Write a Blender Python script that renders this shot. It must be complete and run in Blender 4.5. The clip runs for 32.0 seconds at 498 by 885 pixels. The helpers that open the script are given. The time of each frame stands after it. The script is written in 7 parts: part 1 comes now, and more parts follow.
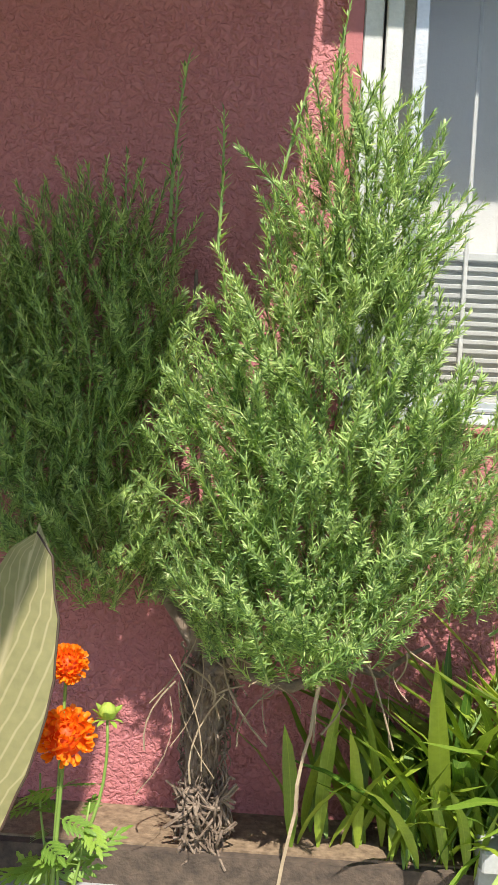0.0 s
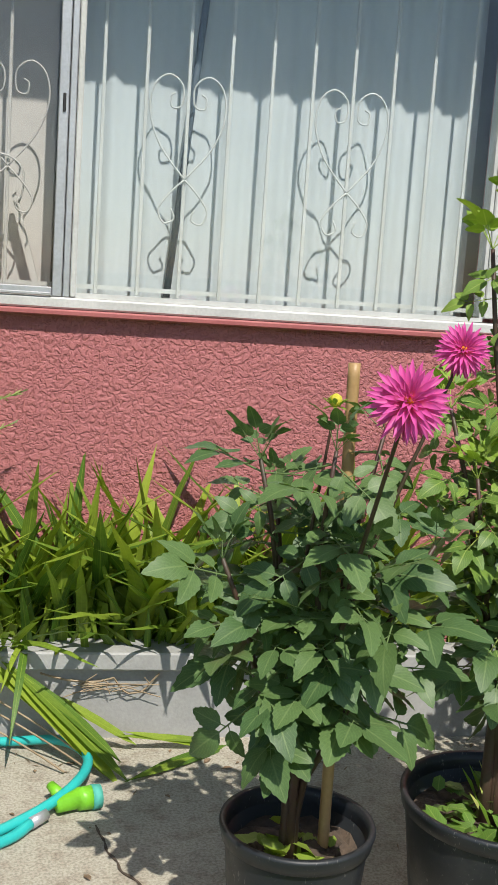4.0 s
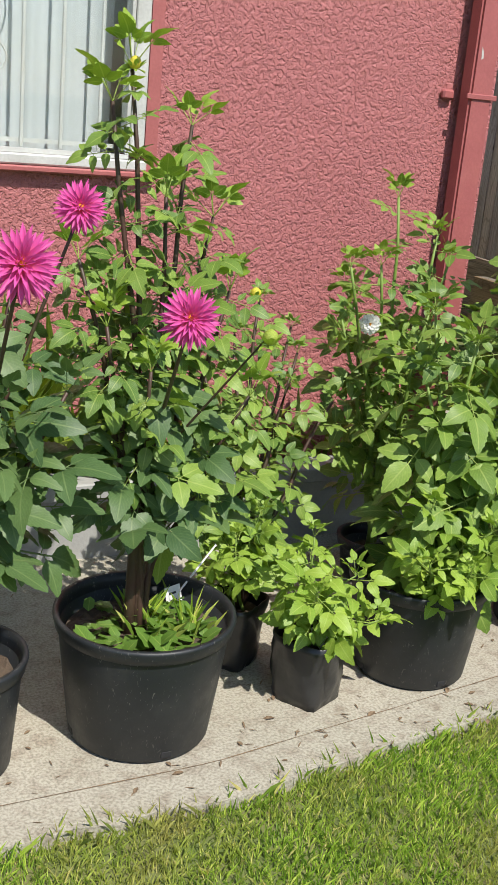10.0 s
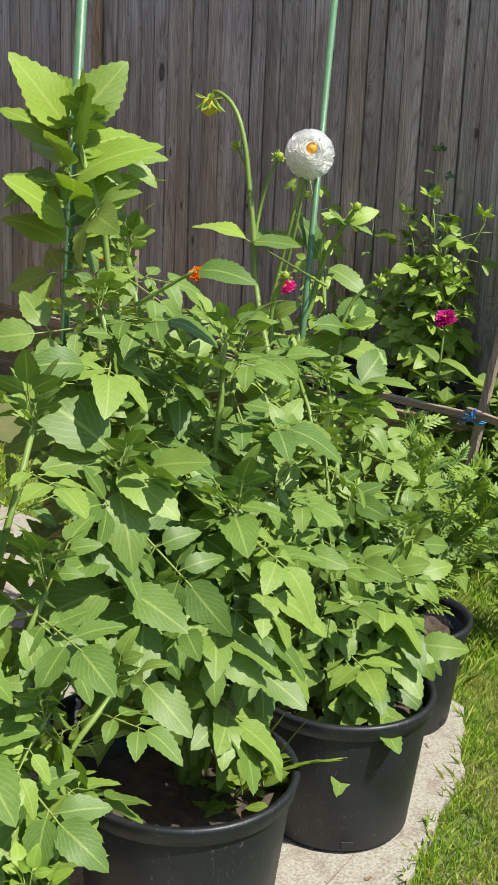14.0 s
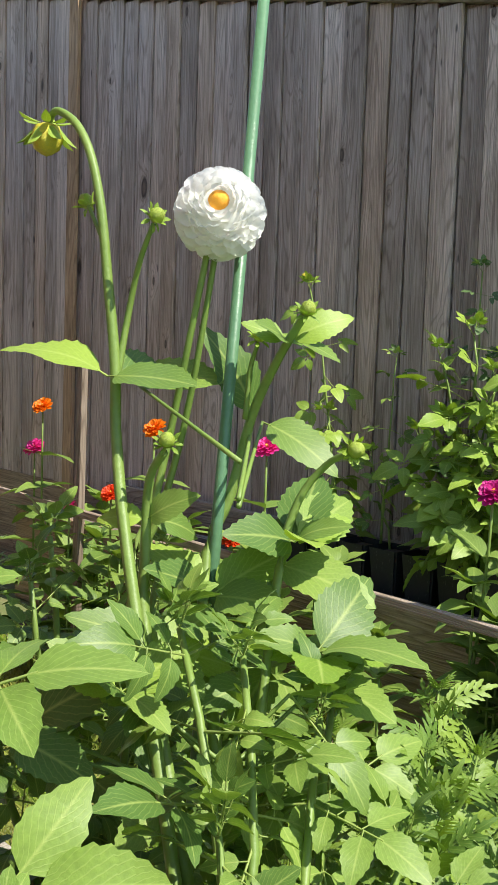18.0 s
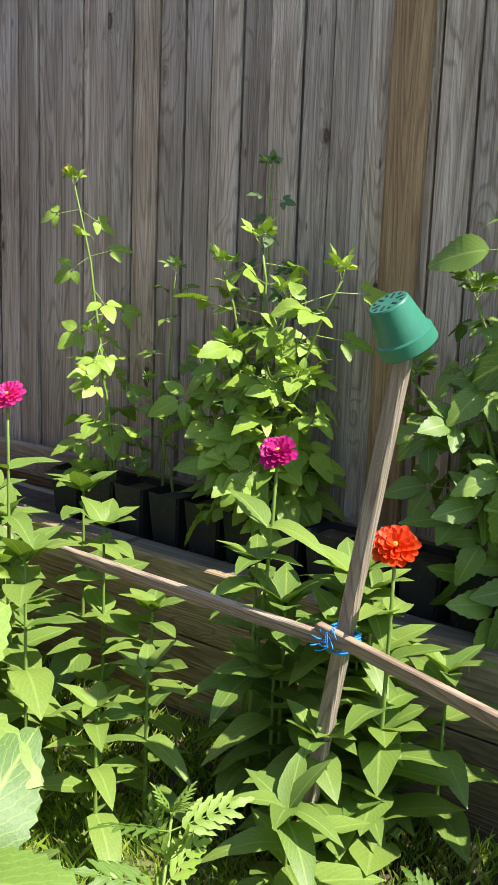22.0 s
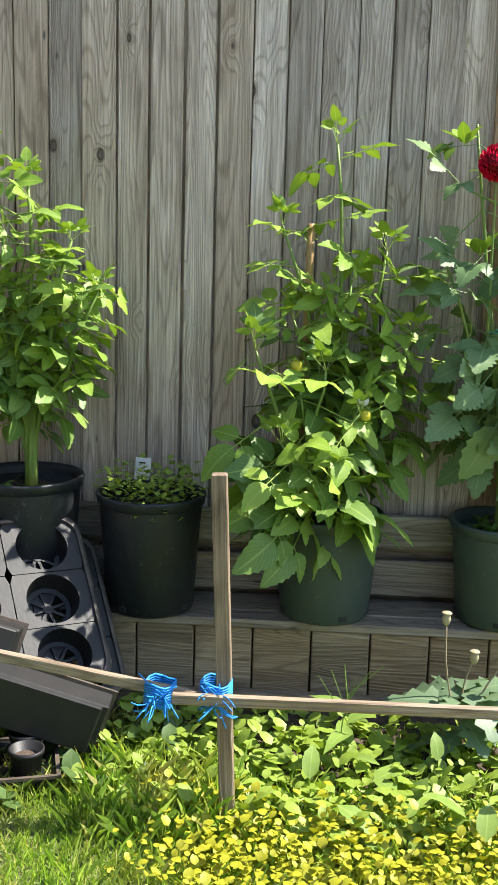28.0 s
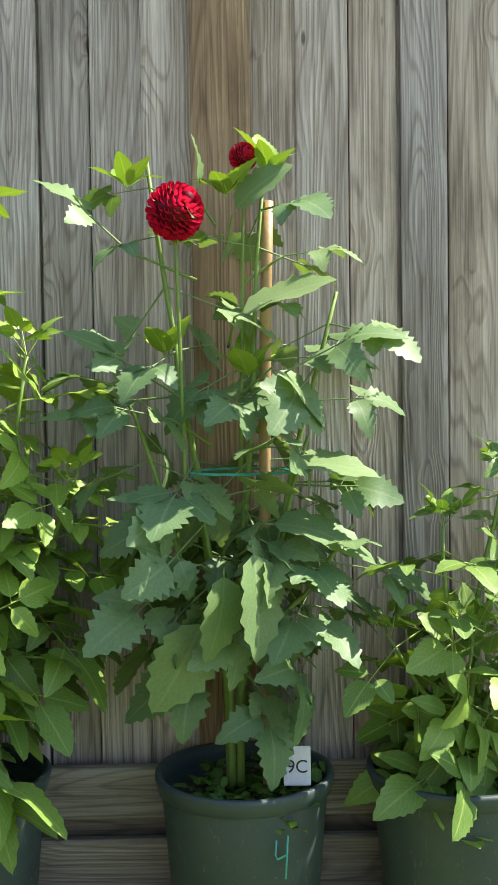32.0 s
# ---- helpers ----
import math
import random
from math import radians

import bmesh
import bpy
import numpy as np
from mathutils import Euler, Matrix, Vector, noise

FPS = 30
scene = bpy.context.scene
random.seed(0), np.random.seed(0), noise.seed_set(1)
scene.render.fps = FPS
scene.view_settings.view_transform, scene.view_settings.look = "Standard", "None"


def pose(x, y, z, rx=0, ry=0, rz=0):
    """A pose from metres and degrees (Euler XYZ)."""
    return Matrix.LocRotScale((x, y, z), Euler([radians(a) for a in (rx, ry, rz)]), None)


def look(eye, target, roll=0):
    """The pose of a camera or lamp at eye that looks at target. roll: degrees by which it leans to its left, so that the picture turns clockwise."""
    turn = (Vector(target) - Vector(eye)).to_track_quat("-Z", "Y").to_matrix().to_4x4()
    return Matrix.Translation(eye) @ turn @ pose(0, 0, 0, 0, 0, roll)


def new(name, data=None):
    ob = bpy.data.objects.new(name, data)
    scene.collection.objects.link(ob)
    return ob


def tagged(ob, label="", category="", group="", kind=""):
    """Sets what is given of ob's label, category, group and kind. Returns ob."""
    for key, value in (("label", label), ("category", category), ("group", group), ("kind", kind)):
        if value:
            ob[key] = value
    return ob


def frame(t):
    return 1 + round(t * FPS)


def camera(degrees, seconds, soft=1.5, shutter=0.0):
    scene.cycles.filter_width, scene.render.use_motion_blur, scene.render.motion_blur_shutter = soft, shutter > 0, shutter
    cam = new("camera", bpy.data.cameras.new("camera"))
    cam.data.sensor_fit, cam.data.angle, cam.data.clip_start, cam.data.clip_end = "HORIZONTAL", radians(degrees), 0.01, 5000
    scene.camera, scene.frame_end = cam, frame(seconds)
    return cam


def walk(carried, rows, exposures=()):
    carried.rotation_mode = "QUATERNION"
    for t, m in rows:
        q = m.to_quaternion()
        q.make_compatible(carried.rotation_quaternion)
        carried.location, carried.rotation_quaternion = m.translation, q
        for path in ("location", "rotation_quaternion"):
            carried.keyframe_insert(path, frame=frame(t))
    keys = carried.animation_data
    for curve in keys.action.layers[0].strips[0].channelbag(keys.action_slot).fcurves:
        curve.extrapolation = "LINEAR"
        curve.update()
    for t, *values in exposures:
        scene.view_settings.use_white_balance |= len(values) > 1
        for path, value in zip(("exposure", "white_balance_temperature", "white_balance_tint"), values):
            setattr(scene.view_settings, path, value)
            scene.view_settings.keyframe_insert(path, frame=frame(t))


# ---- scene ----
cam = camera(26.12, 32.0)
PATH = [
    (0, (0.576, -3.127, 1.534), (0.480, -1.134, 1.399), 3.00),
    (0.5, (0.668, -3.049, 1.552), (0.597, -1.056, 1.401), 2.93),
    (1, (0.804, -2.994, 1.553), (0.762, -1.001, 1.396), 2.82),
    (1.5, (0.931, -2.940, 1.527), (0.943, -0.946, 1.377), 2.80),
    (2, (1.098, -2.906, 1.533), (1.166, -0.915, 1.359), 2.98),
    (2.5, (1.324, -2.922, 1.539), (1.449, -0.937, 1.330), 3.05),
    (3, (1.459, -3.064, 1.584), (1.650, -1.089, 1.337), 3.45),
    (3.5, (1.578, -3.332, 1.576), (1.818, -1.366, 1.295), 3.66),
    (4, (1.597, -3.749, 1.576), (1.925, -1.802, 1.260), 3.89),
    (4.5, (1.544, -3.995, 1.582), (1.993, -2.080, 1.219), 4.40),
    (6.5, (1.541, -4.065, 1.662), (2.141, -2.256, 1.056), 6.97),
    (7, (1.604, -4.035, 1.661), (2.186, -2.229, 1.030), 7.28),
    (7.5, (1.627, -4.015, 1.671), (2.212, -2.215, 1.024), 7.18),
    (8, (1.654, -4.001, 1.680), (2.266, -2.210, 1.033), 6.99),
    (8.5, (1.659, -3.963, 1.685), (2.327, -2.192, 1.041), 6.60),
    (9, (1.657, -3.925, 1.680), (2.397, -2.179, 1.046), 6.37),
    (9.5, (1.678, -3.906, 1.684), (2.477, -2.181, 1.065), 5.91),
    (10, (1.690, -3.896, 1.688), (2.553, -2.196, 1.085), 5.43),
    (10.5, (1.693, -3.894, 1.691), (2.631, -2.229, 1.103), 5.08),
    (11, (1.706, -3.922, 1.702), (2.705, -2.287, 1.128), 4.95),
    (11.5, (1.730, -3.937, 1.700), (2.794, -2.338, 1.142), 4.83),
    (12, (1.729, -3.946, 1.717), (2.861, -2.390, 1.172), 4.48),
    (12.5, (1.715, -3.938, 1.739), (2.915, -2.428, 1.211), 4.21),
    (13, (2.195, -3.283, 1.425), (3.506, -1.836, 0.993), 3.93),
    (13.5, (2.591, -2.952, 1.556), (3.957, -1.575, 1.071), 3.24),
    (14, (2.913, -2.728, 1.546), (4.321, -1.384, 1.084), 2.45),
    (14.5, (3.090, -2.536, 1.477), (4.570, -1.251, 1.079), 2.43),
    (15, (3.274, -2.357, 1.442), (4.784, -1.096, 1.084), 2.23),
    (15.5, (3.442, -2.223, 1.406), (4.960, -0.962, 1.080), 1.89),
    (17.5, (4.093, -1.958, 1.475), (5.446, -0.501, 1.260), 1.82),
    (18, (4.167, -1.916, 1.463), (5.526, -0.462, 1.269), 1.93),
    (18.5, (4.233, -1.856, 1.456), (5.639, -0.447, 1.257), 2.33),
    (19, (4.268, -1.789, 1.502), (5.750, -0.464, 1.283), 2.05),
    (19.5, (4.291, -1.717, 1.536), (5.850, -0.489, 1.283), 2.07),
    (20, (4.336, -1.679, 1.539), (5.944, -0.525, 1.252), 1.98),
    (20.5, (4.442, -1.671, 1.540), (6.072, -0.555, 1.228), 2.14),
    (21, (4.551, -1.675, 1.567), (6.172, -0.554, 1.224), 2.21),
    (21.5, (4.633, -1.668, 1.594), (6.216, -0.508, 1.206), 2.06),
    (22, (4.746, -1.618, 1.611), (6.304, -0.437, 1.191), 2.22),
    (22.5, (4.833, -1.606, 1.629), (6.394, -0.433, 1.196), 2.28),
    (23, (4.882, -1.637, 1.654), (6.476, -0.507, 1.224), 2.21),
    (23.5, (4.918, -1.673, 1.648), (6.567, -0.619, 1.234), 2.00),
    (24, (4.931, -1.718, 1.641), (6.643, -0.767, 1.233), 1.50),
    (24.5, (4.732, -1.847, 1.671), (6.517, -1.042, 1.266), 1.45),
    (25, (4.153, -2.557, 1.712), (5.922, -1.698, 1.347), 0.16),
    (25.5, (3.837, -2.774, 1.716), (5.654, -2.022, 1.354), 0.08),
    (26, (3.636, -2.930, 1.711), (5.497, -2.290, 1.354), 0.19),
    (26.5, (3.652, -3.008, 1.713), (5.547, -2.490, 1.338), 0.43),
    (28.5, (3.658, -3.047, 1.682), (5.622, -3.110, 1.310), 1.82),
    (29, (3.674, -3.037, 1.687), (5.631, -3.237, 1.327), 1.83),
    (29.5, (3.647, -3.395, 1.683), (5.617, -3.539, 1.368), 1.29),
    (30, (4.170, -3.609, 1.632), (6.150, -3.727, 1.381), 0.78),
    (30.5, (4.690, -3.710, 1.597), (6.680, -3.781, 1.413), 0.15),
    (31, (4.832, -3.657, 1.606), (6.826, -3.720, 1.468), -0.30),
    (31.5, (5.001, -3.641, 1.579), (6.998, -3.696, 1.485), -0.60),
    (32, (5.072, -3.738, 1.536), (7.069, -3.781, 1.448), -0.75),
]
walk(cam, [(t, look(eye, target, roll)) for t, eye, target, roll in PATH],
     exposures=[(0, 0.85), (2, 0.38), (4, 0.15), (6.5, 0.2), (12, 0.33), (15, 0.48), (19, 0.73), (21.5, 1.0), (23, 1.06), (26, 1.2), (32, 1.35)])
# ---- world, sun ----
world = bpy.data.worlds.new("world")
scene.world = world
world.use_nodes = True
wn = world.node_tree.nodes
sky = wn.new("ShaderNodeTexSky")
sky.sky_type = 'NISHITA'
sky.sun_disc = False
SUN = Vector((0.098, -0.575, 0.81)).normalized()
sky.sun_elevation = math.asin(SUN.z)
sky.sun_rotation = math.atan2(SUN.x, SUN.y)
sky.air_density, sky.dust_density = 1.0, 0.6
world.node_tree.links.new(sky.outputs[0], wn["Background"].inputs[0])
wn["Background"].inputs[1].default_value = 0.125
sun = new("sun", bpy.data.lights.new("sun", "SUN"))
sun.data.energy, sun.data.angle, sun.data.color = 4.6, radians(0.55), (1.0, 0.95, 0.86)
sun.matrix_world = look(SUN * 20, (0, 0, 0))

# ---- materials ----
def material(name, rough=0.6, metal=0.0):
    m = bpy.data.materials.new(name)
    m.use_nodes = True
    nt = m.node_tree
    b = nt.nodes["Principled BSDF"]
    b.inputs["Roughness"].default_value = rough
    b.inputs["Metallic"].default_value = metal
    return m, nt, b


def node(nt, kind, **kw):
    n = nt.nodes.new("ShaderNode" + kind)
    for k, v in kw.items():
        n.inputs[k].default_value = v
    return n


def ramp(nt, fac, stops):
    r = nt.nodes.new("ShaderNodeValToRGB")
    e = r.color_ramp.elements
    while len(e) < len(stops):
        e.new(0.5)
    for el, (p, c) in zip(e, stops):
        el.position, el.color = p, (*c, 1) if len(c) == 3 else c
    nt.links.new(fac, r.inputs[0])
    return r.outputs[0]


def mixc(nt, fac, a, b, mode='MIX'):
    m = nt.nodes.new("ShaderNodeMix")
    m.data_type, m.blend_type = 'RGBA', mode
    for sock, v in ((m.inputs[0], fac), (m.inputs[6], a), (m.inputs[7], b)):
        if hasattr(v, "links"):
            nt.links.new(v, sock)
        else:
            sock.default_value = v if isinstance(v, float) else (*v, 1)
    return m.outputs[2]


def coords(nt, kind="Object", scale=(1, 1, 1), shift=None):
    tc = nt.nodes.new("ShaderNodeTexCoord")
    mp = nt.nodes.new("ShaderNodeMapping")
    mp.inputs["Scale"].default_value = scale
    nt.links.new(tc.outputs[kind], mp.inputs["Vector"])
    if shift:
        nt.links.new(shift, mp.inputs["Location"])
    return mp.outputs[0]


def noise_tex(nt, vec, scale, detail=4.0, rough=0.55, dist=0.0):
    n = node(nt, "TexNoise", Scale=scale, Detail=detail, Roughness=rough, Distortion=dist)
    nt.links.new(vec, n.inputs["Vector"])
    return n.outputs[0]


def bump(nt, b, height, strength=0.4, distance=0.01):
    bp = node(nt, "Bump", Strength=strength, Distance=distance)
    nt.links.new(height, bp.inputs["Height"])
    nt.links.new(bp.outputs[0], b.inputs["Normal"])


def rnd(nt):
    return nt.nodes.new("ShaderNodeObjectInfo").outputs["Random"]


def plain(name, c1, c2, rough=0.6, scale=8.0, bump_d=0.002, metal=0.0, fine=90.0):
    """Two mottled colours, with fine grain."""
    m, nt, b = material(name, rough, metal)
    v = coords(nt)
    n1, n2 = noise_tex(nt, v, scale), noise_tex(nt, v, fine, 3.0)
    c = mixc(nt, ramp(nt, n1, [(0.3, (0, 0, 0)), (0.7, (1, 1, 1))]), c1, c2)
    c = mixc(nt, 0.18, c, ramp(nt, n2, [(0.3, (0.25, 0.25, 0.25)), (0.75, (1, 1, 1))]), 'MULTIPLY')
    nt.links.new(c, b.inputs["Base Color"])
    bump(nt, b, n2, 0.5, bump_d)
    return m


def stucco(name, c1, c2):
    m, nt, b = material(name, 0.55)
    v = coords(nt)
    warp = noise_tex(nt, v, 32.0, 3.0)
    big = node(nt, "TexVoronoi", Scale=17.0)
    big.feature = 'SMOOTH_F1'
    add = nt.nodes.new("ShaderNodeVectorMath")
    add.operation = 'MULTIPLY_ADD'
    add.inputs[1].default_value = (0.09, 0.09, 0.09)
    nz = node(nt, "TexNoise", Scale=11.0, Detail=4.0)
    nt.links.new(v, nz.inputs["Vector"])
    nt.links.new(nz.outputs["Color"], add.inputs[0])
    nt.links.new(v, add.inputs[2])
    nt.links.new(add.outputs[0], big.inputs["Vector"])
    n2 = noise_tex(nt, v, 70.0, 4.0, 0.6, 0.6)
    # flattened tops of the trowelled coat, rough valleys between
    plate = ramp(nt, noise_tex(nt, v, 58.0, 3.0, 0.5, 0.8), [(0.38, (0, 0, 0)), (0.56, (1, 1, 1))])
    tops = ramp(nt, warp, [(0.48, (0, 0, 0)), (0.62, (1, 1, 1))])
    h = mixc(nt, 0.5, plate, n2)
    h = mixc(nt, ramp(nt, tops, [(0, (0, 0, 0)), (1, (0.35, 0.35, 0.35))]), h, (0.8, 0.8, 0.8))
    c = mixc(nt, noise_tex(nt, v, 1.6), c1, c2)
    c = mixc(nt, 0.3, c, ramp(nt, n2, [(0.3, (0.5, 0.5, 0.5)), (0.6, (1, 1, 1))]), 'MULTIPLY')
    nt.links.new(c, b.inputs["Base Color"])
    bump(nt, b, h, 0.9, 0.012)
    return m


def calc(nt, op, a, b):
    n = nt.nodes.new("ShaderNodeMath")
    n.operation = op
    for sock, v in zip(n.inputs, (a, b)):
        if hasattr(v, "links"):
            nt.links.new(v, sock)
        else:
            sock.default_value = v
    return n.outputs[0]


def wood(name, dark, light, rough=0.75, grain=1.0, knots=True, axis="Z"):
    """Boards with long arching grain along one axis that bends round dark knots, weathered patches, and a shade of its own for each board."""
    m, nt, b = material(name, rough)
    r = rnd(nt)
    sh = nt.nodes.new("ShaderNodeCombineXYZ")
    far = calc(nt, 'MULTIPLY', r, 37.0)
    for s in sh.inputs:
        nt.links.new(far, s)

    def along(k):
        return coords(nt, scale={"Z": (1, 1, k), "Y": (1, k, 1), "X": (k, 1, 1)}[axis], shift=sh.outputs[0])
    g = noise_tex(nt, along(0.025), 95.0 * grain, 5.0, 0.7, 0.6)
    fine = noise_tex(nt, along(0.012), 230.0 * grain, 4.0, 0.65, 0.9)
    w = noise_tex(nt, along(0.05), 9.0 * grain, 3.0, 0.5, 0.8)
    broad = noise_tex(nt, along(0.3), 6.0, 5.0, 0.62, 0.8)
    field = noise_tex(nt, along(0.07), 6.0 * grain, 2.0, 0.4, 0.3)
    if knots:
        kv = coords(nt, scale={"Z": (0, 1, 0.55), "Y": (0, 0.55, 1), "X": (0.55, 0, 1)}[axis], shift=sh.outputs[0])
        vo = node(nt, "TexVoronoi", Scale=5.2)
        nt.links.new(kv, vo.inputs["Vector"])
        sep = nt.nodes.new("ShaderNodeSeparateColor")
        nt.links.new(vo.outputs["Color"], sep.inputs[0])
        d = calc(nt, 'MULTIPLY', vo.outputs["Distance"], calc(nt, 'ADD', calc(nt, 'MULTIPLY', sep.outputs[0], 1.2), 0.62))
        d = calc(nt, 'ADD', d, calc(nt, 'MULTIPLY', noise_tex(nt, kv, 30.0, 2.0), 0.03))
        swell = ramp(nt, d, [(0.04, (1, 1, 1)), (0.16, (0.35, 0.35, 0.35)), (0.4, (0, 0, 0))])
        field = calc(nt, 'ADD', field, calc(nt, 'MULTIPLY', swell, 0.16))
    rings = calc(nt, 'SINE', calc(nt, 'MULTIPLY', field, 190.0), 0.0)
    c = mixc(nt, ramp(nt, g, [(0.32, (0.12, 0.12, 0.12)), (0.68, (0.95, 0.95, 0.95))]), dark, light)
    c = mixc(nt, 0.55, c, ramp(nt, rings, [(0.0, (1.08, 1.08, 1.08)), (0.55, (0.98, 0.97, 0.96)), (1.0, (0.52, 0.47, 0.42))]), 'MULTIPLY')
    c = mixc(nt, 0.5, c, ramp(nt, fine, [(0.38, (0.38, 0.34, 0.30)), (0.47, (0.92, 0.89, 0.86)), (0.66, (1.2, 1.2, 1.2))]), 'MULTIPLY')
    c = mixc(nt, 0.6, c, ramp(nt, w, [(0.32, (0.60, 0.55, 0.50)), (0.65, (1.04, 1.02, 1.0))]), 'MULTIPLY')
    c = mixc(nt, 0.8, c, ramp(nt, broad, [(0.3, (0.60, 0.55, 0.50)), (0.48, (0.97, 0.94, 0.90)), (0.68, (1.16, 1.18, 1.21))]), 'MULTIPLY')
    c = mixc(nt, 1.0, c, ramp(nt, r, [(0.0, (0.70, 0.68, 0.66)), (0.3, (0.98, 0.98, 0.99)), (0.5, (0.86, 0.78, 0.69)), (0.75, (1.04, 0.98, 0.90)), (1.0, (1.18, 1.18, 1.18))]), 'MULTIPLY')
    if knots:
        halo = ramp(nt, d, [(0.06, (0.8, 0.8, 0.8)), (0.2, (0, 0, 0))])
        c = mixc(nt, halo, c, mixc(nt, 1.0, c, (0.62, 0.55, 0.48), 'MULTIPLY'))
        k = ramp(nt, d, [(0.0, (0.55, 0.55, 0.55)), (0.06, (0.7, 0.7, 0.7)), (0.085, (1, 1, 1)), (0.115, (0, 0, 0))])
        c = mixc(nt, k, c, (0.07, 0.05, 0.038))
        # small checks and nail stains
        ck = node(nt, "TexVoronoi", Scale=11.0)
        nt.links.new(coords(nt, scale={"Z": (0, 1, 0.3), "Y": (0, 0.3, 1), "X": (0.3, 0, 1)}[axis], shift=sh.outputs[0]), ck.inputs["Vector"])
        c = mixc(nt, ramp(nt, ck.outputs["Distance"], [(0.035, (0.8, 0.8, 0.8)), (0.075, (0, 0, 0))]), c, (0.06, 0.05, 0.045))
    nt.links.new(c, b.inputs["Base Color"])
    bump(nt, b, mixc(nt, 0.35, g, rings), 0.6, 0.004)
    return m


def leafy(name, base, light, vein, rough=0.47, trans=0.22, ribs=0.22):
    """Leaf: a pale midrib and side veins by the leaf's own run, one shade to a leaf, some light let through."""
    m, nt, b = material(name, rough)
    b.inputs["Specular IOR Level"].default_value = 0.42
    base, light, vein = [(q[0] * 1.1, q[1], q[2] * 0.93) for q in (base, light, vein)]
    uv = nt.nodes.new("ShaderNodeUVMap")
    sep = nt.nodes.new("ShaderNodeSeparateXYZ")
    nt.links.new(uv.outputs[0], sep.inputs[0])
    r = rnd(nt)
    c = mixc(nt, ramp(nt, r, [(0.05, (0, 0, 0)), (0.95, (1, 1, 1))]), base, light)
    v = coords(nt)
    n = noise_tex(nt, v, 40.0, 3.0)
    c = mixc(nt, 0.45, c, ramp(nt, n, [(0.25, (0.55, 0.6, 0.5)), (0.75, (1.1, 1.1, 1.0))]), 'MULTIPLY')
    mid = ramp(nt, sep.outputs[0], [(0.45, (0, 0, 0)), (0.5, (0.6, 0.6, 0.6)), (0.55, (0, 0, 0))])
    a = nt.nodes.new("ShaderNodeMath")
    a.operation = 'SUBTRACT'
    a.inputs[1].default_value = 0.5
    nt.links.new(sep.outputs[0], a.inputs[0])
    ab = nt.nodes.new("ShaderNodeMath")
    ab.operation = 'ABSOLUTE'
    nt.links.new(a.outputs[0], ab.inputs[0])
    s = nt.nodes.new("ShaderNodeMath")
    s.operation = 'SUBTRACT'
    nt.links.new(sep.outputs[1], s.inputs[0])
    nt.links.new(ab.outputs[0], s.inputs[1])
    si = nt.nodes.new("ShaderNodeMath")
    si.operation = 'MULTIPLY'
    si.inputs[1].default_value = 50.0
    nt.links.new(s.outputs[0], si.inputs[0])
    sn = nt.nodes.new("ShaderNodeMath")
    sn.operation = 'SINE'
    nt.links.new(si.outputs[0], sn.inputs[0])
    side = ramp(nt, sn.outputs[0], [(0.75, (0, 0, 0)), (1.0, (ribs, ribs, ribs))])
    c = mixc(nt, side, c, vein)
    c = mixc(nt, mid, c, vein)
    nt.links.new(c, b.inputs["Base Color"])
    bump(nt, b, mixc(nt, 0.5, side, n), 0.35, 0.002)
    t = nt.nodes.new("ShaderNodeBsdfTranslucent")
    nt.links.new(mixc(nt, 1.0, c, (1.3, 1.4, 0.5), 'MULTIPLY'), t.inputs[0])
    mx = node(nt, "MixShader", Fac=trans)
    nt.links.new(b.outputs[0], mx.inputs[1])
    nt.links.new(t.outputs[0], mx.inputs[2])
    nt.links.new(mx.outputs[0], nt.nodes["Material Output"].inputs[0])
    return m


def petal(name, c1, c2, rough=0.5, thin=0.35, vary=0.3):
    m, nt, b = material(name, rough)
    uv = nt.nodes.new("ShaderNodeUVMap")
    sep = nt.nodes.new("ShaderNodeSeparateXYZ")
    nt.links.new(uv.outputs[0], sep.inputs[0])
    c = ramp(nt, sep.outputs[1], [(0.0, c2), (0.55, c1), (1.0, c1)])
    g = nt.nodes.new("ShaderNodeNewGeometry")
    c = mixc(nt, vary, c, ramp(nt, g.outputs["Random Per Island"], [(0, (0.65, 0.65, 0.65)), (1, (1, 1, 1))]), 'MULTIPLY')
    nt.links.new(c, b.inputs["Base Color"])
    t = nt.nodes.new("ShaderNodeBsdfTranslucent")
    nt.links.new(c, t.inputs[0])
    mx = node(nt, "MixShader", Fac=thin)
    nt.links.new(b.outputs[0], mx.inputs[1])
    nt.links.new(t.outputs[0], mx.inputs[2])
    nt.links.new(mx.outputs[0], nt.nodes["Material Output"].inputs[0])
    return m


def grassy(name, stops, rough=0.5, trans=0.3, straw=0.7):
    m, nt, b = material(name, rough)
    g = nt.nodes.new("ShaderNodeNewGeometry")
    v = coords(nt)
    big = noise_tex(nt, v, 2.2, 3.0)
    c = ramp(nt, g.outputs["Random Per Island"], stops)
    c = mixc(nt, ramp(nt, big, [(0.46, (0, 0, 0)), (0.68, (straw, straw, straw))]), c, (0.46, 0.38, 0.16))
    nt.links.new(c, b.inputs["Base Color"])
    t = nt.nodes.new("ShaderNodeBsdfTranslucent")
    nt.links.new(mixc(nt, 1.0, c, (1.4, 1.5, 0.7), 'MULTIPLY'), t.inputs[0])
    mx = node(nt, "MixShader", Fac=trans)
    nt.links.new(b.outputs[0], mx.inputs[1])
    nt.links.new(t.outputs[0], mx.inputs[2])
    nt.links.new(mx.outputs[0], nt.nodes["Material Output"].inputs[0])
    return m


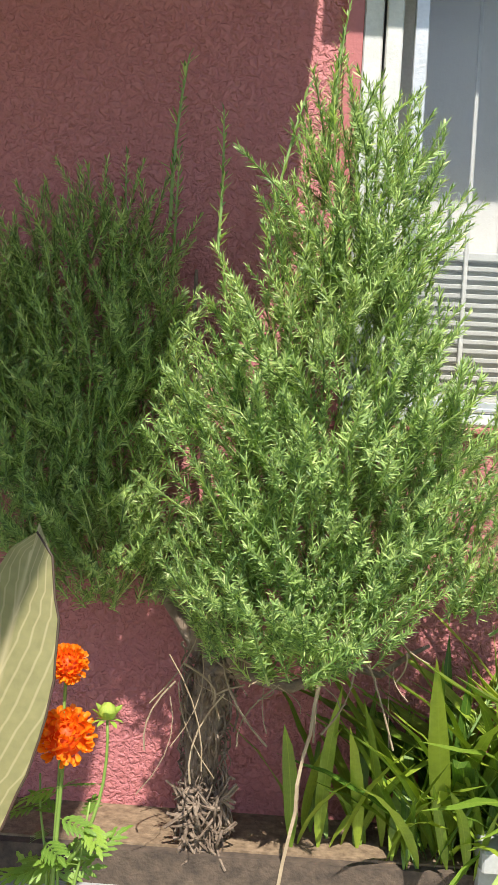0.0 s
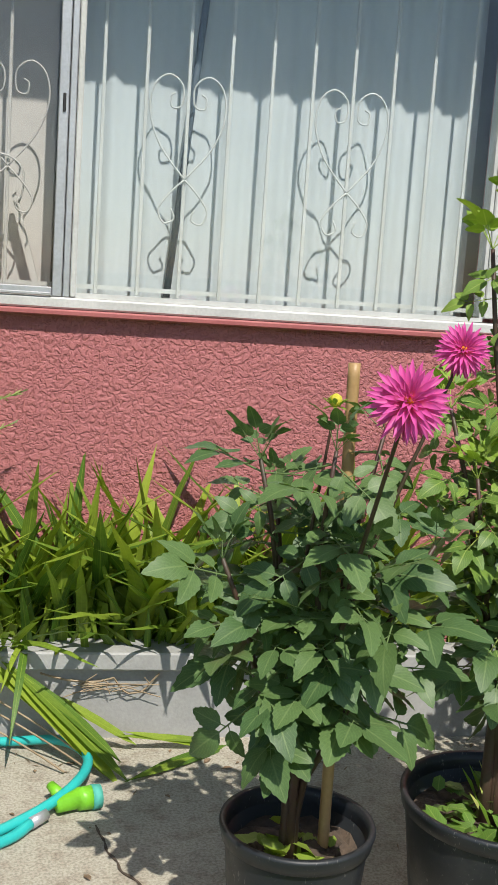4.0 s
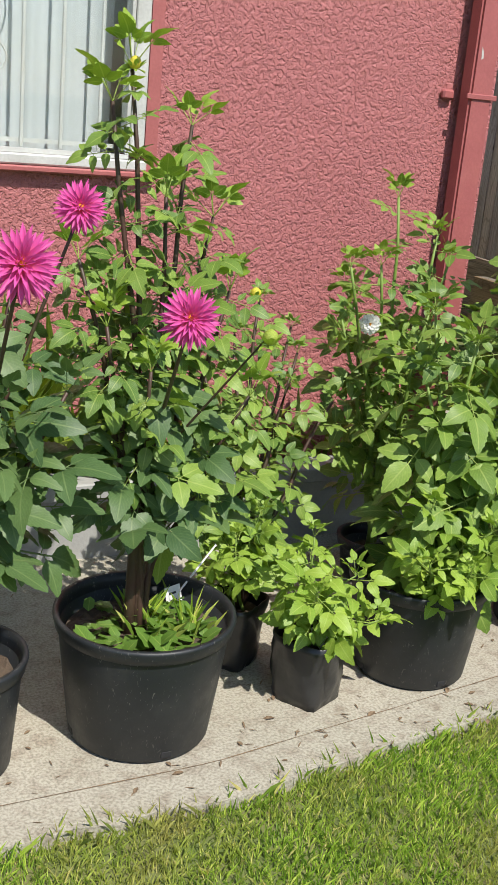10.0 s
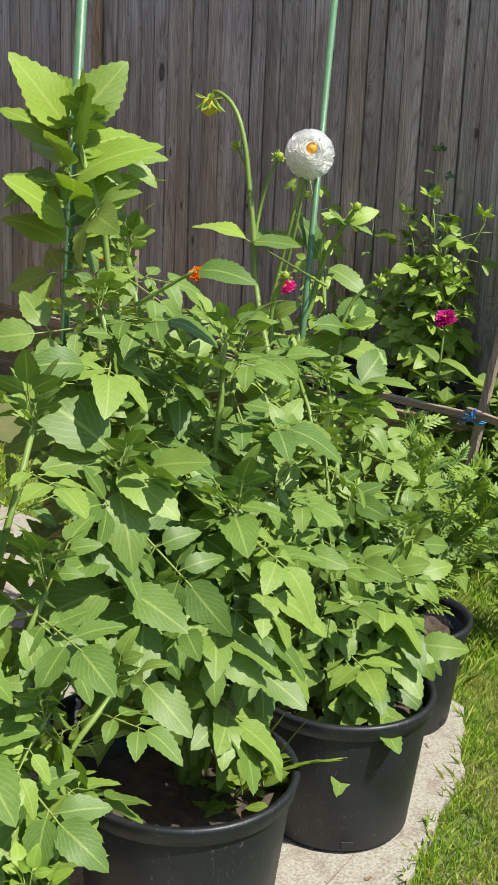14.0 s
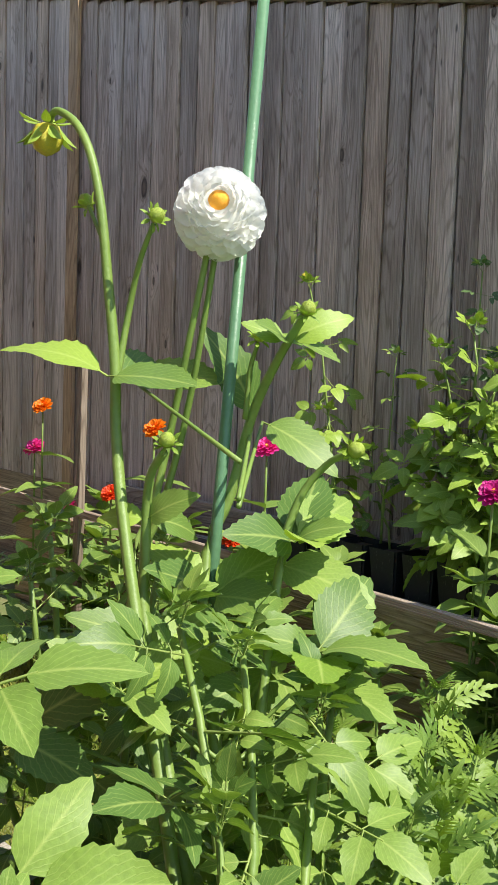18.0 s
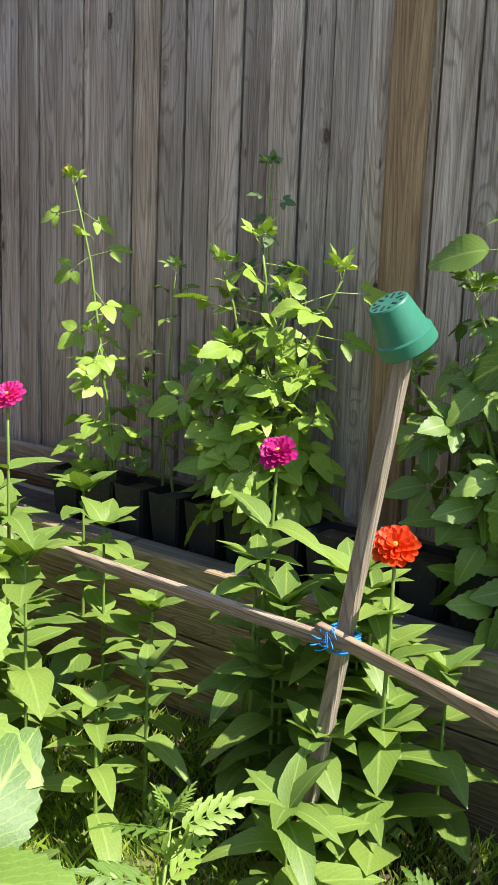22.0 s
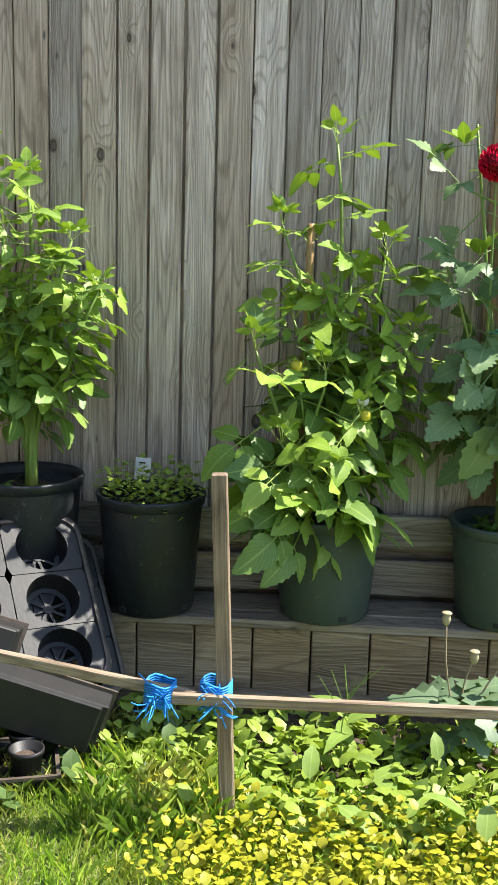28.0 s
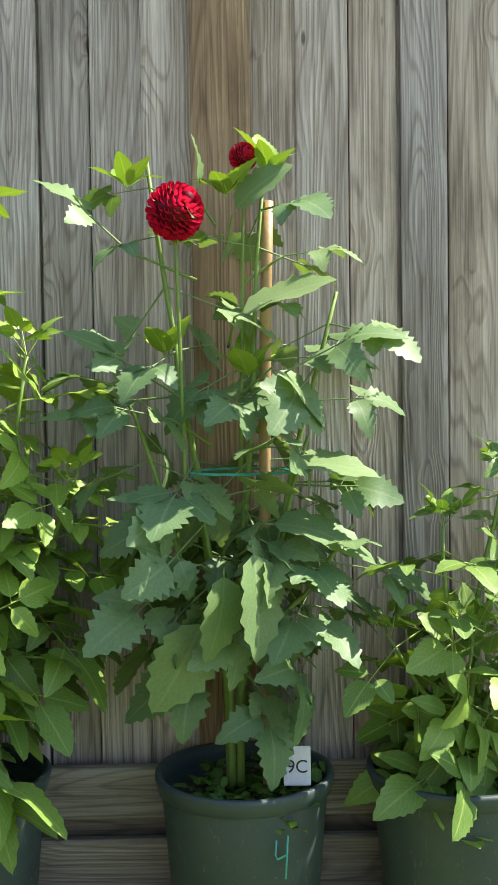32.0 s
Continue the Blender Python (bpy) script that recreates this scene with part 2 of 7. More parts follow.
def glass(name, tint=(1, 1, 1), gloss=0.08):
    m, nt, b = material(name, 0.05)
    tr = nt.nodes.new("ShaderNodeBsdfTransparent")
    tr.inputs[0].default_value = (*tint, 1)
    gl = nt.nodes.new("ShaderNodeBsdfGlossy")
    gl.inputs["Roughness"].default_value = 0.02
    fr = node(nt, "Fresnel", IOR=1.5)
    mx = nt.nodes.new("ShaderNodeMixShader")
    nt.links.new(fr.outputs[0], mx.inputs[0])
    nt.links.new(tr.outputs[0], mx.inputs[1])
    nt.links.new(gl.outputs[0], mx.inputs[2])
    nt.links.new(mx.outputs[0], nt.nodes["Material Output"].inputs[0])
    return m


def concrete(name):
    m, nt, b = material(name, 0.85)
    v = coords(nt)
    n1, n2, n3 = noise_tex(nt, v, 2.5, 5.0), noise_tex(nt, v, 120.0, 2.0), noise_tex(nt, v, 14.0, 5.0, 0.7)
    c = mixc(nt, n1, (0.36, 0.335, 0.27), (0.50, 0.465, 0.385))
    c = mixc(nt, ramp(nt, n3, [(0.48, (0, 0, 0)), (0.7, (0.75, 0.75, 0.75))]), c, (0.24, 0.19, 0.14))
    c = mixc(nt, 0.5, c, ramp(nt, n2, [(0.35, (0.35, 0.33, 0.3)), (0.6, (1.1, 1.1, 1.1))]), 'MULTIPLY')
    nt.links.new(c, b.inputs["Base Color"])
    bump(nt, b, n2, 0.5, 0.004)
    return m


M = {}
M["stucco"] = stucco("stucco", (0.43, 0.146, 0.15), (0.49, 0.172, 0.172))
M["pink"] = plain("pink_paint", (0.42, 0.13, 0.125), (0.38, 0.11, 0.11), 0.45)
M["white"] = plain("white_paint", (0.62, 0.62, 0.60), (0.50, 0.50, 0.48), 0.4)
M["alu"] = plain("aluminium", (0.55, 0.56, 0.58), (0.46, 0.47, 0.49), 0.4, metal=0.5)
M["iron"] = plain("white_iron", (0.66, 0.66, 0.64), (0.56, 0.55, 0.52), 0.5)
M["curtain"] = plain("curtain_cloth", (0.58, 0.61, 0.62), (0.53, 0.56, 0.57), 0.9, 3.0)
M["panel"] = plain("panel_board", (0.74, 0.72, 0.69), (0.64, 0.62, 0.59), 0.8, 3.0)
M["acgrey"] = plain("appliance_plastic", (0.52, 0.52, 0.50), (0.44, 0.44, 0.42), 0.5)
M["dark"] = plain("dark_inside", (0.02, 0.02, 0.022), (0.014, 0.014, 0.016), 0.7)
M["bluegrey"] = plain("blue_grey_pole", (0.10, 0.13, 0.16), (0.06, 0.08, 0.10), 0.6)
M["planter"] = plain("grey_planter_paint", (0.42, 0.42, 0.41), (0.33, 0.33, 0.32), 0.7, 5.0)
M["concrete"] = concrete("concrete")
M["soil"] = plain("soil", (0.12, 0.085, 0.06), (0.055, 0.04, 0.03), 0.95, 30.0, 0.01)
M["litter"] = plain("dry_litter", (0.30, 0.21, 0.13), (0.13, 0.085, 0.05), 0.95, 40.0, 0.01)
def plastic(name, c1, c2, rough):
    """Moulded plastic with fine pale scratches and dusty smears."""
    m, nt, b = material(name, rough)
    v = coords(nt)
    s = noise_tex(nt, coords(nt, scale=(1, 1, 0.35)), 70.0, 2.0, 0.5, 2.5)
    d = noise_tex(nt, v, 9.0, 5.0, 0.7)
    c = mixc(nt, noise_tex(nt, v, 5.0), c1, c2)
    c = mixc(nt, ramp(nt, s, [(0.66, (0, 0, 0)), (0.72, (0.35, 0.35, 0.35))]), c, (0.24, 0.23, 0.21))
    c = mixc(nt, ramp(nt, d, [(0.55, (0, 0, 0)), (0.85, (0.22, 0.22, 0.22))]), c, (0.15, 0.14, 0.12))
    nt.links.new(c, b.inputs["Base Color"])
    nt.links.new(ramp(nt, d, [(0.3, (rough - .08,) * 3), (0.8, (rough + .25,) * 3)]), b.inputs["Roughness"])
    bump(nt, b, s, 0.2, 0.0006)
    return m


M["potblack"] = plastic("black_plastic", (0.011, 0.0135, 0.0165), (0.019, 0.022, 0.026), 0.44)
M["potgreen"] = plastic("dark_green_plastic", (0.042, 0.062, 0.055), (0.06, 0.082, 0.074), 0.5)
M["bag"] = plain("black_film", (0.02, 0.02, 0.021), (0.035, 0.035, 0.036), 0.28, 12.0, 0.004, fine=20.0)
M["greenpot"] = plain("green_plastic", (0.035, 0.20, 0.13), (0.045, 0.24, 0.155), 0.38, 6.0, 0.0008)
M["fence"] = wood("weathered_cedar", (0.35, 0.298, 0.264), (0.79, 0.705, 0.65))
M["fence_brown"] = wood("newer_cedar", (0.36, 0.25, 0.155), (0.58, 0.43, 0.28), knots=False)
M["rail"] = wood("rail_wood", (0.24, 0.195, 0.15), (0.50, 0.43, 0.35), knots=False, axis="Y")
M["stakewood"] = wood("stake_wood", (0.24, 0.195, 0.15), (0.50, 0.43, 0.35), knots=False)
M["bedwood"] = wood("bed_wood", (0.23, 0.175, 0.11), (0.47, 0.38, 0.265), axis="Y")
M["bedtop"] = wood("ledge_wood", (0.21, 0.185, 0.155), (0.42, 0.385, 0.335), axis="Y")
M["bamboo"] = plain("bamboo", (0.52, 0.34, 0.15), (0.40, 0.24, 0.10), 0.45)
M["stakegreen"] = plain("green_stake", (0.13, 0.27, 0.14), (0.10, 0.22, 0.11), 0.4)
M["bark"] = plain("shaggy_bark", (0.30, 0.225, 0.165), (0.12, 0.08, 0.055), 0.95, 18.0, 0.02, fine=60.0)
M["twig"] = plain("dry_twig", (0.42, 0.33, 0.22), (0.28, 0.2, 0.12), 0.8)
M["stem"] = plain("green_stem", (0.23, 0.33, 0.07), (0.17, 0.27, 0.05), 0.5)
M["stemdark"] = plain("purple_stem", (0.085, 0.035, 0.03), (0.06, 0.05, 0.025), 0.5)
M["hose"] = plain("turquoise_hose", (0.03, 0.50, 0.47), (0.025, 0.44, 0.42), 0.4, fine=20.0)
M["lime"] = plain("lime_plastic", (0.22, 0.62, 0.03), (0.2, 0.55, 0.03), 0.4)
M["tag"] = plain("white_tag", (0.78, 0.77, 0.75), (0.7, 0.69, 0.67), 0.5)
M["ink"] = plain("ink", (0.02, 0.02, 0.025), (0.03, 0.03, 0.03), 0.6)
M["chalk"] = plain("teal_crayon", (0.10, 0.5, 0.40), (0.08, 0.42, 0.34), 0.7)
M["blue"] = plain("blue_twine", (0.02, 0.25, 0.72), (0.03, 0.35, 0.82), 0.5)
M["clear"] = plain("cloudy_plastic", (0.62, 0.64, 0.66), (0.5, 0.52, 0.54), 0.25)
M["glass"] = glass("window_glass", (0.93, 0.96, 0.97))
M["screen"] = glass("insect_screen", (0.86, 0.86, 0.86))
M["roof"] = plain("roof_boards", (0.3, 0.12, 0.11), (0.25, 0.1, 0.09), 0.7)
M["siding"] = plain("grey_siding", (0.22, 0.23, 0.25), (0.19, 0.2, 0.22), 0.7)
# leaves
M["dahlia_dark"] = leafy("dahlia_leaf_dark", (0.065, 0.14, 0.055), (0.115, 0.205, 0.075), (0.19, 0.29, 0.12))
M["dahlia"] = leafy("dahlia_leaf", (0.095, 0.195, 0.042), (0.23, 0.37, 0.075), (0.38, 0.50, 0.15))
M["dahlia_lime"] = leafy("dahlia_leaf_lime", (0.19, 0.335, 0.045), (0.30, 0.46, 0.07), (0.40, 0.54, 0.15))
M["zinnia"] = leafy("zinnia_leaf", (0.13, 0.235, 0.05), (0.22, 0.345, 0.075), (0.34, 0.47, 0.14))
M["strap"] = leafy("strap_leaf", (0.07, 0.165, 0.022), (0.29, 0.41, 0.05), (0.30, 0.42, 0.07))
M["cover"] = leafy("ground_cover_leaf", (0.11, 0.23, 0.04), (0.27, 0.39, 0.06), (0.30, 0.42, 0.11))
M["canna"] = leafy("canna_leaf", (0.22, 0.22, 0.11), (0.25, 0.25, 0.13), (0.50, 0.46, 0.30), ribs=0.4)
M["rosemary"] = grassy("rosemary_needle", [(0.0, (0.09, 0.16, 0.055)), (0.5, (0.29, 0.42, 0.14)), (0.9, (0.46, 0.58, 0.20)), (1.0, (0.66, 0.70, 0.36))], straw=0.08)
M["grass"] = grassy("grass_blade", [(0.0, (0.13, 0.24, 0.03)), (0.5, (0.29, 0.44, 0.05)), (0.85, (0.52, 0.64, 0.11)), (1.0, (0.68, 0.60, 0.26))])
M["turf"] = plain("turf", (0.12, 0.17, 0.04), (0.20, 0.19, 0.075), 0.95, 6.0, 0.01)
M["feather"] = leafy("marigold_leaf", (0.11, 0.22, 0.035), (0.24, 0.38, 0.06), (0.27, 0.40, 0.10))
M["treeleaf"] = leafy("far_tree_leaf", (0.03, 0.06, 0.03), (0.05, 0.09, 0.035), (0.06, 0.1, 0.05))
# flowers
M["pinkpetal"] = petal("pink_petal", (0.80, 0.115, 0.44), (0.86, 0.24, 0.22))
M["whitepetal"] = petal("white_petal", (0.93, 0.93, 0.91), (0.92, 0.92, 0.86), thin=0.42, vary=0.1)
M["redpetal"] = petal("crimson_petal", (0.85, 0.015, 0.075), (0.22, 0.0, 0.012))
M["orangepetal"] = petal("orange_petal", (0.95, 0.27, 0.006), (0.85, 0.10, 0.0))
M["scarletpetal"] = petal("scarlet_petal", (0.85, 0.08, 0.01), (0.75, 0.05, 0.0))
M["magentapetal"] = petal("magenta_petal", (0.62, 0.02, 0.26), (0.5, 0.02, 0.2))
M["hotpinkpetal"] = petal("hot_pink_petal", (0.85, 0.05, 0.35), (0.75, 0.04, 0.3))
M["yellow"] = plain("yellow_centre", (0.88, 0.30, 0.01), (0.9, 0.48, 0.03), 0.6, 60.0)
M["bud"] = plain("flower_bud", (0.40, 0.48, 0.06), (0.28, 0.38, 0.05), 0.5)
M["budy"] = plain("yellow_bud", (0.72, 0.60, 0.04), (0.55, 0.50, 0.05), 0.5)
M["pod"] = plain("poppy_pod", (0.45, 0.36, 0.22), (0.36, 0.34, 0.2), 0.7)
M["glaucous"] = leafy("poppy_leaf", (0.12, 0.2, 0.12), (0.16, 0.26, 0.15), (0.25, 0.33, 0.22))


# ---- building helpers ----
def mesh(name, verts, faces, uvs=None, smooth=False):
    me = bpy.data.meshes.new(name)
    me.from_pydata([tuple(v) for v in verts], [], [tuple(f) for f in faces])
    if uvs is not None:
        lay = me.uv_layers.new(name="UVMap")
        idx = np.empty(len(me.loops), dtype=np.int32)
        me.loops.foreach_get("vertex_index", idx)
        lay.data.foreach_set("uv", np.asarray(uvs, dtype=np.float32)[idx].ravel())
    if smooth:
        me.polygons.foreach_set("use_smooth", [True] * len(me.polygons))
    me.update()
    return me


def bm_mesh(bm, name="mesh", smooth=False):
    me = bpy.data.meshes.new(name)
    bm.to_mesh(me)
    bm.free()
    if smooth:
        me.polygons.foreach_set("use_smooth", [True] * len(me.polygons))
    return me


def part(name, data, mat, parent=None, label="", m=None):
    """One mesh object under a thing or a part."""
    if isinstance(data, bmesh.types.BMesh):
        data = bm_mesh(data, name)
    if mat is not None and not data.materials:
        data.materials.append(mat)
    ob = new(name, data)
    if parent:
        ob.parent = parent
    if m is not None:
        ob.matrix_basis = m
    if label:
        tagged(ob, label)
    return ob


def thing(name, label, category, group="", loc=(0, 0, 0), rz=0, kind=""):
    ob = new(name)
    ob.empty_display_size = 0.05
    ob.matrix_basis = pose(*loc, 0, 0, rz)
    return tagged(ob, label, category, group, kind)


def structure(name, data, mat, label, category):
    ob = part(name, data, mat)
    return tagged(ob, label, category, "", "structure")


def boxm(x0, x1, y0, y1, z0, z1, bev=0.0, segs=1):
    bm = bmesh.new()
    bmesh.ops.create_cube(bm, size=1.0)
    for v in bm.verts:
        v.co = Vector(((x0 + x1) / 2 + v.co.x * (x1 - x0), (y0 + y1) / 2 + v.co.y * (y1 - y0), (z0 + z1) / 2 + v.co.z * (z1 - z0)))
    if bev:
        bmesh.ops.bevel(bm, geom=bm.edges[:], offset=bev, segments=segs, affect='EDGES')
    return bm


def tube(pts, radii, sides=6, closed=True):
    """A tapered tube through points."""
    pts = [Vector(p) for p in pts]
    if not hasattr(radii, "__len__"):
        radii = [radii] * len(pts)
    verts, faces = [], []
    up = Vector((0.31, 0.17, 0.93))
    for i, p in enumerate(pts):
        d = (pts[min(i + 1, len(pts) - 1)] - pts[max(i - 1, 0)]).normalized()
        a = d.cross(up)
        a = a.normalized() if a.length > 0.05 else d.cross(Vector((1, 0, 0))).normalized()
        b = d.cross(a)
        for k in range(sides):
            w = 2 * math.pi * k / sides
            verts.append(p + (a * math.cos(w) + b * math.sin(w)) * radii[i])
    n = len(pts)
    for i in range(n - 1):
        for k in range(sides):
            k2 = (k + 1) % sides
            faces.append((i * sides + k, i * sides + k2, (i + 1) * sides + k2, (i + 1) * sides + k))
    if closed:
        faces.append(tuple(range(sides))[::-1])
        faces.append(tuple((n - 1) * sides + k for k in range(sides)))
    return verts, faces


def tubes(paths, sides=6):
    """Several tubes as one mesh's verts and faces: paths of (points, radii)."""
    vs, fs = [], []
    for pts, r in paths:
        v, f = tube(pts, r, sides)
        o = len(vs)
        vs += v
        fs += [tuple(i + o for i in q) for q in f]
    return vs, fs


def lathe(profile, sides=40, squash=None):
    """A turned form from (radius, height) rows, wall thickness included in the rows."""
    verts, faces = [], []
    n = len(profile)
    for r, z in profile:
        for k in range(sides):
            w = 2 * math.pi * k / sides
            verts.append((r * math.cos(w), r * math.sin(w), z))
    for i in range(n - 1):
        for k in range(sides):
            k2 = (k + 1) % sides
            faces.append((i * sides + k, i * sides + k2, (i + 1) * sides + k2, (i + 1) * sides + k))
    return verts, faces


def bend(a, b, sag=(0, 0, 0), n=6, jit=0.0, rng=random):
    """Points on a soft bow from a to b."""
    a, b, s = Vector(a), Vector(b), Vector(sag)
    out = []
    for i in range(n + 1):
        t = i / n
        p = a.lerp(b, t) + s * (4 * t * (1 - t))
        if jit and 0 < i < n:
            p += Vector((rng.uniform(-jit, jit), rng.uniform(-jit, jit), rng.uniform(-jit, jit)))
        out.append(p)
    return out


# ---- leaves ----
def leaflet(length, width, segs=6, tooth=0.10, fold=0.25, droop=0.35, widest=0.4, origin=(0, 0, 0), az=0.0, tip=1.0):
    """One blade along +y from the origin, folded at the midrib, toothed at the edge, its tip bent down."""
    vs, fs, uv = [], [], []
    ca, sa = math.cos(az), math.sin(az)
    for i in range(segs + 1):
        t = i / segs
        half = width / 2 * (math.sin(math.pi * min(1, t ** (math.log(0.5) / math.log(widest)))) ** 0.72) * (1.08 - 0.22 * t) if 0 < t < 1 else 0.0
        half *= 1 + (tooth if i % 2 else -tooth)
        y = t * length
        z = -droop * length * t * t
        for side in (-1, 0, 1):
            wave = 0.09 * half * math.sin(9.0 * t + 1.7 * side + 5.0 * width)
            x, zz, yy = side * half, z + abs(side) * (half * fold + wave), y - abs(side) * (0.02 * length if i % 2 == 0 else 0.0)
            vs.append((origin[0] + x * ca - yy * sa, origin[1] + x * sa + yy * ca, origin[2] + zz))
            uv.append((0.5 + 0.5 * side, t))
    for i in range(segs):
        a = 3 * i
        fs += [(a, a + 1, a + 4, a + 3), (a + 1, a + 2, a + 5, a + 4)]
    return vs, fs, uv


def join(parts_):
    vs, fs, uv = [], [], []
    for v, f, u in parts_:
        o = len(vs)
        vs += v
        fs += [tuple(i + o for i in q) for q in f]
        uv += u
    return vs, fs, uv


def stalk(a, b, r):
    v, f = tube([a, b], [r, r * 0.7], 4, False)
    return v, f, [(0.5, 0.5)] * len(v)


rng = random.Random(7)


def compound(n=5, size=1.0, w=0.5, tooth=0.1, droop=0.35, seed=0):
    """A pinnate leaf, 1 long: a stalk, side leaflets in pairs and a larger end leaflet."""
    r = random.Random(seed)
    ps = [stalk((0, 0, 0), (0, 0.60, 0.03), 0.011)]
    ps.append(leaflet(0.45, 0.45 * w, 14, tooth, 0.14, droop, 0.40, (0, 0.56, 0.03), r.uniform(-0.15, 0.15)))
    for k in range((n - 1) // 2):
        y = 0.46 - 0.27 * k
        for sgn in (-1, 1):
            l = 0.35 * (1 - 0.2 * k) * r.uniform(0.8, 1.12)
            turn = sgn * r.uniform(0.9, 1.3)
            y0 = y + r.uniform(-.04, .04)
            o = (-math.sin(turn) * .06, y0 + math.cos(turn) * .06, 0.03)
            ps.append(stalk((0, y0, 0.03), o, 0.007))
            ps.append(leaflet(l, l * w * r.uniform(0.85, 1.08), 12, tooth, 0.16, droop * r.uniform(0.4, 1.5), 0.40, o, turn))
    return join(ps)


LEAF = {}


def leaf_meshes(key, mat, maker, count=4):
    out = []
    for s in range(count):
        v, f, u = maker(s)
        me = mesh("leaf_" + key, v, f, u, True)
        me.materials.append(M[mat])
        out.append(me)
    LEAF[key] = out


for k_, m_ in (("dark", "dahlia_dark"), ("mid", "dahlia"), ("lime", "dahlia_lime")):
    leaf_meshes("c5_" + k_, m_, lambda s: compound(5, 1, 0.62, 0.05, 0.10 + 0.12 * s, s))
    leaf_meshes("c3_" + k_, m_, lambda s: compound(3, 1, 0.66, 0.05, 0.10 + 0.12 * s, 10 + s))
    leaf_meshes("one_" + k_, m_, lambda s: join([stalk((0, 0, 0), (0, 0.12, 0), 0.012), leaflet(0.9, 0.55, 18, 0.05, 0.14, 0.14 + 0.1 * s, 0.42, (0, 0.1, 0))]))
M["dahlia_blue"] = leafy("dahlia_leaf_grey", (0.13, 0.235, 0.10), (0.215, 0.33, 0.145), (0.26, 0.37, 0.19), 0.48)
leaf_meshes("lob", "dahlia_blue", lambda s: compound(3, 1, 0.80, 0.15, 0.15 + 0.12 * s, 30 + s))
leaf_meshes("lobone", "dahlia_blue", lambda s: join([stalk((0, 0, 0), (0, 0.12, 0), 0.012), leaflet(0.9, 0.62, 12, 0.11, 0.16, 0.14 + 0.1 * s, 0.42, (0, 0.1, 0))]))
leaf_meshes("zin", "zinnia", lambda s: leaflet(1.0, 0.44, 7, 0.0, 0.28, 0.2 + 0.14 * s, 0.38))
leaf_meshes("zinwide", "zinnia", lambda s: leaflet(1.0, 0.62, 7, 0.0, 0.2, 0.15 + 0.12 * s, 0.4))
leaf_meshes("strap", "strap", lambda s: leaflet(1.0, 0.08, 9, 0.0, 0.35, 0.06 + 0.16 * s, 0.45), 5)
leaf_meshes("blade", "strap", lambda s: leaflet(1.0, 0.105, 11, 0.0, 0.22, 0.02 + 0.02 * s, 0.62), 4)
leaf_meshes("poppy", "glaucous", lambda s: leaflet(1.0, 0.5, 10, 0.35, 0.15, 0.4 + 0.2 * s, 0.5))
leaf_meshes("feath", "feather", lambda s: join([stalk((0, 0, 0), (0, 1, -0.1), 0.014)] + [leaflet(0.55 - .05 * j, 0.13, 6, 0.22, 0.2, 0.25, 0.45, (0, 0.2 + 0.2 * j, -0.02 * j), sg * 0.6) for j in range(4) for sg in (-1, 1)] + [leaflet(0.45, 0.14, 6, 0.22, 0.2, 0.3, 0.45, (0, 0.95, -0.1))]))
leaf_meshes("round", "cover", lambda s: leaflet(1.0, 0.95, 5, 0.06, 0.12, 0.15 + 0.1 * s, 0.5))


def put_leaf(parent, key, at, az, elev, size, roll=0.0, name="leaf"):
    """One leaf at a place: az degrees round from +y, elev degrees up from the level."""
    me = rng.choice(LEAF[key])
    ob = new(name, me)
    ob.parent = parent
    ob.matrix_basis = Matrix.Translation(at) @ pose(0, 0, 0, 0, 0, az) @ pose(0, 0, 0, elev, 0, 0) @ pose(0, 0, 0, 0, roll, 0) @ Matrix.Diagonal((size, size, size, 1))
    return ob


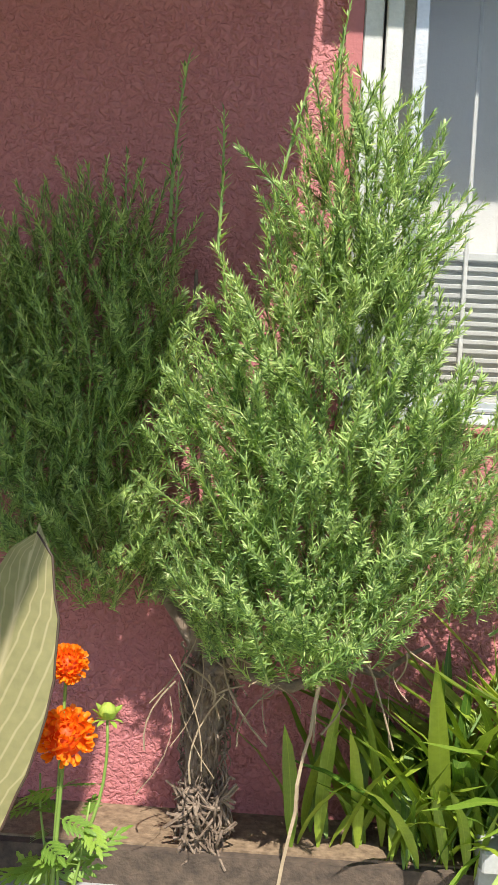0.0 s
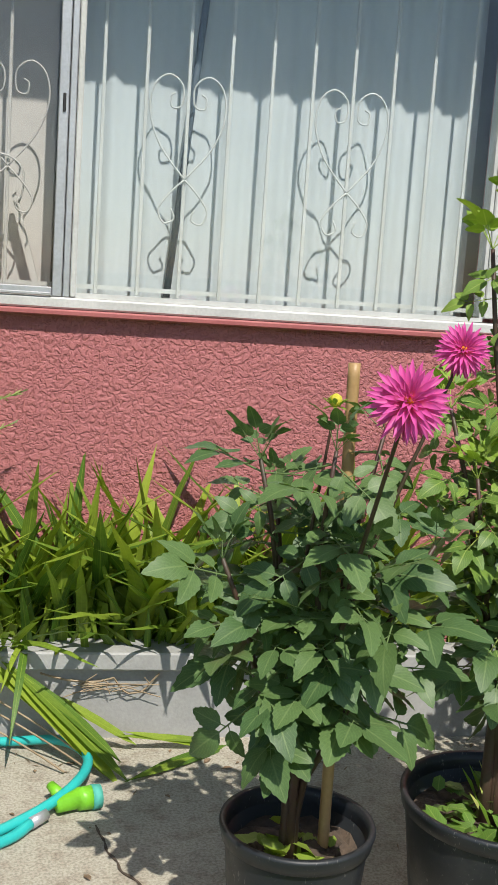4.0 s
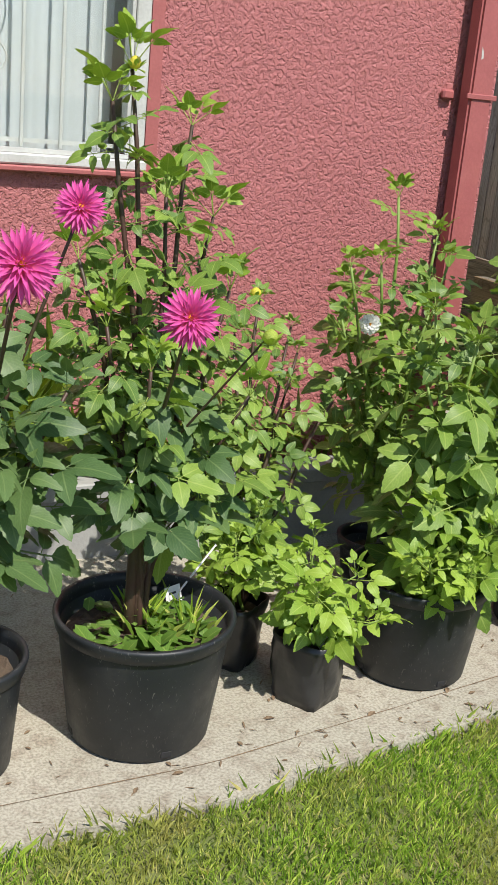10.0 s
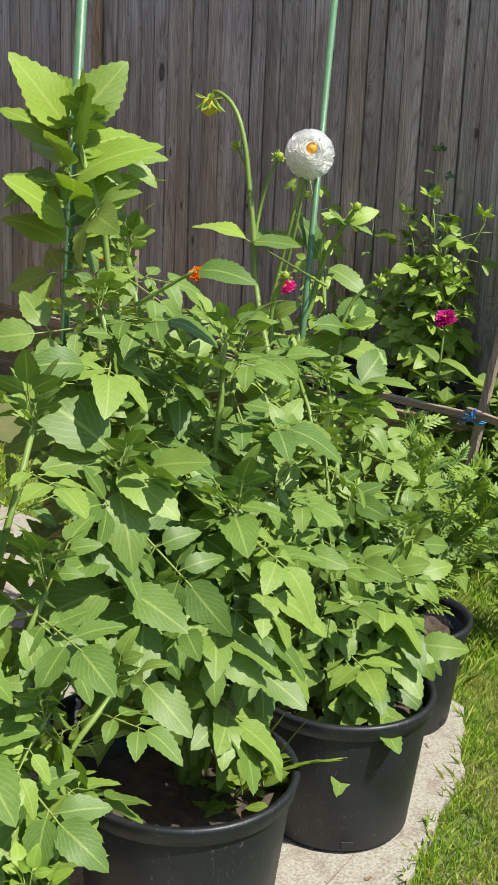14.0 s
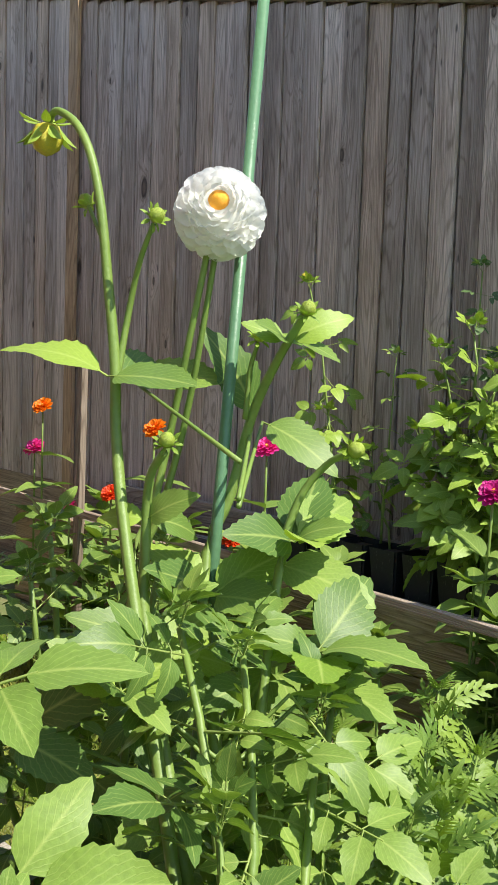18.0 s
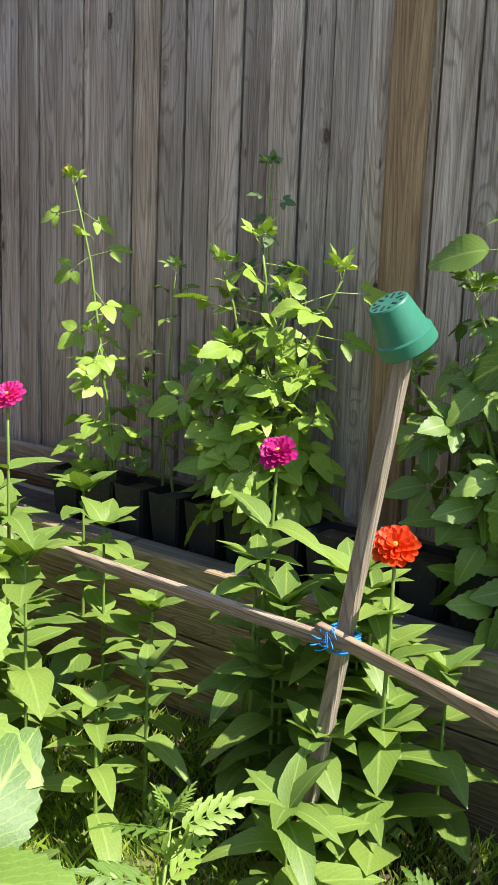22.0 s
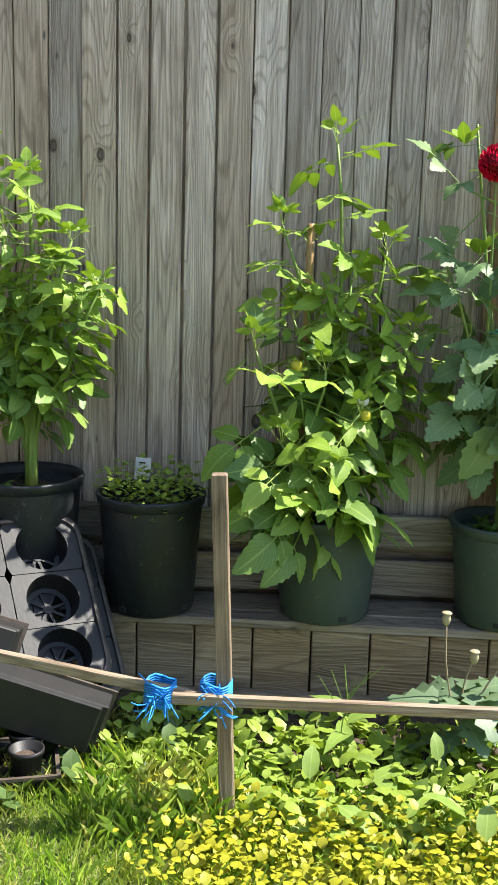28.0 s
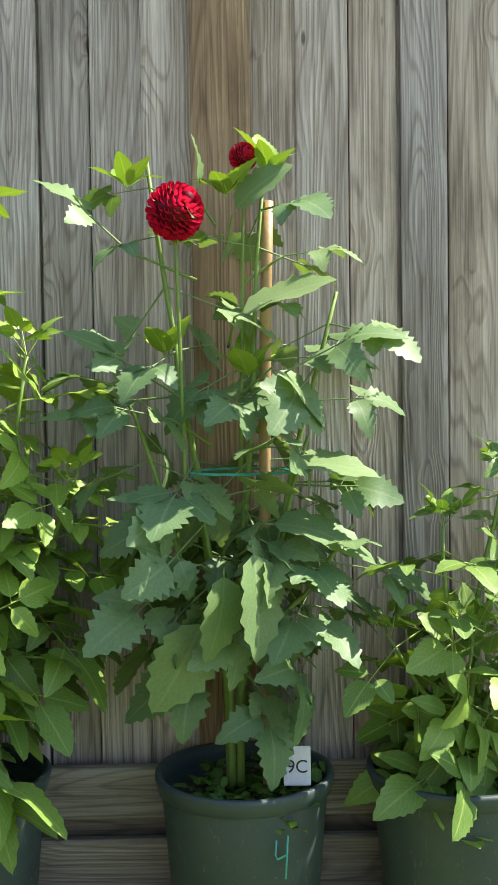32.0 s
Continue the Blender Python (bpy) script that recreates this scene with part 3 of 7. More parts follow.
def plant(name, label, category, base, tips, key, size, nodes=7, start=0.25, stem="stem", r0=0.011, group="", side=2, crown=True, fall=0.5, tipkey=None, fork=0.0, elev=(-25, 30), upkey=None):
    """A plant of several stems from one base; leaves in pairs along each stem, smaller to the top, and a tuft at the tip."""
    root = thing(name, label, category, group, base)
    b = Vector((0, 0, 0))
    for tip in tips:
        t = Vector(tip) - Vector(base)
        pts = bend(b + Vector((rng.uniform(-.03, .03), rng.uniform(-.03, .03), 0)), t, (t.x * -0.12, t.y * -0.12, 0), 8, 0.008, rng)
        if fork:
            side_way = Vector((t.x, t.y, 0)).normalized() * .012
            pts = [p if p.z > fork else Vector((side_way.x + (p.x - side_way.x) * (p.z / fork) ** 3, side_way.y + (p.y - side_way.y) * (p.z / fork) ** 3, p.z)) for p in pts]
        part("stem", mesh("stem", *tube(pts, [r0 * (1 - 0.6 * i / 8) for i in range(9)], 6), smooth=True), M[stem], root)
        a = rng.uniform(0, 180)
        for k in range(nodes):
            f = start + (1 - start) * (k + 0.4 + rng.uniform(-.2, .2)) / nodes
            i = min(int(f * 8), 7)
            p = pts[i].lerp(pts[i + 1], f * 8 - i)
            a += 90 + rng.uniform(-25, 25)
            s = size * (1 - fall * f) * rng.uniform(0.75, 1.2)
            for q in range(side):
                az = radians(a + q * 360 / side + rng.uniform(-22, 22))
                el = radians(rng.uniform(*elev) - 14 + 24 * f)
                d = Vector((-math.sin(az) * math.cos(el), math.cos(az) * math.cos(el), math.sin(el)))
                sky_ = Vector((rng.uniform(-.65, .45), rng.uniform(-1.0, .25), rng.uniform(.35, .95)))
                at = Vector(base) + p
                aim_leaf(root, upkey if upkey and f > .62 else key, at, at + d * s, sky_)
        if crown:
            for q in range(5):
                put_leaf(root, tipkey or key, pts[-1], q * 72 + rng.uniform(-20, 20), rng.uniform(35, 75), size * 0.42 * rng.uniform(0.7, 1.1), rng.uniform(-20, 20))
    return root


def aim_leaf(root, key, a, b, sky=(-.35, -.55, .75)):
    """A leaf from a to b, its face turned towards the light."""
    a, b = Vector(a), Vector(b)
    y = (b - a).normalized()
    x = y.cross(Vector(sky)).normalized()
    z = x.cross(y)
    s = (b - a).length
    ob = new("leaf", rng.choice(LEAF[key]))
    ob.parent = root
    m = Matrix((x, y, z)).transposed().to_4x4()
    ob.matrix_basis = Matrix.Translation(a - root.matrix_basis.translation) @ m @ Matrix.Diagonal((s, s, s, 1))
    return ob


# ---- flowers ----
def petals(rings, cup=0.0):
    """Rings of petals about +z: (count, tilt up in degrees, start radius, length, width, base height)."""
    out = []
    for n, tilt, r0, ln, w, z0 in rings:
        for k in range(n):
            a = 2 * math.pi * (k + rng.uniform(-.2, .2)) / n + n
            v, f, u = leaflet(ln * rng.uniform(0.9, 1.08), w, 4, 0.0, 0.45 + cup, 0.12, 0.55)
            m = pose(0, 0, 0, 0, 0, math.degrees(a)) @ Matrix.Translation((0, r0, z0)) @ pose(0, 0, 0, tilt + rng.uniform(-8, 8), 0, 0)
            out.append(([tuple(m @ Vector(p)) for p in v], f, u))
    return join(out)


def spoon(ln, w):
    """A blunt cupped petal along +y."""
    vs, fs, uv = [], [], []
    rows = ((0, .22), (.4, .42), (.72, .5), (.9, .40), (1.0, .18))
    for i, (t, h) in enumerate(rows):
        for k in (-1, -.5, 0, .5, 1):
            vs.append((k * h * w, t * ln, (.5 * k * k * h * w) + .3 * ln * t * t))
            uv.append((.5 + .5 * k, t))
    for i in range(4):
        for k in range(4):
            a = 5 * i + k
            fs.append((a, a + 1, a + 6, a + 5))
    return vs, fs, uv


def facing(at, d, r=1.0):
    """A pose at a place whose +z runs along d."""
    q = Vector(d).to_track_quat("Z", "Y").to_matrix().to_4x4()
    return Matrix.Translation(at) @ q @ Matrix.Diagonal((r, r, r, 1))


def bloom(parent, kind, at, d, r, label):
    """A flower head as a part of its plant, centre and green back under it."""
    local = Vector(at) - parent.matrix_basis.translation
    if kind == "cactus":
        v = petals([(20, -30, .1, .9, .17, -.1), (22, -5, .1, .95, .17, 0), (22, 20, .08, .92, .16, .05), (18, 42, .06, .85, .15, .1), (12, 62, .04, .62, .13, .14), (8, 80, .02, .42, .1, .16)], 0.5)
        mat, cen = "pinkpetal", ("yellow", 0.12, 0.3)
    elif kind in ("ball", "redball"):
        out = []
        count = 165
        for i in range(count):
            ph = math.degrees(math.asin(.93 - 1.85 * i / count))
            v, f, u = spoon(0.32, 0.33) if kind == "ball" else spoon(0.30, 0.29)
            m = pose(0, 0, 0, 0, 0, i * 137.508 + rng.uniform(-5, 5)) @ pose(0, 0, 0, ph, 0, 0) @ Matrix.Translation((0, 0.66, -.02)) @ pose(0, 0, 0, 4 + rng.uniform(-8, 8), rng.uniform(-12, 12), 0)
            out.append(([tuple(m @ Vector(p)) for p in v], f, u))
        v = join(out)
        mat, cen = ("whitepetal", ("yellow", 0.22, 0.74)) if kind == "ball" else ("redpetal", ("redpetal", 0.2, 0.8))
    elif kind == "marigold":
        out = []
        for i in range(170):
            ph = math.degrees(math.asin(.97 - 1.2 * i / 170))
            v, f, u = spoon(0.30, 0.20)
            m = Matrix.Diagonal((1, 1, .82, 1)) @ pose(0, 0, 0, 0, 0, i * 137.508 + rng.uniform(-14, 14)) @ pose(0, 0, 0, ph, 0, 0) @ Matrix.Translation((0, 0.68 + rng.uniform(-.06, .08), 0)) @ pose(0, 0, 0, rng.uniform(-30, 40), rng.uniform(-55, 55), 0)
            out.append(([tuple(m @ Vector(p)) for p in v], f, u))
        v = join(out)
        mat, cen = "orangepetal", ("orangepetal", 0.72, 0.1)
    else:
        out = []
        for n, tilt, r0, ln, w, z0 in ((15, -4, .1, .9, .44, 0), (14, 8, .1, .78, .42, .05), (11, 22, .08, .6, .36, .10), (8, 40, .06, .42, .28, .14)):
            for k in range(n):
                v, f, u = spoon(ln * rng.uniform(.88, 1.08), w)
                m = pose(0, 0, 0, 0, 0, 360 * (k + rng.uniform(-.25, .25)) / n + 17 * n) @ Matrix.Translation((0, r0, z0)) @ pose(0, 0, 0, tilt - 14 + rng.uniform(-9, 9), rng.uniform(-14, 14), 0)
                out.append(([tuple(m @ Vector(p)) for p in v], f, u))
        v = join(out)
        mat, cen = kind, ("yellow", 0.17, 0.14)
    me = mesh("flower", *v, smooth=True)
    fl = part("flower", me, M[mat], parent, label, facing(local, d, r))
    pr = [(0.001, cen[2] + cen[1] * .6), (cen[1] * .6, cen[2] + cen[1] * .45), (cen[1], cen[2]), (cen[1] * .8, cen[2] - cen[1] * .6), (0.001, cen[2] - cen[1])]
    part("centre", mesh("centre", *lathe(pr, 14), smooth=True), M[cen[0]], fl)
    if kind in ("ball", "redball"):
        hr = .76 if kind == "ball" else .74
        part("heart", mesh("heart", *lathe([(max(.001, hr * math.cos(w)), hr * math.sin(w)) for w in np.linspace(-1.57, 1.57, 13)], 20), smooth=True), M[mat], fl, "packed inner petals")
    else:
        part("calyx", mesh("calyx", *lathe([(0.05, -.35), (.2, -.28), (.26, -.1), (.2, 0.02), (0.01, .05)], 10), smooth=True), M["bud"], fl)
    return fl


def flower_stem(parent, a, at, r=0.006, mat="stem", bow=(0, 0, 0)):
    o = parent.matrix_basis.translation
    part("flower_stem", mesh("stem", *tube(bend(Vector(a) - o, Vector(at) - o, bow, 8), [r * (1 - 0.4 * i / 8) for i in range(9)], 6), smooth=True), M[mat], parent)


def bud(parent, at, r, mat="bud", d=(0, 0, 1)):
    o = parent.matrix_basis.translation
    b = part("bud", mesh("bud", *lathe([(0.01, -1.0), (.7, -.75), (1, -.1), (.75, .6), (.3, .9), (0.01, 1.0)], 12), smooth=True), M[mat], parent, "", facing(Vector(at) - o, d, r))
    v = petals([(7, 52, .62, 1.7, .8, -.8), (6, -10, .4, 1.5, .6, -.9)])
    tagged(part("sepal_ring", mesh("sepals", *v, smooth=True), M["dahlia_lime"], b), kind="stuff")
    return b


# ---- ground ----
bm = bmesh.new()
bmesh.ops.create_grid(bm, x_segments=60, y_segments=60, size=150)
for v in bm.verts:
    v.co.z = -0.035
structure("ground", bm, M["turf"], "mown green lawn with dry straw patches", "lawn")

EDGE = [(-6.0, -2.0), (1.2, -1.86), (1.96, -1.84), (2.8, -1.83), (3.48, -1.735), (4.2, -1.63), (4.76, -1.52), (5.3, -1.32), (5.62, -1.12), (5.7, -0.8), (5.7, 6.0), (-6.0, 6.0)]
bm = bmesh.new()
pts = []
for i, (a, b) in enumerate(zip(EDGE[:10], EDGE[1:10])):
    for k in range(8):
        t = k / 8
        pts.append((a[0] + (b[0] - a[0]) * t, a[1] + (b[1] - a[1]) * t + rng.uniform(-.012, .012)))
pts += [EDGE[9], EDGE[10], EDGE[11]]
f = bm.faces.new([bm.verts.new((x, y, 0)) for x, y in pts])
ex = bmesh.ops.extrude_face_region(bm, geom=[f])
for v in ex["geom"]:
    if isinstance(v, bmesh.types.BMVert):
        v.co.z = -0.12
bmesh.ops.recalc_face_normals(bm, faces=bm.faces[:])
pave = structure("pavement", bm, M["concrete"], "worn sandy concrete path with a long crack", "path")
cr = [(1.80, -1.28), (1.84, -1.34), (1.90, -1.42), (1.90, -1.50), (1.95, -1.58), (1.97, -1.68), (1.98, -1.82)]
cv, cf = [], []
for i, (x, y) in enumerate(cr):
    w = 0.006 + 0.004 * (i % 2)
    cv += [(x - w, y, 0.0022), (x + w, y + .004, 0.0022)]
for i in range(len(cr) - 1):
    cf.append((2 * i, 2 * i + 1, 2 * i + 3, 2 * i + 2))
part("crack", mesh("crack", cv, cf), M["soil"], pave)
jv, jf = [], []
for i in range(60):
    x = 1.2 + 4.0 * i / 59
    y = [b + (d - b) * (x - a) / (c - a) for (a, b), (c, d) in zip(EDGE[:9], EDGE[1:10]) if a <= x <= c][0] + .15
    w = rng.uniform(.0006, .002)
    jv += [(x, y - w, .0022), (x, y + w, .0022)]
for i in range(59):
    jf.append((2 * i, 2 * i + 2, 2 * i + 3, 2 * i + 1))
part("joint", mesh("joint", jv, jf), M["litter"], pave, "worn joint along the kerb strip")

structure("bare_soil", boxm(6.78, 7.40, -5.4, 2.8, -.1, -.028), M["soil"], "bare dark soil along the raised bed", "soil")

# ---- house ----
def boxes(rows, bev=0.0):
    bm = bmesh.new()
    for r in rows:
        b2 = boxm(*r, bev)
        me = bm_mesh(b2)
        bm.from_mesh(me)
        bpy.data.meshes.remove(me)
    return bm


WX0, WX1, WZ0, WZ1 = 0.69, 3.11, 1.40, 2.85
structure("wall_south", boxes([(-6, WX0, 0, .25, -.1, 3.2), (WX1, 4.672, 0, .25, -.1, 3.2), (WX0, WX1, 0, .25, -.1, WZ0), (WX0, WX1, 0, .25, WZ1, 3.2)]), M["stucco"], "dusty pink trowelled stucco house wall in full sun", "wall")
structure("wall_east", boxm(4.422, 4.672, .25, 9, -.1, 3.2), M["stucco"], "dusty pink stucco side wall of the house", "wall")
structure("wall_inner", boxes([(-.2, 4.2, 1.9, 2.0, .3, 3.1), (-.2, -.1, .25, 1.9, .3, 3.1), (4.1, 4.2, .25, 1.9, .3, 3.1), (-.1, 4.1, .25, 1.9, .3, .4)]), M["panel"], "pale inner walls of the room behind the window", "wall")
structure("ceiling", boxm(-.2, 4.2, .25, 2.0, 3.1, 3.18), M["panel"], "pale ceiling of the room", "ceiling")
roof = thing("house_roof", "pink boarded eave over the house wall, with an added unseen shade roof", "roof", kind="structure")
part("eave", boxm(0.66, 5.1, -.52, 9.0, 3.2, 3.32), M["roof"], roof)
# Unseen roof added as a shade caster, outlined to fit the left wall's shadow
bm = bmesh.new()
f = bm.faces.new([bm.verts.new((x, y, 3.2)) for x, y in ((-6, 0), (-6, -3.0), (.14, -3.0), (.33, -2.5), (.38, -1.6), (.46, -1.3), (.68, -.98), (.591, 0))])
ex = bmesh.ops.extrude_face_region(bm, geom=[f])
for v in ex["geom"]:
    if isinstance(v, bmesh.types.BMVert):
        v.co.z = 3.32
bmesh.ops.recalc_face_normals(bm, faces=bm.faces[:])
part("porch_roof", bm, M["roof"], roof, "unseen slanting roof added to shade the left wall and rosemary")
# unseen posts, added to carry that roof
for x in (-1.4, -4.8):
    part("porch_post", boxm(x - .05, x + .05, -2.9, -2.8, -.05, 3.2, .006), M["white"], roof, "unseen white post added under the shade roof")

win = thing("window_1", "white-framed sliding window with iron bars behind the glass", "window", kind="structure")
part("window_frame", boxes([(WX0, .745, -.015, .1, 1.46, WZ1), (.752, .80, -.03, .09, 1.46, WZ1), (1.574, 1.594, -.02, .1, 1.446, WZ1), (3.055, 3.11, -.02, .1, 1.46, WZ1), (WX0, WX1, -.015, .1, WZ1 - .05, WZ1)], .004), M["white"], win, "white painted frame")
part("window_sill", boxm(WX0 - .01, WX1 + .01, -.032, .12, 1.405, 1.4435, .006), M["white"], win, "weathered white sill")
part("window_ledge", boxm(WX0 - .05, WX1 + .05, -.045, .0, 1.381, 1.403, .005), M["pink"], win, "pink painted ledge")
part("trim", boxes([(WX0 - .05, WX0 - .002, -.02, 0, 1.40, WZ1), (WX1 + .002, WX1 + .05, -.02, 0, 1.40, WZ1)]), M["pink"], win)
sash = part("sash", boxes([(.832, .872, -.03, 0, 1.46, WZ1 - .05), (1.514, 1.547, -.03, 0, 1.446, WZ1 - .05), (1.550, 1.572, -.024, .09, 1.446, WZ1 - .05), (.872, 1.513, -.028, 0, 1.446, 1.476), (.872, 1.513, -.036, -.0285, 1.446, 1.458)], .003), M["alu"], win, "dull aluminium sliding sash")
for z in (2.16, 2.053):
    part("screw", mesh("screw", *lathe([(0.001, .006), (.007, .005), (.009, 0), (.009, -.004)], 12)), M["dark"], sash, "", facing((.856, -.031, z), (0, -1, 0)))
part("latch", boxm(1.528, 1.538, -.036, -.029, 2.05, 2.11, .002), M["dark"], sash, "black latch")
pane = part("pane", boxm(.872, 1.513, -.016, -.013, 1.476, WZ1 - .05), M["screen"], sash, "dusty insect screen")
pane.visible_shadow = False
pane = part("pane", boxm(1.595, 3.055, .0, .004, 1.446, WZ1 - .05), M["glass"], win, "clear fixed pane")
pane.visible_shadow = False
part("pane_bead", boxes([(1.596, 3.053, -.012, 0, 1.446, 1.461), (3.04, 3.053, -.012, 0, 1.462, WZ1 - .05)]), M["white"], win)

grille = thing("window_grille", "white wrought-iron window bars with heart scrolls", "window bars")
BARS = [1.03, 1.19, 1.35] + [1.66 + .145 * k for k in range(10)]
for x in BARS:
    part("bar", boxm(x - .006, x + .006, .074, .086, 1.461, WZ1, .002), M["iron"], grille)
part("cross_bar", boxm(.80, 3.06, .086, .096, 2.70, 2.72), M["iron"], grille)
part("cross_bar", boxm(.80, 3.06, .086, .096, 1.475, 1.49), M["iron"], grille)
for x in (1.35, 1.95, 2.53):
    for s in (-1, 1):
        for row in ([(0, -.28), (.09, -.17), (.13, -.06), (.118, .03), (.07, .068), (.022, .035), (.022, -.03), (.055, -.04), (.062, -.005), (.045, .008)], [(0, -.28), (.05, -.33), (.085, -.385), (.065, -.43), (.03, -.415), (.042, -.38)]):
            pp = [(x + s * a, .068, 2.15 + b) for a, b in row]
            fine = []
            for i in range(len(pp) - 1):
                p0, p1, p2, p3 = [Vector(pp[max(0, min(len(pp) - 1, j))]) for j in (i - 1, i, i + 1, i + 2)]
                for k in range(4):
                    t = k / 4
                    fine.append(0.5 * ((2 * p1) + (p2 - p0) * t + (2 * p0 - 5 * p1 + 4 * p2 - p3) * t * t + (3 * p1 - p0 - 3 * p2 + p3) * t ** 3))
            fine.append(Vector(pp[-1]))
            part("scroll", mesh("scroll", *tube(fine, .0034, 6), smooth=True), M["iron"], grille)

cv, cf = [], []
NX = 150
for j, z in enumerate((1.415, 1.9, 2.3, WZ1)):
    for i in range(NX + 1):
        x = 1.59 + (3.04 - 1.59) * i / NX
        cv.append((x, .195 + .009 * math.sin(x * 43 + .4 * j) + .005 * math.sin(x * 91 + 1.3), z))
for j in range(3):
    for i in range(NX):
        a = j * (NX + 1) + i
        cf.append((a, a + 1, a + NX + 2, a + NX + 1))
cur = tagged(part("curtain", mesh("curtain", cv, cf, smooth=True), M["curtain"]), "white net curtain hanging in soft folds behind the window", "curtain")
sol = cur.modifiers.new("thick", "SOLIDIFY")
sol.thickness = 0.004
sol.use_rim = False
tagged(part("curtain_pole", mesh("pole", *tube([(1.915, .15, 1.461), (2.03, .15, 2.84)], .013, 8), smooth=True), M["bluegrey"]), "dark blue-grey pole leaning between the curtain and the glass", "pole")
tagged(part("window_board", boxm(1.275, 1.50, .25, .262, 1.465, 2.8), M["panel"]), "pale board closing the window beside the air conditioner", "board")
tagged(part("window_board", boxm(.80, 1.275, .27, .282, 1.465, 2.8), M["panel"]), "pale board closing the window above the air conditioner", "board")
tagged(part("leaning_board", boxm(-.008, .008, -.02, .02, 0, .34), M["panel"], m=pose(1.46, .18, 1.463, 0, -16, 0)), "thin pale strip leaning beside the air conditioner", "board")

ac = thing("air_conditioner", "beige window air conditioner with a slatted grille", "air conditioner", loc=(0, 0, 0))
part("body", boxm(.83, 1.275, .115, .26, 1.462, 1.90), M["acgrey"], ac)
part("top_trim", boxm(.83, 1.235, .085, .115, 1.885, 1.912, .004), M["white"], ac)
part("side_panel", boxm(1.222, 1.275, .09, .1149, 1.475, 1.882, .004), M["white"], ac, "white side panel")
for k in range(15):
    part("slat", boxm(.84, 1.218, .092, .112, 1.482 + .0268 * k, 1.496 + .0268 * k, .002), M["acgrey"], ac)
part("screw", mesh("screw", *lathe([(0.001, .005), (.006, .004), (.008, 0)], 10)), M["alu"], ac, "", facing((1.222, .089, 1.713), (0, -1, 0)))
cord = thing("power_cord", "white power cord coiled over the window bars", "cord", loc=(1.27, .06, 1.91))
for k in range(3):
    a = [(math.cos(w) * (.035 + .004 * k), -.004 * k, math.sin(w) * .022 + .003 * k) for w in np.linspace(0, 2 * math.pi, 19)]
    part("coil", mesh("coil", *tube(a, .0035, 5, False), smooth=True), M["iron"], cord)
part("lead", mesh("lead", *tube(bend((.03, 0, 0), (.12, .02, -.16), (.05, 0, .04), 10), .0035, 5), smooth=True), M["iron"], cord)

sp = thing("downspout", "pink painted square downspout strapped to the wall corner", "downspout")
part("pipe", boxm(4.475, 4.588, -.105, -.025, .05, 3.2, .01, 2), M["pink"], sp)
for z in (.6, 1.79, 2.9):
    part("strap", boxm(4.455, 4.606, -.113, -.1051, z - .011, z + .011, .003), M["pink"], sp)
    for x in (4.425, 4.622):
        part("strap_ear", boxm(x - .028, x + .028, -.03, -.001, z - .02, z + .02, .008), M["pink"], sp)
part("scuff", mesh("scuff", [(4.503, -.1058, 1.935), (4.513, -.1058, 1.94), (4.510, -.1058, 1.965), (4.500, -.1058, 1.985)], [(0, 1, 2, 3)]), M["white"], sp, "white paint chip")

pl = thing("planter_box", "long grey-painted planter along the house wall", "planter", kind="structure")
part("front", boxm(1.11, 4.65, -.335, -.285, -.02, .25), M["planter"], pl)
part("low_front", boxm(-.6, 1.109, -.335, -.285, -.02, .08), M["planter"], pl)
part("low_cap", boxm(-.6, 1.109, -.36, -.25, .0801, .105, .006), M["planter"], pl, "low dark cap board")
part("litter", boxm(-.6, 1.11, -.25, -.0, .2051, .212), M["litter"], pl, "brown dry needle litter")
part("cap", boxm(1.11, 4.68, -.375, -.23, .2501, .312, .006), M["planter"], pl, "weathered grey cap board")
part("soil", boxm(-.6, 4.66, -.285, 0, .05, .205), M["soil"], pl, "dark soil strewn with dry litter")

# ---- fence ----
fence = thing("fence", "tall weathered cedar board fence", "fence", kind="structure")
FX = 7.73
fb = [boxm(-.011, .011, -.0625, .0625, 0, 2.13, .0025) for _ in range(1)]
board_me = bm_mesh(fb[0], "board")
board_me.materials.append(M["fence"])
brown_me = board_me.copy()
brown_me.materials.clear()
brown_me.materials.append(M["fence_brown"])
y = 6.6
k = 0
while y > -7.5:
    wide = rng.uniform(.86, 1.04)
    tall = 1 + max(0, y - .2) * .205 / 2.13
    part("board", board_me, None, fence, "", pose(FX + .045, y - .0625, .56, 0, 0, 0) @ Matrix.Diagonal((1, 1, tall, 1)))
    bx = FX + .012 + (.007 if k % 2 else 0) + rng.uniform(-.003, .003)
    part("board", board_me, None, fence, "", pose(bx, y, .56 + rng.uniform(-.01, .0), 0, rng.uniform(-.25, .25), rng.uniform(-2.5, 2.5)) @ Matrix.Diagonal((1, wide, tall, 1)))
    y -= .126
    k += 1
for yy, w in ((.075, .13), (-3.735, .145), (3.45, .09)):
    part("post", boxm(FX - .03, FX - .004, yy - w / 2, yy + w / 2, .5, 2.688 if yy < 3 else 3.55, .003), M["fence_brown"], fence, "newer brown cedar post")
part("post_cap", boxm(FX - .09, FX + .09, 3.37, 3.53, 3.551, 3.585, .01), M["fence_brown"], fence)
for y0, y1 in ((-7.5, .195), (.2, 3.40), (3.50, 6.6)):
    bm = boxm(FX - .02, FX + .07, y0, y1, 2.692, 2.722, .006)
    for v in bm.verts:
        v.co.z += max(0, v.co.y - .2) * .205
    part("cap_rail", bm, M["bedtop"], fence)
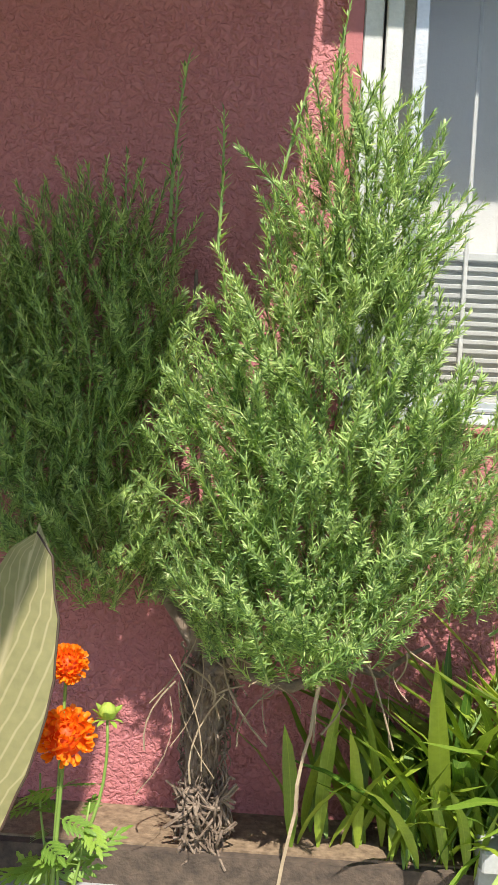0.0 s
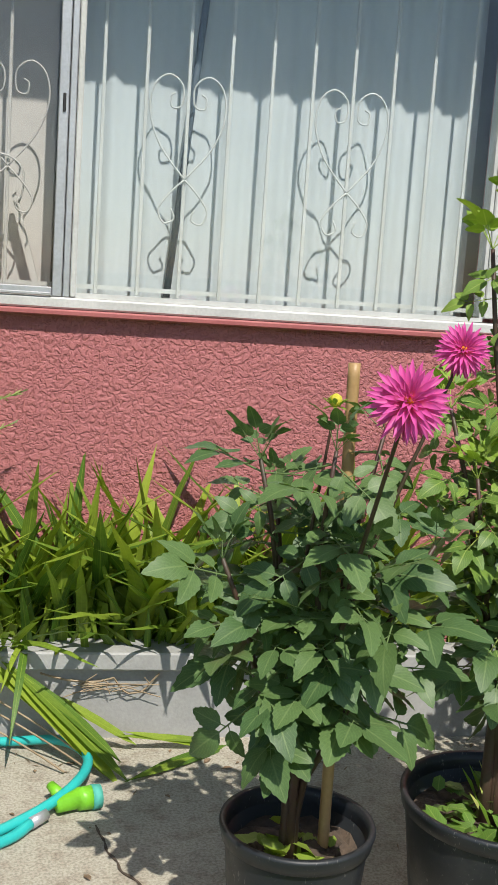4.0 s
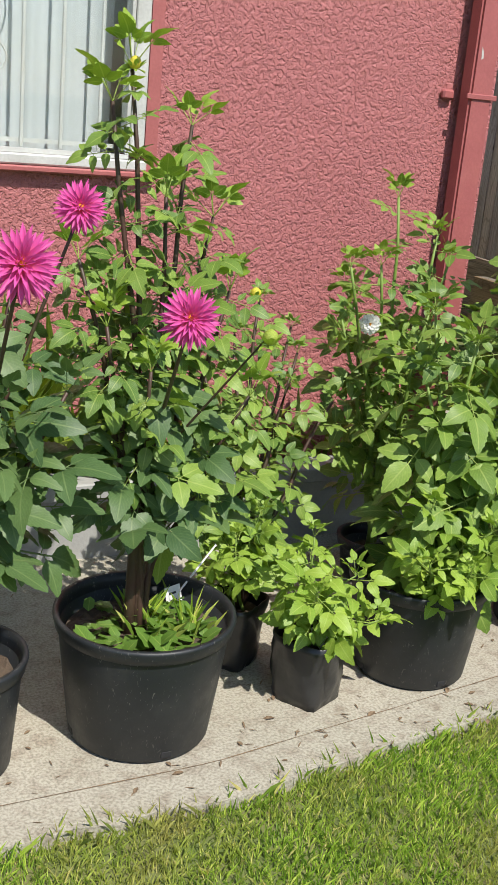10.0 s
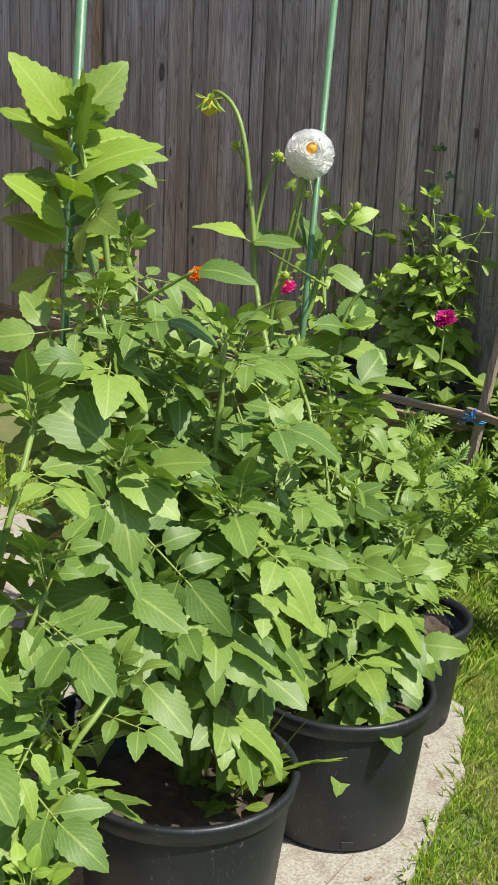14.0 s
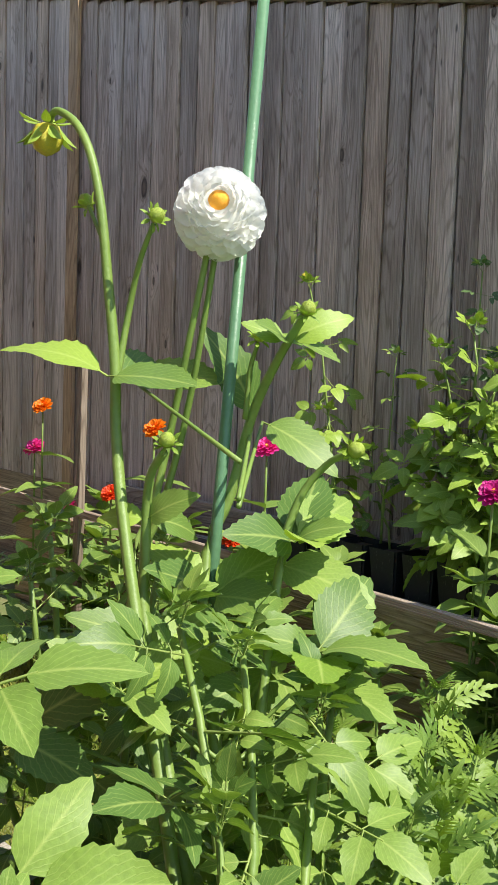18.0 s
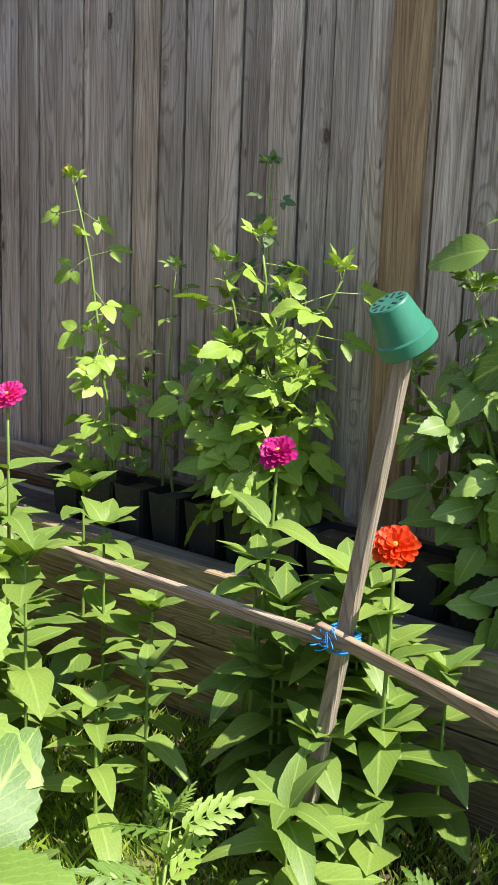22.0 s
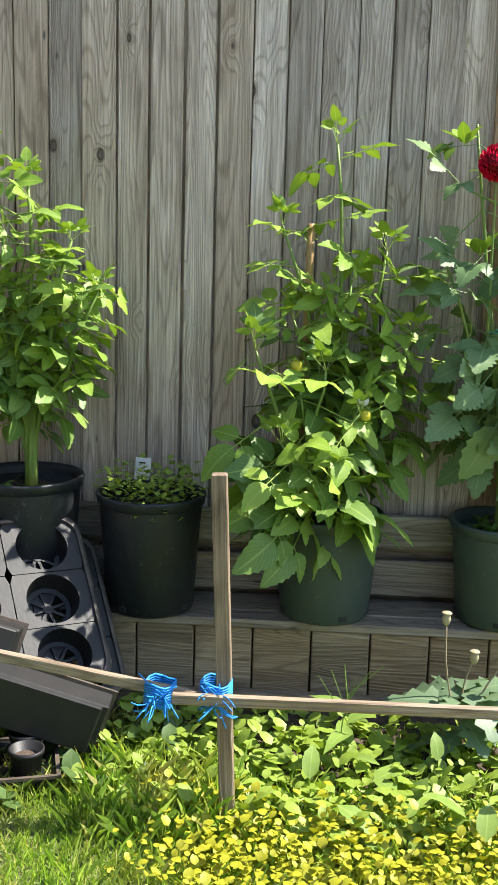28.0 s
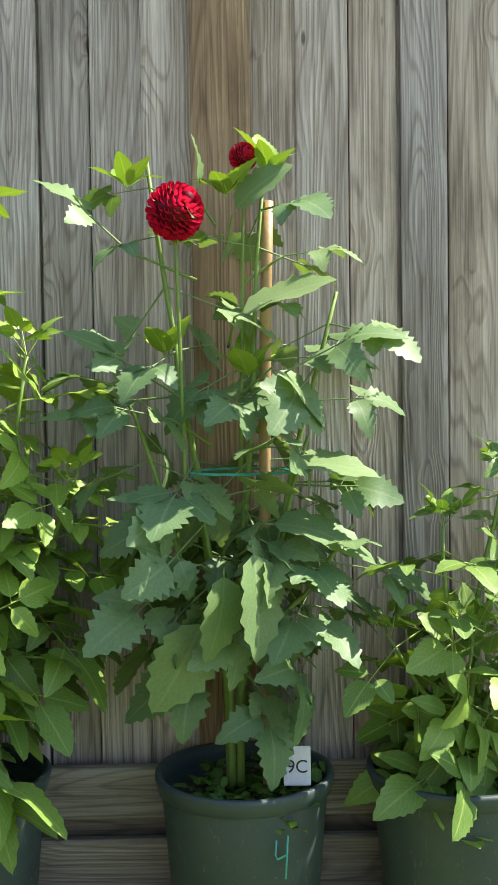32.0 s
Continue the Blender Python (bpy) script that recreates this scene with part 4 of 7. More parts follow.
part("back_rail", boxm(FX + .04, FX + .08, -7.5, 6.6, 1.9, 1.99), M["fence"], fence)
part("footing", boxm(FX + .0, FX + .03, -7.5, 6.6, -.1, .56), M["bedwood"], fence, "dark boards under the fence")
for z0, z1, x0 in ((.50, .63, .028), (.32, .46, .055)):
    yy = 3.0
    while yy > -6:
        part("kick_board", boxm(FX - x0 - .035, FX - x0, yy - 1.795, yy, z0, z1, .005), M["bedtop"], fence)
        yy -= 1.8

# ---- raised beds ----
bed = thing("raised_bed", "raised bed of weathered planks along the fence", "raised bed", kind="structure")
for a, b in ((3.3, 1.35), (1.345, -.15), (-.155, -1.64)):
    for z0, z1 in ((-.03, .235), (.24, .485)):
        part("plank", boxm(7.27 + rng.uniform(0, .006), 7.31, b, a, z0, z1, .004), M["bedwood"], bed)
    part("cap_plank", boxm(7.311, 7.40, b, a, .46, .482, .004), M["bedtop"], bed)
part("soil", boxm(7.401, 7.66, -1.64, 3.3, .1, .452), M["soil"], bed)
yy, k = -1.66, 0
while yy > -4.2:
    w = .215 if k != 3 else .13
    part("board", boxm(7.375 + rng.uniform(0, .008), 7.42, yy - w + .006, yy, -.03 + rng.uniform(-.02, 0), .262 + .0, .004), M["bedwood"], bed)
    yy -= w
    k += 1
for x0, x1 in ((7.368, 7.465), (7.47, 7.56), (7.565, 7.665)):
    part("ledge_plank", boxm(x0, x1, -7.0, -1.66, .264, .296 + rng.uniform(0, .003), .004), M["bedtop"], bed)
part("plank", boxm(7.385, 7.42, -7.0, -4.262, -.0, .26, .004), M["bedwood"], bed)
part("foot_plank", boxm(7.325, 7.37, -7.0, -1.7, -.06, .03, .004), M["bedwood"], bed, "dark foot plank at the ground")

# ---- stakes and rails ----
def stick(name, label, category, pts, w, d, mat, group=""):
    """A sawn stick between two points."""
    a, b = Vector(pts[0]), Vector(pts[1])
    bm = boxm(-w / 2, w / 2, -d / 2, d / 2, 0, (b - a).length, .003)
    ob = part(name, bm, M[mat])
    ob.matrix_basis = Matrix.Translation(a) @ (b - a).to_track_quat("Z", "X").to_matrix().to_4x4()
    return tagged(ob, label, category, group)


A, B, C = Vector((6.74, -.395, .672)), Vector((6.525, -2.805, .392)), Vector((6.62, 2.45, .76))
stick("garden_stake", "grey weathered wooden stake with a green pot on top", "stake", ((6.75, -.285, -.05), (6.75, -.507, 1.36)), .036, .03, "stakewood", "garden stakes")
stick("garden_stake", "grey weathered wooden stake tied with blue twine", "stake", ((6.53, -2.85, -.09), (6.53, -2.80, 1.03)), .044, .036, "stakewood", "garden stakes")
stick("garden_stake", "pale weathered wooden stake among the flowers", "stake", ((6.62, 1.72, -.05), (6.62, 1.70, 1.35)), .04, .03, "stakewood", "garden stakes")
stick("garden_rail", "thin grey wooden rail tied between the stakes", "rail", (C + Vector((-.04, .1, 0)), A + Vector((-.04, -.03, -.01))), .032, .022, "stakewood", "garden rails")
stick("garden_rail", "thin grey wooden rail tied between the stakes", "rail", (A + Vector((-.04, .04, .012)), B + Vector((-.035, -.05, -.02))), .032, .022, "stakewood", "garden rails")
stick("garden_rail", "thin grey wooden rail tied between the stakes", "rail", (B + Vector((-.06, .12, -.0)), (6.5, -5.9, .395)), .032, .022, "stakewood", "garden rails")
for at, n in ((A, 1), (B, 1), (B + Vector((-.01, .16, -.005)), 2)):
    tie = thing("twine_knot", "frayed bright blue twine knotted round stake and rail", "twine", "twine knots", at)
    vs = []
    fine = .55 if n == 1 and at is A else 1.0
    for k in range(9 if fine == 1 else 5):
        a = [(math.cos(w) * .042, math.sin(w) * .045, -.03 + .0075 * k + .006 * math.sin(3 * w)) for w in np.linspace(0, 2 * math.pi, 15)]
        vs.append((a, .004))
    for k in range(int(26 * fine)):
        d = Vector((rng.uniform(-1, .2), rng.uniform(-1, 1), rng.uniform(-.8, .8))).normalized()
        vs.append((bend((-.04, rng.uniform(-.02, .02), 0), Vector((-.05, 0, 0)) + d * rng.uniform(.04, .09) * fine, (0, 0, rng.uniform(-.02, .02)), 4), .0022 * (.5 + .5 * fine)))
    tagged(part("twine", mesh("twine", *tubes(vs, 4), smooth=True), M["blue"], tie), kind="stuff")


# ---- pots ----
def pot(name, label, at, R, h, mat="potblack", group="", soil_z=None, hole=True, taper=0.80):
    """A round nursery pot: tapered wall with a rolled rim, soil inside, holes at the foot."""
    root = thing(name, label, "plant pot", group, at, rng.uniform(0, 360))
    rb = R * taper
    w = .006
    prof = [(0.001, 0), (rb - .012, 0), (rb, .012), (R - .012, h - .045), (R - .012, h - .04)]
    prof += [(R - .012 - w, h - .04), (rb - w, .02), (0.001, .02)]
    part("body", mesh("body", *lathe(prof, 48), smooth=True), M[mat], root)
    part("rim", mesh("rim", *lathe([(R - .011, h - .042), (R - .003, h - .038), (R, h - .02), (R + .004, h - .008), (R + .002, h), (R - .01, h), (R - .016, h - .02), (R - .0175, h - .04)], 48), smooth=True), M[mat], root, "rolled rim")
    sz = soil_z if soil_z is not None else h - .07
    sv, sf = [], []
    rs = R - .02 - (R - rb) * (1 - sz / h)
    rings = 8
    sv.append((0, 0, sz))
    for j in range(1, rings + 1):
        for k in range(24):
            w2 = 2 * math.pi * k / 24
            sv.append((rs * j / rings * math.cos(w2), rs * j / rings * math.sin(w2), sz + rng.uniform(-.008, .008)))
    for k in range(24):
        sf.append((0, 1 + k, 1 + (k + 1) % 24))
    for j in range(rings - 1):
        for k in range(24):
            a, b = 1 + j * 24 + k, 1 + j * 24 + (k + 1) % 24
            sf.append((a, a + 24, b + 24, b))
    part("soil", mesh("soil", sv, sf), M["soil"], root, "dark crumbly soil")
    if hole:
        for q in range(4):
            m = pose(0, 0, 0, 0, 0, 90 * q + 8) @ Matrix.Translation((0, -rb - .0015, .028))
            part("drain_hole", boxm(-.016, .016, -.002, .004, -.01, .01, .002), M["dark"], root, "", m)
    return root


G1 = "pots on the concrete path"
pot("nursery_pot", "medium black plastic nursery pot with dark soil", (2.155, -1.475, 0), .18, .32, group=G1)
pot("nursery_pot", "large black plastic nursery pot full of small weeds", (2.668, -1.447, 0), .245, .36, group=G1)
pot("nursery_pot", "large black plastic nursery pot under a leafy dahlia", (3.62, -1.37, 0), .225, .335, group=G1)
pot("nursery_pot", "large black plastic nursery pot with thick green stems", (4.30, -1.255, 0), .24, .375, group=G1)
pot("nursery_pot", "large black plastic nursery pot with a white dahlia", (4.87, -1.215, 0), .23, .36, group=G1)
pot("nursery_pot", "black plastic nursery pot under feathery marigold leaves", (5.42, -.98, 0), .22, .33, group=G1)
pot("nursery_pot", "black nursery pot in the second row", (3.85, -.74, 0), .13, .17, group=G1)
pot("nursery_pot", "black nursery pot in the second row", (4.55, -.66, 0), .13, .17, group=G1)
pot("nursery_pot", "black nursery pot in the second row", (5.2, -.45, 0), .13, .17, group=G1)
G2 = "pots on the wooden ledge"
LZ = .30
pot("nursery_pot", "black nursery pot with a bushy green dahlia", (7.475, -2.0, LZ), .212, .485, "potblack", G2)
pot("nursery_pot", "black nursery pot overgrown with small weeds", (7.465, -2.47, LZ), .20, .44, "potblack", G2)
pot("nursery_pot", "dark green nursery pot streaked with sun", (7.485, -3.12, LZ), .205, .39, "potgreen", G2)
pot("nursery_pot", "dark green nursery pot marked with a teal figure", (7.50, -3.77, LZ), .202, .38, "potgreen", G2)
pot("nursery_pot", "dark green nursery pot with a young dahlia", (7.50, -4.26, LZ), .205, .38, "potgreen", G2)


def bag_pot(at, w, h, label):
    root = thing("grow_bag", label, "plant pot", "soft black grow bags", at, rng.uniform(0, 90))
    sides = 28
    vs, fs = [], []
    for j in range(9):
        t = j / 8
        for k in range(sides):
            a = 2 * math.pi * k / sides
            sq = 1 / max(abs(math.cos(a)), abs(math.sin(a))) ** 0.55
            r = w * (0.82 + .18 * t) * sq + rng.uniform(-.004, .004) + .004 * math.sin(5 * a + 6 * t)
            vs.append((r * math.cos(a), r * math.sin(a), h * t))
    for j in range(8):
        for k in range(sides):
            k2 = (k + 1) % sides
            fs.append((j * sides + k, j * sides + k2, (j + 1) * sides + k2, (j + 1) * sides + k))
    fs.append(tuple(range(sides))[::-1])
    b = part("bag", mesh("bag", vs, fs, smooth=True), M["bag"], root)
    b.modifiers.new("thick", "SOLIDIFY").thickness = .003
    part("soil", mesh("soil", *lathe([(0.001, h * .8), (w * .9, h * .78)], 20)), M["soil"], root)
    return root


bag_pot((3.07, -1.17, 0), .098, .215, "wrinkled soft black plastic grow bag")
bag_pot((3.205, -1.44, 0), .105, .215, "wrinkled soft black plastic grow bag with a tag")


def square_pot(at, w, h, rz=0):
    root = thing("square_pot", "small square black plastic pot on the bed", "plant pot", "square pots on the bed", at, rz)
    bm = boxm(-w / 2, w / 2, -w / 2, w / 2, 0, h)
    for v in bm.verts:
        if v.co.z < h / 2:
            v.co.x *= .78
            v.co.y *= .78
    top = [f for f in bm.faces if f.normal.z > .9]
    r = bmesh.ops.inset_region(bm, faces=top, thickness=.006)
    for f in top:
        for v in f.verts:
            v.co.z -= .03
    bmesh.ops.bevel(bm, geom=[e for e in bm.edges if abs((e.verts[0].co - e.verts[1].co).normalized().z) > .8], offset=.008, segments=2, affect='EDGES')
    part("body", bm, M["potblack"], root)
    part("soil", boxm(-w / 2 + .008, w / 2 - .008, -w / 2 + .008, w / 2 - .008, h - .04, h - .022), M["soil"], root)
    return root


yy = 1.25
while yy > -1.0:
    square_pot((7.475, yy, .452), .15, .20, rng.uniform(-4, 4))
    yy -= .165
for yy in (-1.42, -1.58):
    square_pot((7.475, yy, .46 if yy > -1.5 else .452), .14, .16)


# ---- rosemary ----
def sprig_mesh(seed, n=64, ln0=.24, wide=.017):
    """A shoot 1 long with narrow leaves set all round it."""
    r = random.Random(seed)
    vs, fs = [], []
    cur = r.uniform(-.12, .12)
    for i in range(n):
        t = (i + r.random()) / n
        a = r.uniform(0, 2 * math.pi)
        ln = (ln0 - ln0 * .38 * t) * r.uniform(.7, 1.15)
        up = r.uniform(.12, .85) + .45 * t
        d = Vector((math.cos(a) * math.cos(up), math.sin(a) * math.cos(up), math.sin(up)))
        s = d.cross(Vector((0, 0, 1))).normalized() * wide
        o = Vector((cur * t * t, 0, t))
        b = len(vs)
        vs += [o - s * .5, o + s * .5, o + d * ln * .6 + s, o + d * ln, o + d * ln * .6 - s]
        fs.append((b, b + 1, b + 2, b + 3, b + 4))
    tv, tf = tube([(cur * t * t, 0, t) for t in (0, .25, .5, .75, 1)], [.014, .012, .01, .008, .004], 4)
    b = len(vs)
    return vs + tv, fs + [tuple(i + b for i in f) for f in tf]


SPRIG = []
for s in range(6):
    v, f = sprig_mesh(s, 92, .20, .0095)
    me = mesh("sprig", v, f)
    me.materials.append(M["rosemary"])
    SPRIG.append(me)

TALL = []
for s in range(3):
    v, f = sprig_mesh(20 + s, 58, .13, .007)
    me = mesh("sprig", v, f)
    me.materials.append(M["rosemary"])
    TALL.append(me)

rose = thing("rosemary_bush", "old rosemary bush with a shaggy leaning trunk", "shrub", loc=(.36, -.2, .205))
tr = bend((0, 0, -.03), (.02, -.03, .55), (-.02, 0, 0), 12)
part("trunk", mesh("trunk", *tube(tr, [.075, .06, .05, .046, .045, .046, .048, .05, .05, .05, .05, .048, .04], 16), smooth=True), M["bark"], rose, "twisted trunk with peeling bark")
strip = []
for k in range(420):
    z = rng.uniform(0, .55)
    a = rng.uniform(0, 2 * math.pi)
    rr = .05
    p = Vector((rr * math.cos(a), rr * math.sin(a) - .03 * z, z))
    q = p + Vector((rng.uniform(-.03, .03), rng.uniform(-.03, .03), rng.uniform(-.14, .1)))
    strip.append((bend(p, q, (math.cos(a) * .02, math.sin(a) * .02, 0), 3), rng.uniform(.0015, .004)))
tagged(part("peeling_bark", mesh("bark_strip", *tubes(strip, 4)), M["bark"], rose), kind="stuff")
knot = []
for k in range(130):
    p = Vector((rng.uniform(-.05, .05), -.05 + rng.uniform(-.02, .02), rng.uniform(.0, .18)))
    knot.append((bend(p, p + Vector((rng.uniform(-.07, .07), rng.uniform(-.03, .01), rng.uniform(-.09, .09))), (0, -.012, 0), 3), rng.uniform(.002, .006)))
tagged(part("root_knot", mesh("root", *tubes(knot, 5)), M["bark"], rose, "pale torn roots"), kind="stuff")
limbs = [(.05, -.1, 1.1), (.22, -.12, 1.3), (.3, -.05, 1.75), (-.25, .05, 1.2), (-.4, .08, 1.2), (.5, -.05, .9), (.6, 0, .6), (.1, -.2, .7), (-.1, .08, 1.6), (.32, -.1, 1.95)]
for l in limbs:
    part("branch", mesh("branch", *tube(bend((.02, -.03, .5), l, (0, 0, -.06), 8, .02, rng), [.028, .024, .02, .017, .014, .012, .01, .008, .005], 7), smooth=True), M["bark"], rose)


def ellipsoid(c, r):
    while True:
        p = Vector((rng.uniform(-1, 1), rng.uniform(-1, 1), rng.uniform(-1, 1)))
        if p.length < 1:
            return Vector(c) + Vector((p.x * r[0], p.y * r[1], p.z * r[2]))


REST = []


def sprig(at, d, size, whole=False):
    """A shoot of its own where it stands out; the rest go into the joined mass."""
    me = rng.choice(SPRIG if size < .25 else TALL)
    m = facing(at, d, size) @ pose(0, 0, 0, 0, 0, rng.uniform(0, 360))
    if not whole:
        REST.append((me, m))
        return
    ob = new("sprig", me)
    ob.parent = rose
    ob.matrix_basis = m


# lit body, upper column, right skirt, shaded back part
MASS = [((.27, -.30, 1.12), (.33, .17, .44), 620), ((.33, -.22, 1.62), (.19, .12, .34), 210), ((.62, -.14, .92), (.28, .12, .25), 170), ((-.38, -.02, 1.22), (.30, .09, .52), 560), ((.22, -.30, .70), (.27, .13, .16), 170), ((-.62, -.02, 1.15), (.24, .08, .38), 260), ((-.30, -.03, .78), (.30, .08, .14), 150)]
for c, r, n in MASS:
    for k in range(n):
        p = ellipsoid(c, r)
        out = (p - Vector(c)).normalized()
        d = Vector((out.x * .35 + rng.uniform(-.42, .42), out.y * .4 - .3 + rng.uniform(-.3, .3), .85 + rng.uniform(-.6, .3)))
        sprig(p, d, rng.uniform(.12, .22), out.y < -.55 and k % 3 == 0)
for p, d, s in (((-.02, -.2, 1.62), (.05, 0, 1), .36), ((.10, -.22, 1.6), (.12, 0, 1), .44), ((.25, -.15, 1.95), (.02, 0, 1), .34), ((.24, -.12, 1.75), (0, 0, 1), .42), ((.37, -.1, 1.75), (.03, 0, 1), .34), ((-.17, 0, 1.72), (-.02, 0, 1), .45), ((-.16, 0, 1.5), (.03, 0, 1), .4), ((-.28, 0, 1.55), (-.1, 0, 1), .35), ((.62, -.1, 1.1), (.5, 0, .8), .3), ((.72, -.1, 1.05), (.6, 0, .7), .34), ((.7, -.05, .8), (.9, 0, .3), .4), ((.75, -.05, .65), (.7, 0, .5), .35), ((.72, 0, .35), (.4, 0, .9), .35), ((.8, 0, .3), (.5, 0, .9), .34)):
    sprig(p, d, s, True)
vs, fs = [], []
for me, m in REST:
    o = len(vs)
    vs += [m @ v.co for v in me.vertices]
    fs += [tuple(i + o for i in q.vertices) for q in me.polygons]
tagged(part("foliage", mesh("foliage", vs, fs), M["rosemary"], rose, "dense mass of narrow needle leaves"), kind="stuff")
dry = []
for k in range(34):
    p = Vector((rng.uniform(-.1, .55), rng.uniform(-.28, -.05), rng.uniform(.48, .66)))
    q = p + Vector((rng.uniform(-.14, .14), rng.uniform(-.06, .04), rng.uniform(-.28, -.02)))
    dry.append((bend(p, q, (rng.uniform(-.04, .04), 0, 0), 5), rng.uniform(.0012, .003)))
dry.append((bend((.3, -.22, .55), (.22, -.25, .0), (.0, 0, 0), 8, .006, rng), .006))
tagged(part("dry_twig_tangle", mesh("twigs", *tubes(dry, 4)), M["twig"], rose, "bare dry twigs"), kind="stuff")

# ---- canna leaf and marigold beside the path ----
can = thing("canna_plant", "broad olive canna leaf edged in maroon", "plant", loc=(.03, -1.1, -.03))
v, f, u = leaflet(.93, .23, 16, 0.0, .35, .02, .64)
part("leaf", mesh("leaf", v, f, u, True), M["canna"], can, "furled broad leaf with ribbed veins", pose(-.155, 0, .33, 0, 12, 0) @ pose(0, 0, 0, 86, 0, 0) @ pose(0, 0, 0, 0, 14, 0))
ev = [(x, y, z) for i, (x, y, z) in enumerate(v) if i % 3 == 2]
part("leaf_edge", mesh("leaf_edge", *tube(ev, .0028, 5), smooth=True), M["stemdark"], can, "maroon leaf edge", pose(-.155, 0, .33, 0, 12, 0) @ pose(0, 0, 0, 86, 0, 0) @ pose(0, 0, 0, 0, 14, 0))
part("stem", mesh("stem", *tube([(-.02, 0, 0), (-.02, 0, .36)], [.016, .011], 8), smooth=True), M["stem"], can)
mari = plant("marigold", "orange pompon marigold with feathery leaves", "flower", (.06, -.8, -.03), [(.09, -.8, .66), (.03, -.78, .6), (.15, -.8, .55)], "feath", .17, 5, .3, r0=.006, crown=False)
for p, r in (((.085, -.8, .86), .05), ((.09, -.81, .70), .07)):
    flower_stem(mari, (.07, -.8, .3), p)
    bloom(mari, "marigold", p, (.1, -.7, .7), r, "ruffled orange flower head")
flower_stem(mari, (.1, -.8, .4), (.18, -.8, .75), .005, bow=(.03, 0, -.02))
bud(mari, (.181, -.8, .76), .021)

# ---- strap-leaved clump in the planter ----
def clump(name, label, c, rx, ry, n, size, key="strap", cat="plant", lean=(0, -.25)):
    root = thing(name, label, cat, "", c)
    for k in range(n):
        p = Vector((rng.uniform(-rx, rx), rng.uniform(-ry, ry), 0))
        az = rng.uniform(0, 360)
        put_leaf(root, key, p, az, rng.uniform(58, 90), size * rng.uniform(.6, 1.15), rng.uniform(-30, 30))
    return root


for i, x in enumerate((.72, .9, 1.1, 1.32, 1.54, 1.76, 1.98, 2.2, 2.45, 2.7)):
    clump("strap_lily", "clump of ribbed strap leaves, sunlit green, in the planter", (x, -.14, .2), .13, .07, 60 if x > .95 else 15, .70 if x > .95 else .48)
for i, x in enumerate((1.0, 1.3, 1.6, 1.9, 2.2)):
    root = clump("strap_lily", "low arching strap leaves spilling over the planter edge", (x, -.24, .2), .13, .04, 30, .42)
spill = thing("strap_lily", "strap leaves arching over the end of the planter", "plant", "", (1.28, -.30, .3))
for k in range(22):
    put_leaf(spill, "strap", Vector((rng.uniform(-.18, .2), rng.uniform(-.02, .03), rng.uniform(-.02, .02))), rng.uniform(130, 230), rng.uniform(-5, 50), rng.uniform(.22, .36), rng.uniform(-25, 25))
for x in (1.17, 1.31):
    clump("strap_lily", "short strap leaves leaning over the planter end", (x, -.30, .2), .07, .02, 14, .3)
for x in (2.95, 3.3, 3.65, 4.0, 4.3):
    clump("strap_lily", "dim clump of narrow leaves in the planter", (x, -.15, .2), .15, .08, 18, .42)

# ---- hose, cut leaves, twigs on the path ----
hose = thing("garden_hose", "turquoise garden hose looped on path and lawn", "hose", loc=(0, 0, 0))


def smooth_path(pp, n=6):
    pp = [Vector(p) for p in pp]
    out = []
    for i in range(len(pp) - 1):
        p0, p1, p2, p3 = [pp[max(0, min(len(pp) - 1, j))] for j in (i - 1, i, i + 1, i + 2)]
        for k in range(n):
            t = k / n
            out.append(0.5 * ((2 * p1) + (p2 - p0) * t + (2 * p0 - 5 * p1 + 4 * p2 - p3) * t * t + (3 * p1 - p0 - 3 * p2 + p3) * t ** 3))
    return out + [pp[-1]]


part("loop", mesh("hose", *tube(smooth_path([(.7, -.3, .016), (1.1, -.36, .016), (1.4, -.40, .018), (1.60, -.46, .05), (1.69, -.60, .055), (1.64, -.78, .05), (1.5, -.93, .03), (1.3, -1.05, .016), (.9, -1.1, .016)]), .0155, 10), smooth=True), M["hose"], hose)
part("loop", mesh("hose", *tube(smooth_path([(.8, -1.35, .014), (1.2, -1.25, .016), (1.5, -1.42, .016), (1.74, -1.66, .016), (1.87, -1.84, .012), (1.87, -2.02, .0), (1.80, -2.2, -.005), (1.6, -2.4, -.01)]), .0155, 10), smooth=True), M["hose"], hose)
part("loop", mesh("hose", *tube(smooth_path([(1.2, -1.15, .014), (1.45, -1.02, .016), (1.53, -.93, .022)]), .0155, 10), smooth=True), M["hose"], hose)
part("ferrule", mesh("ferrule", *tube([(1.53, -.93, .022), (1.57, -.885, .026)], .018, 12), smooth=True), M["alu"], hose, "metal hose ferrule")
noz = part("nozzle", mesh("nozzle", *tube([(1.60, -.85, .03), (1.655, -.82, .035), (1.66, -.818, .035), (1.70, -.81, .036)], [.02, .028, .033, .034], 20), smooth=True), M["lime"], hose, "lime green hose nozzle")
part("nozzle_ring", mesh("ring", *tube([(1.70, -.81, .036), (1.725, -.803, .036)], [.036, .034], 20), smooth=True), M["chalk"], noz, "pale rubber ring")
part("nozzle_face", mesh("face", *tube([(1.7255, -.803, .036), (1.728, -.8025, .036)], [.026, .026], 20)), M["dark"], noz)
part("nozzle_trigger", mesh("trigger", *tube([(1.61, -.80, .035), (1.58, -.76, .05)], [.02, .014], 10), smooth=True), M["lime"], noz)

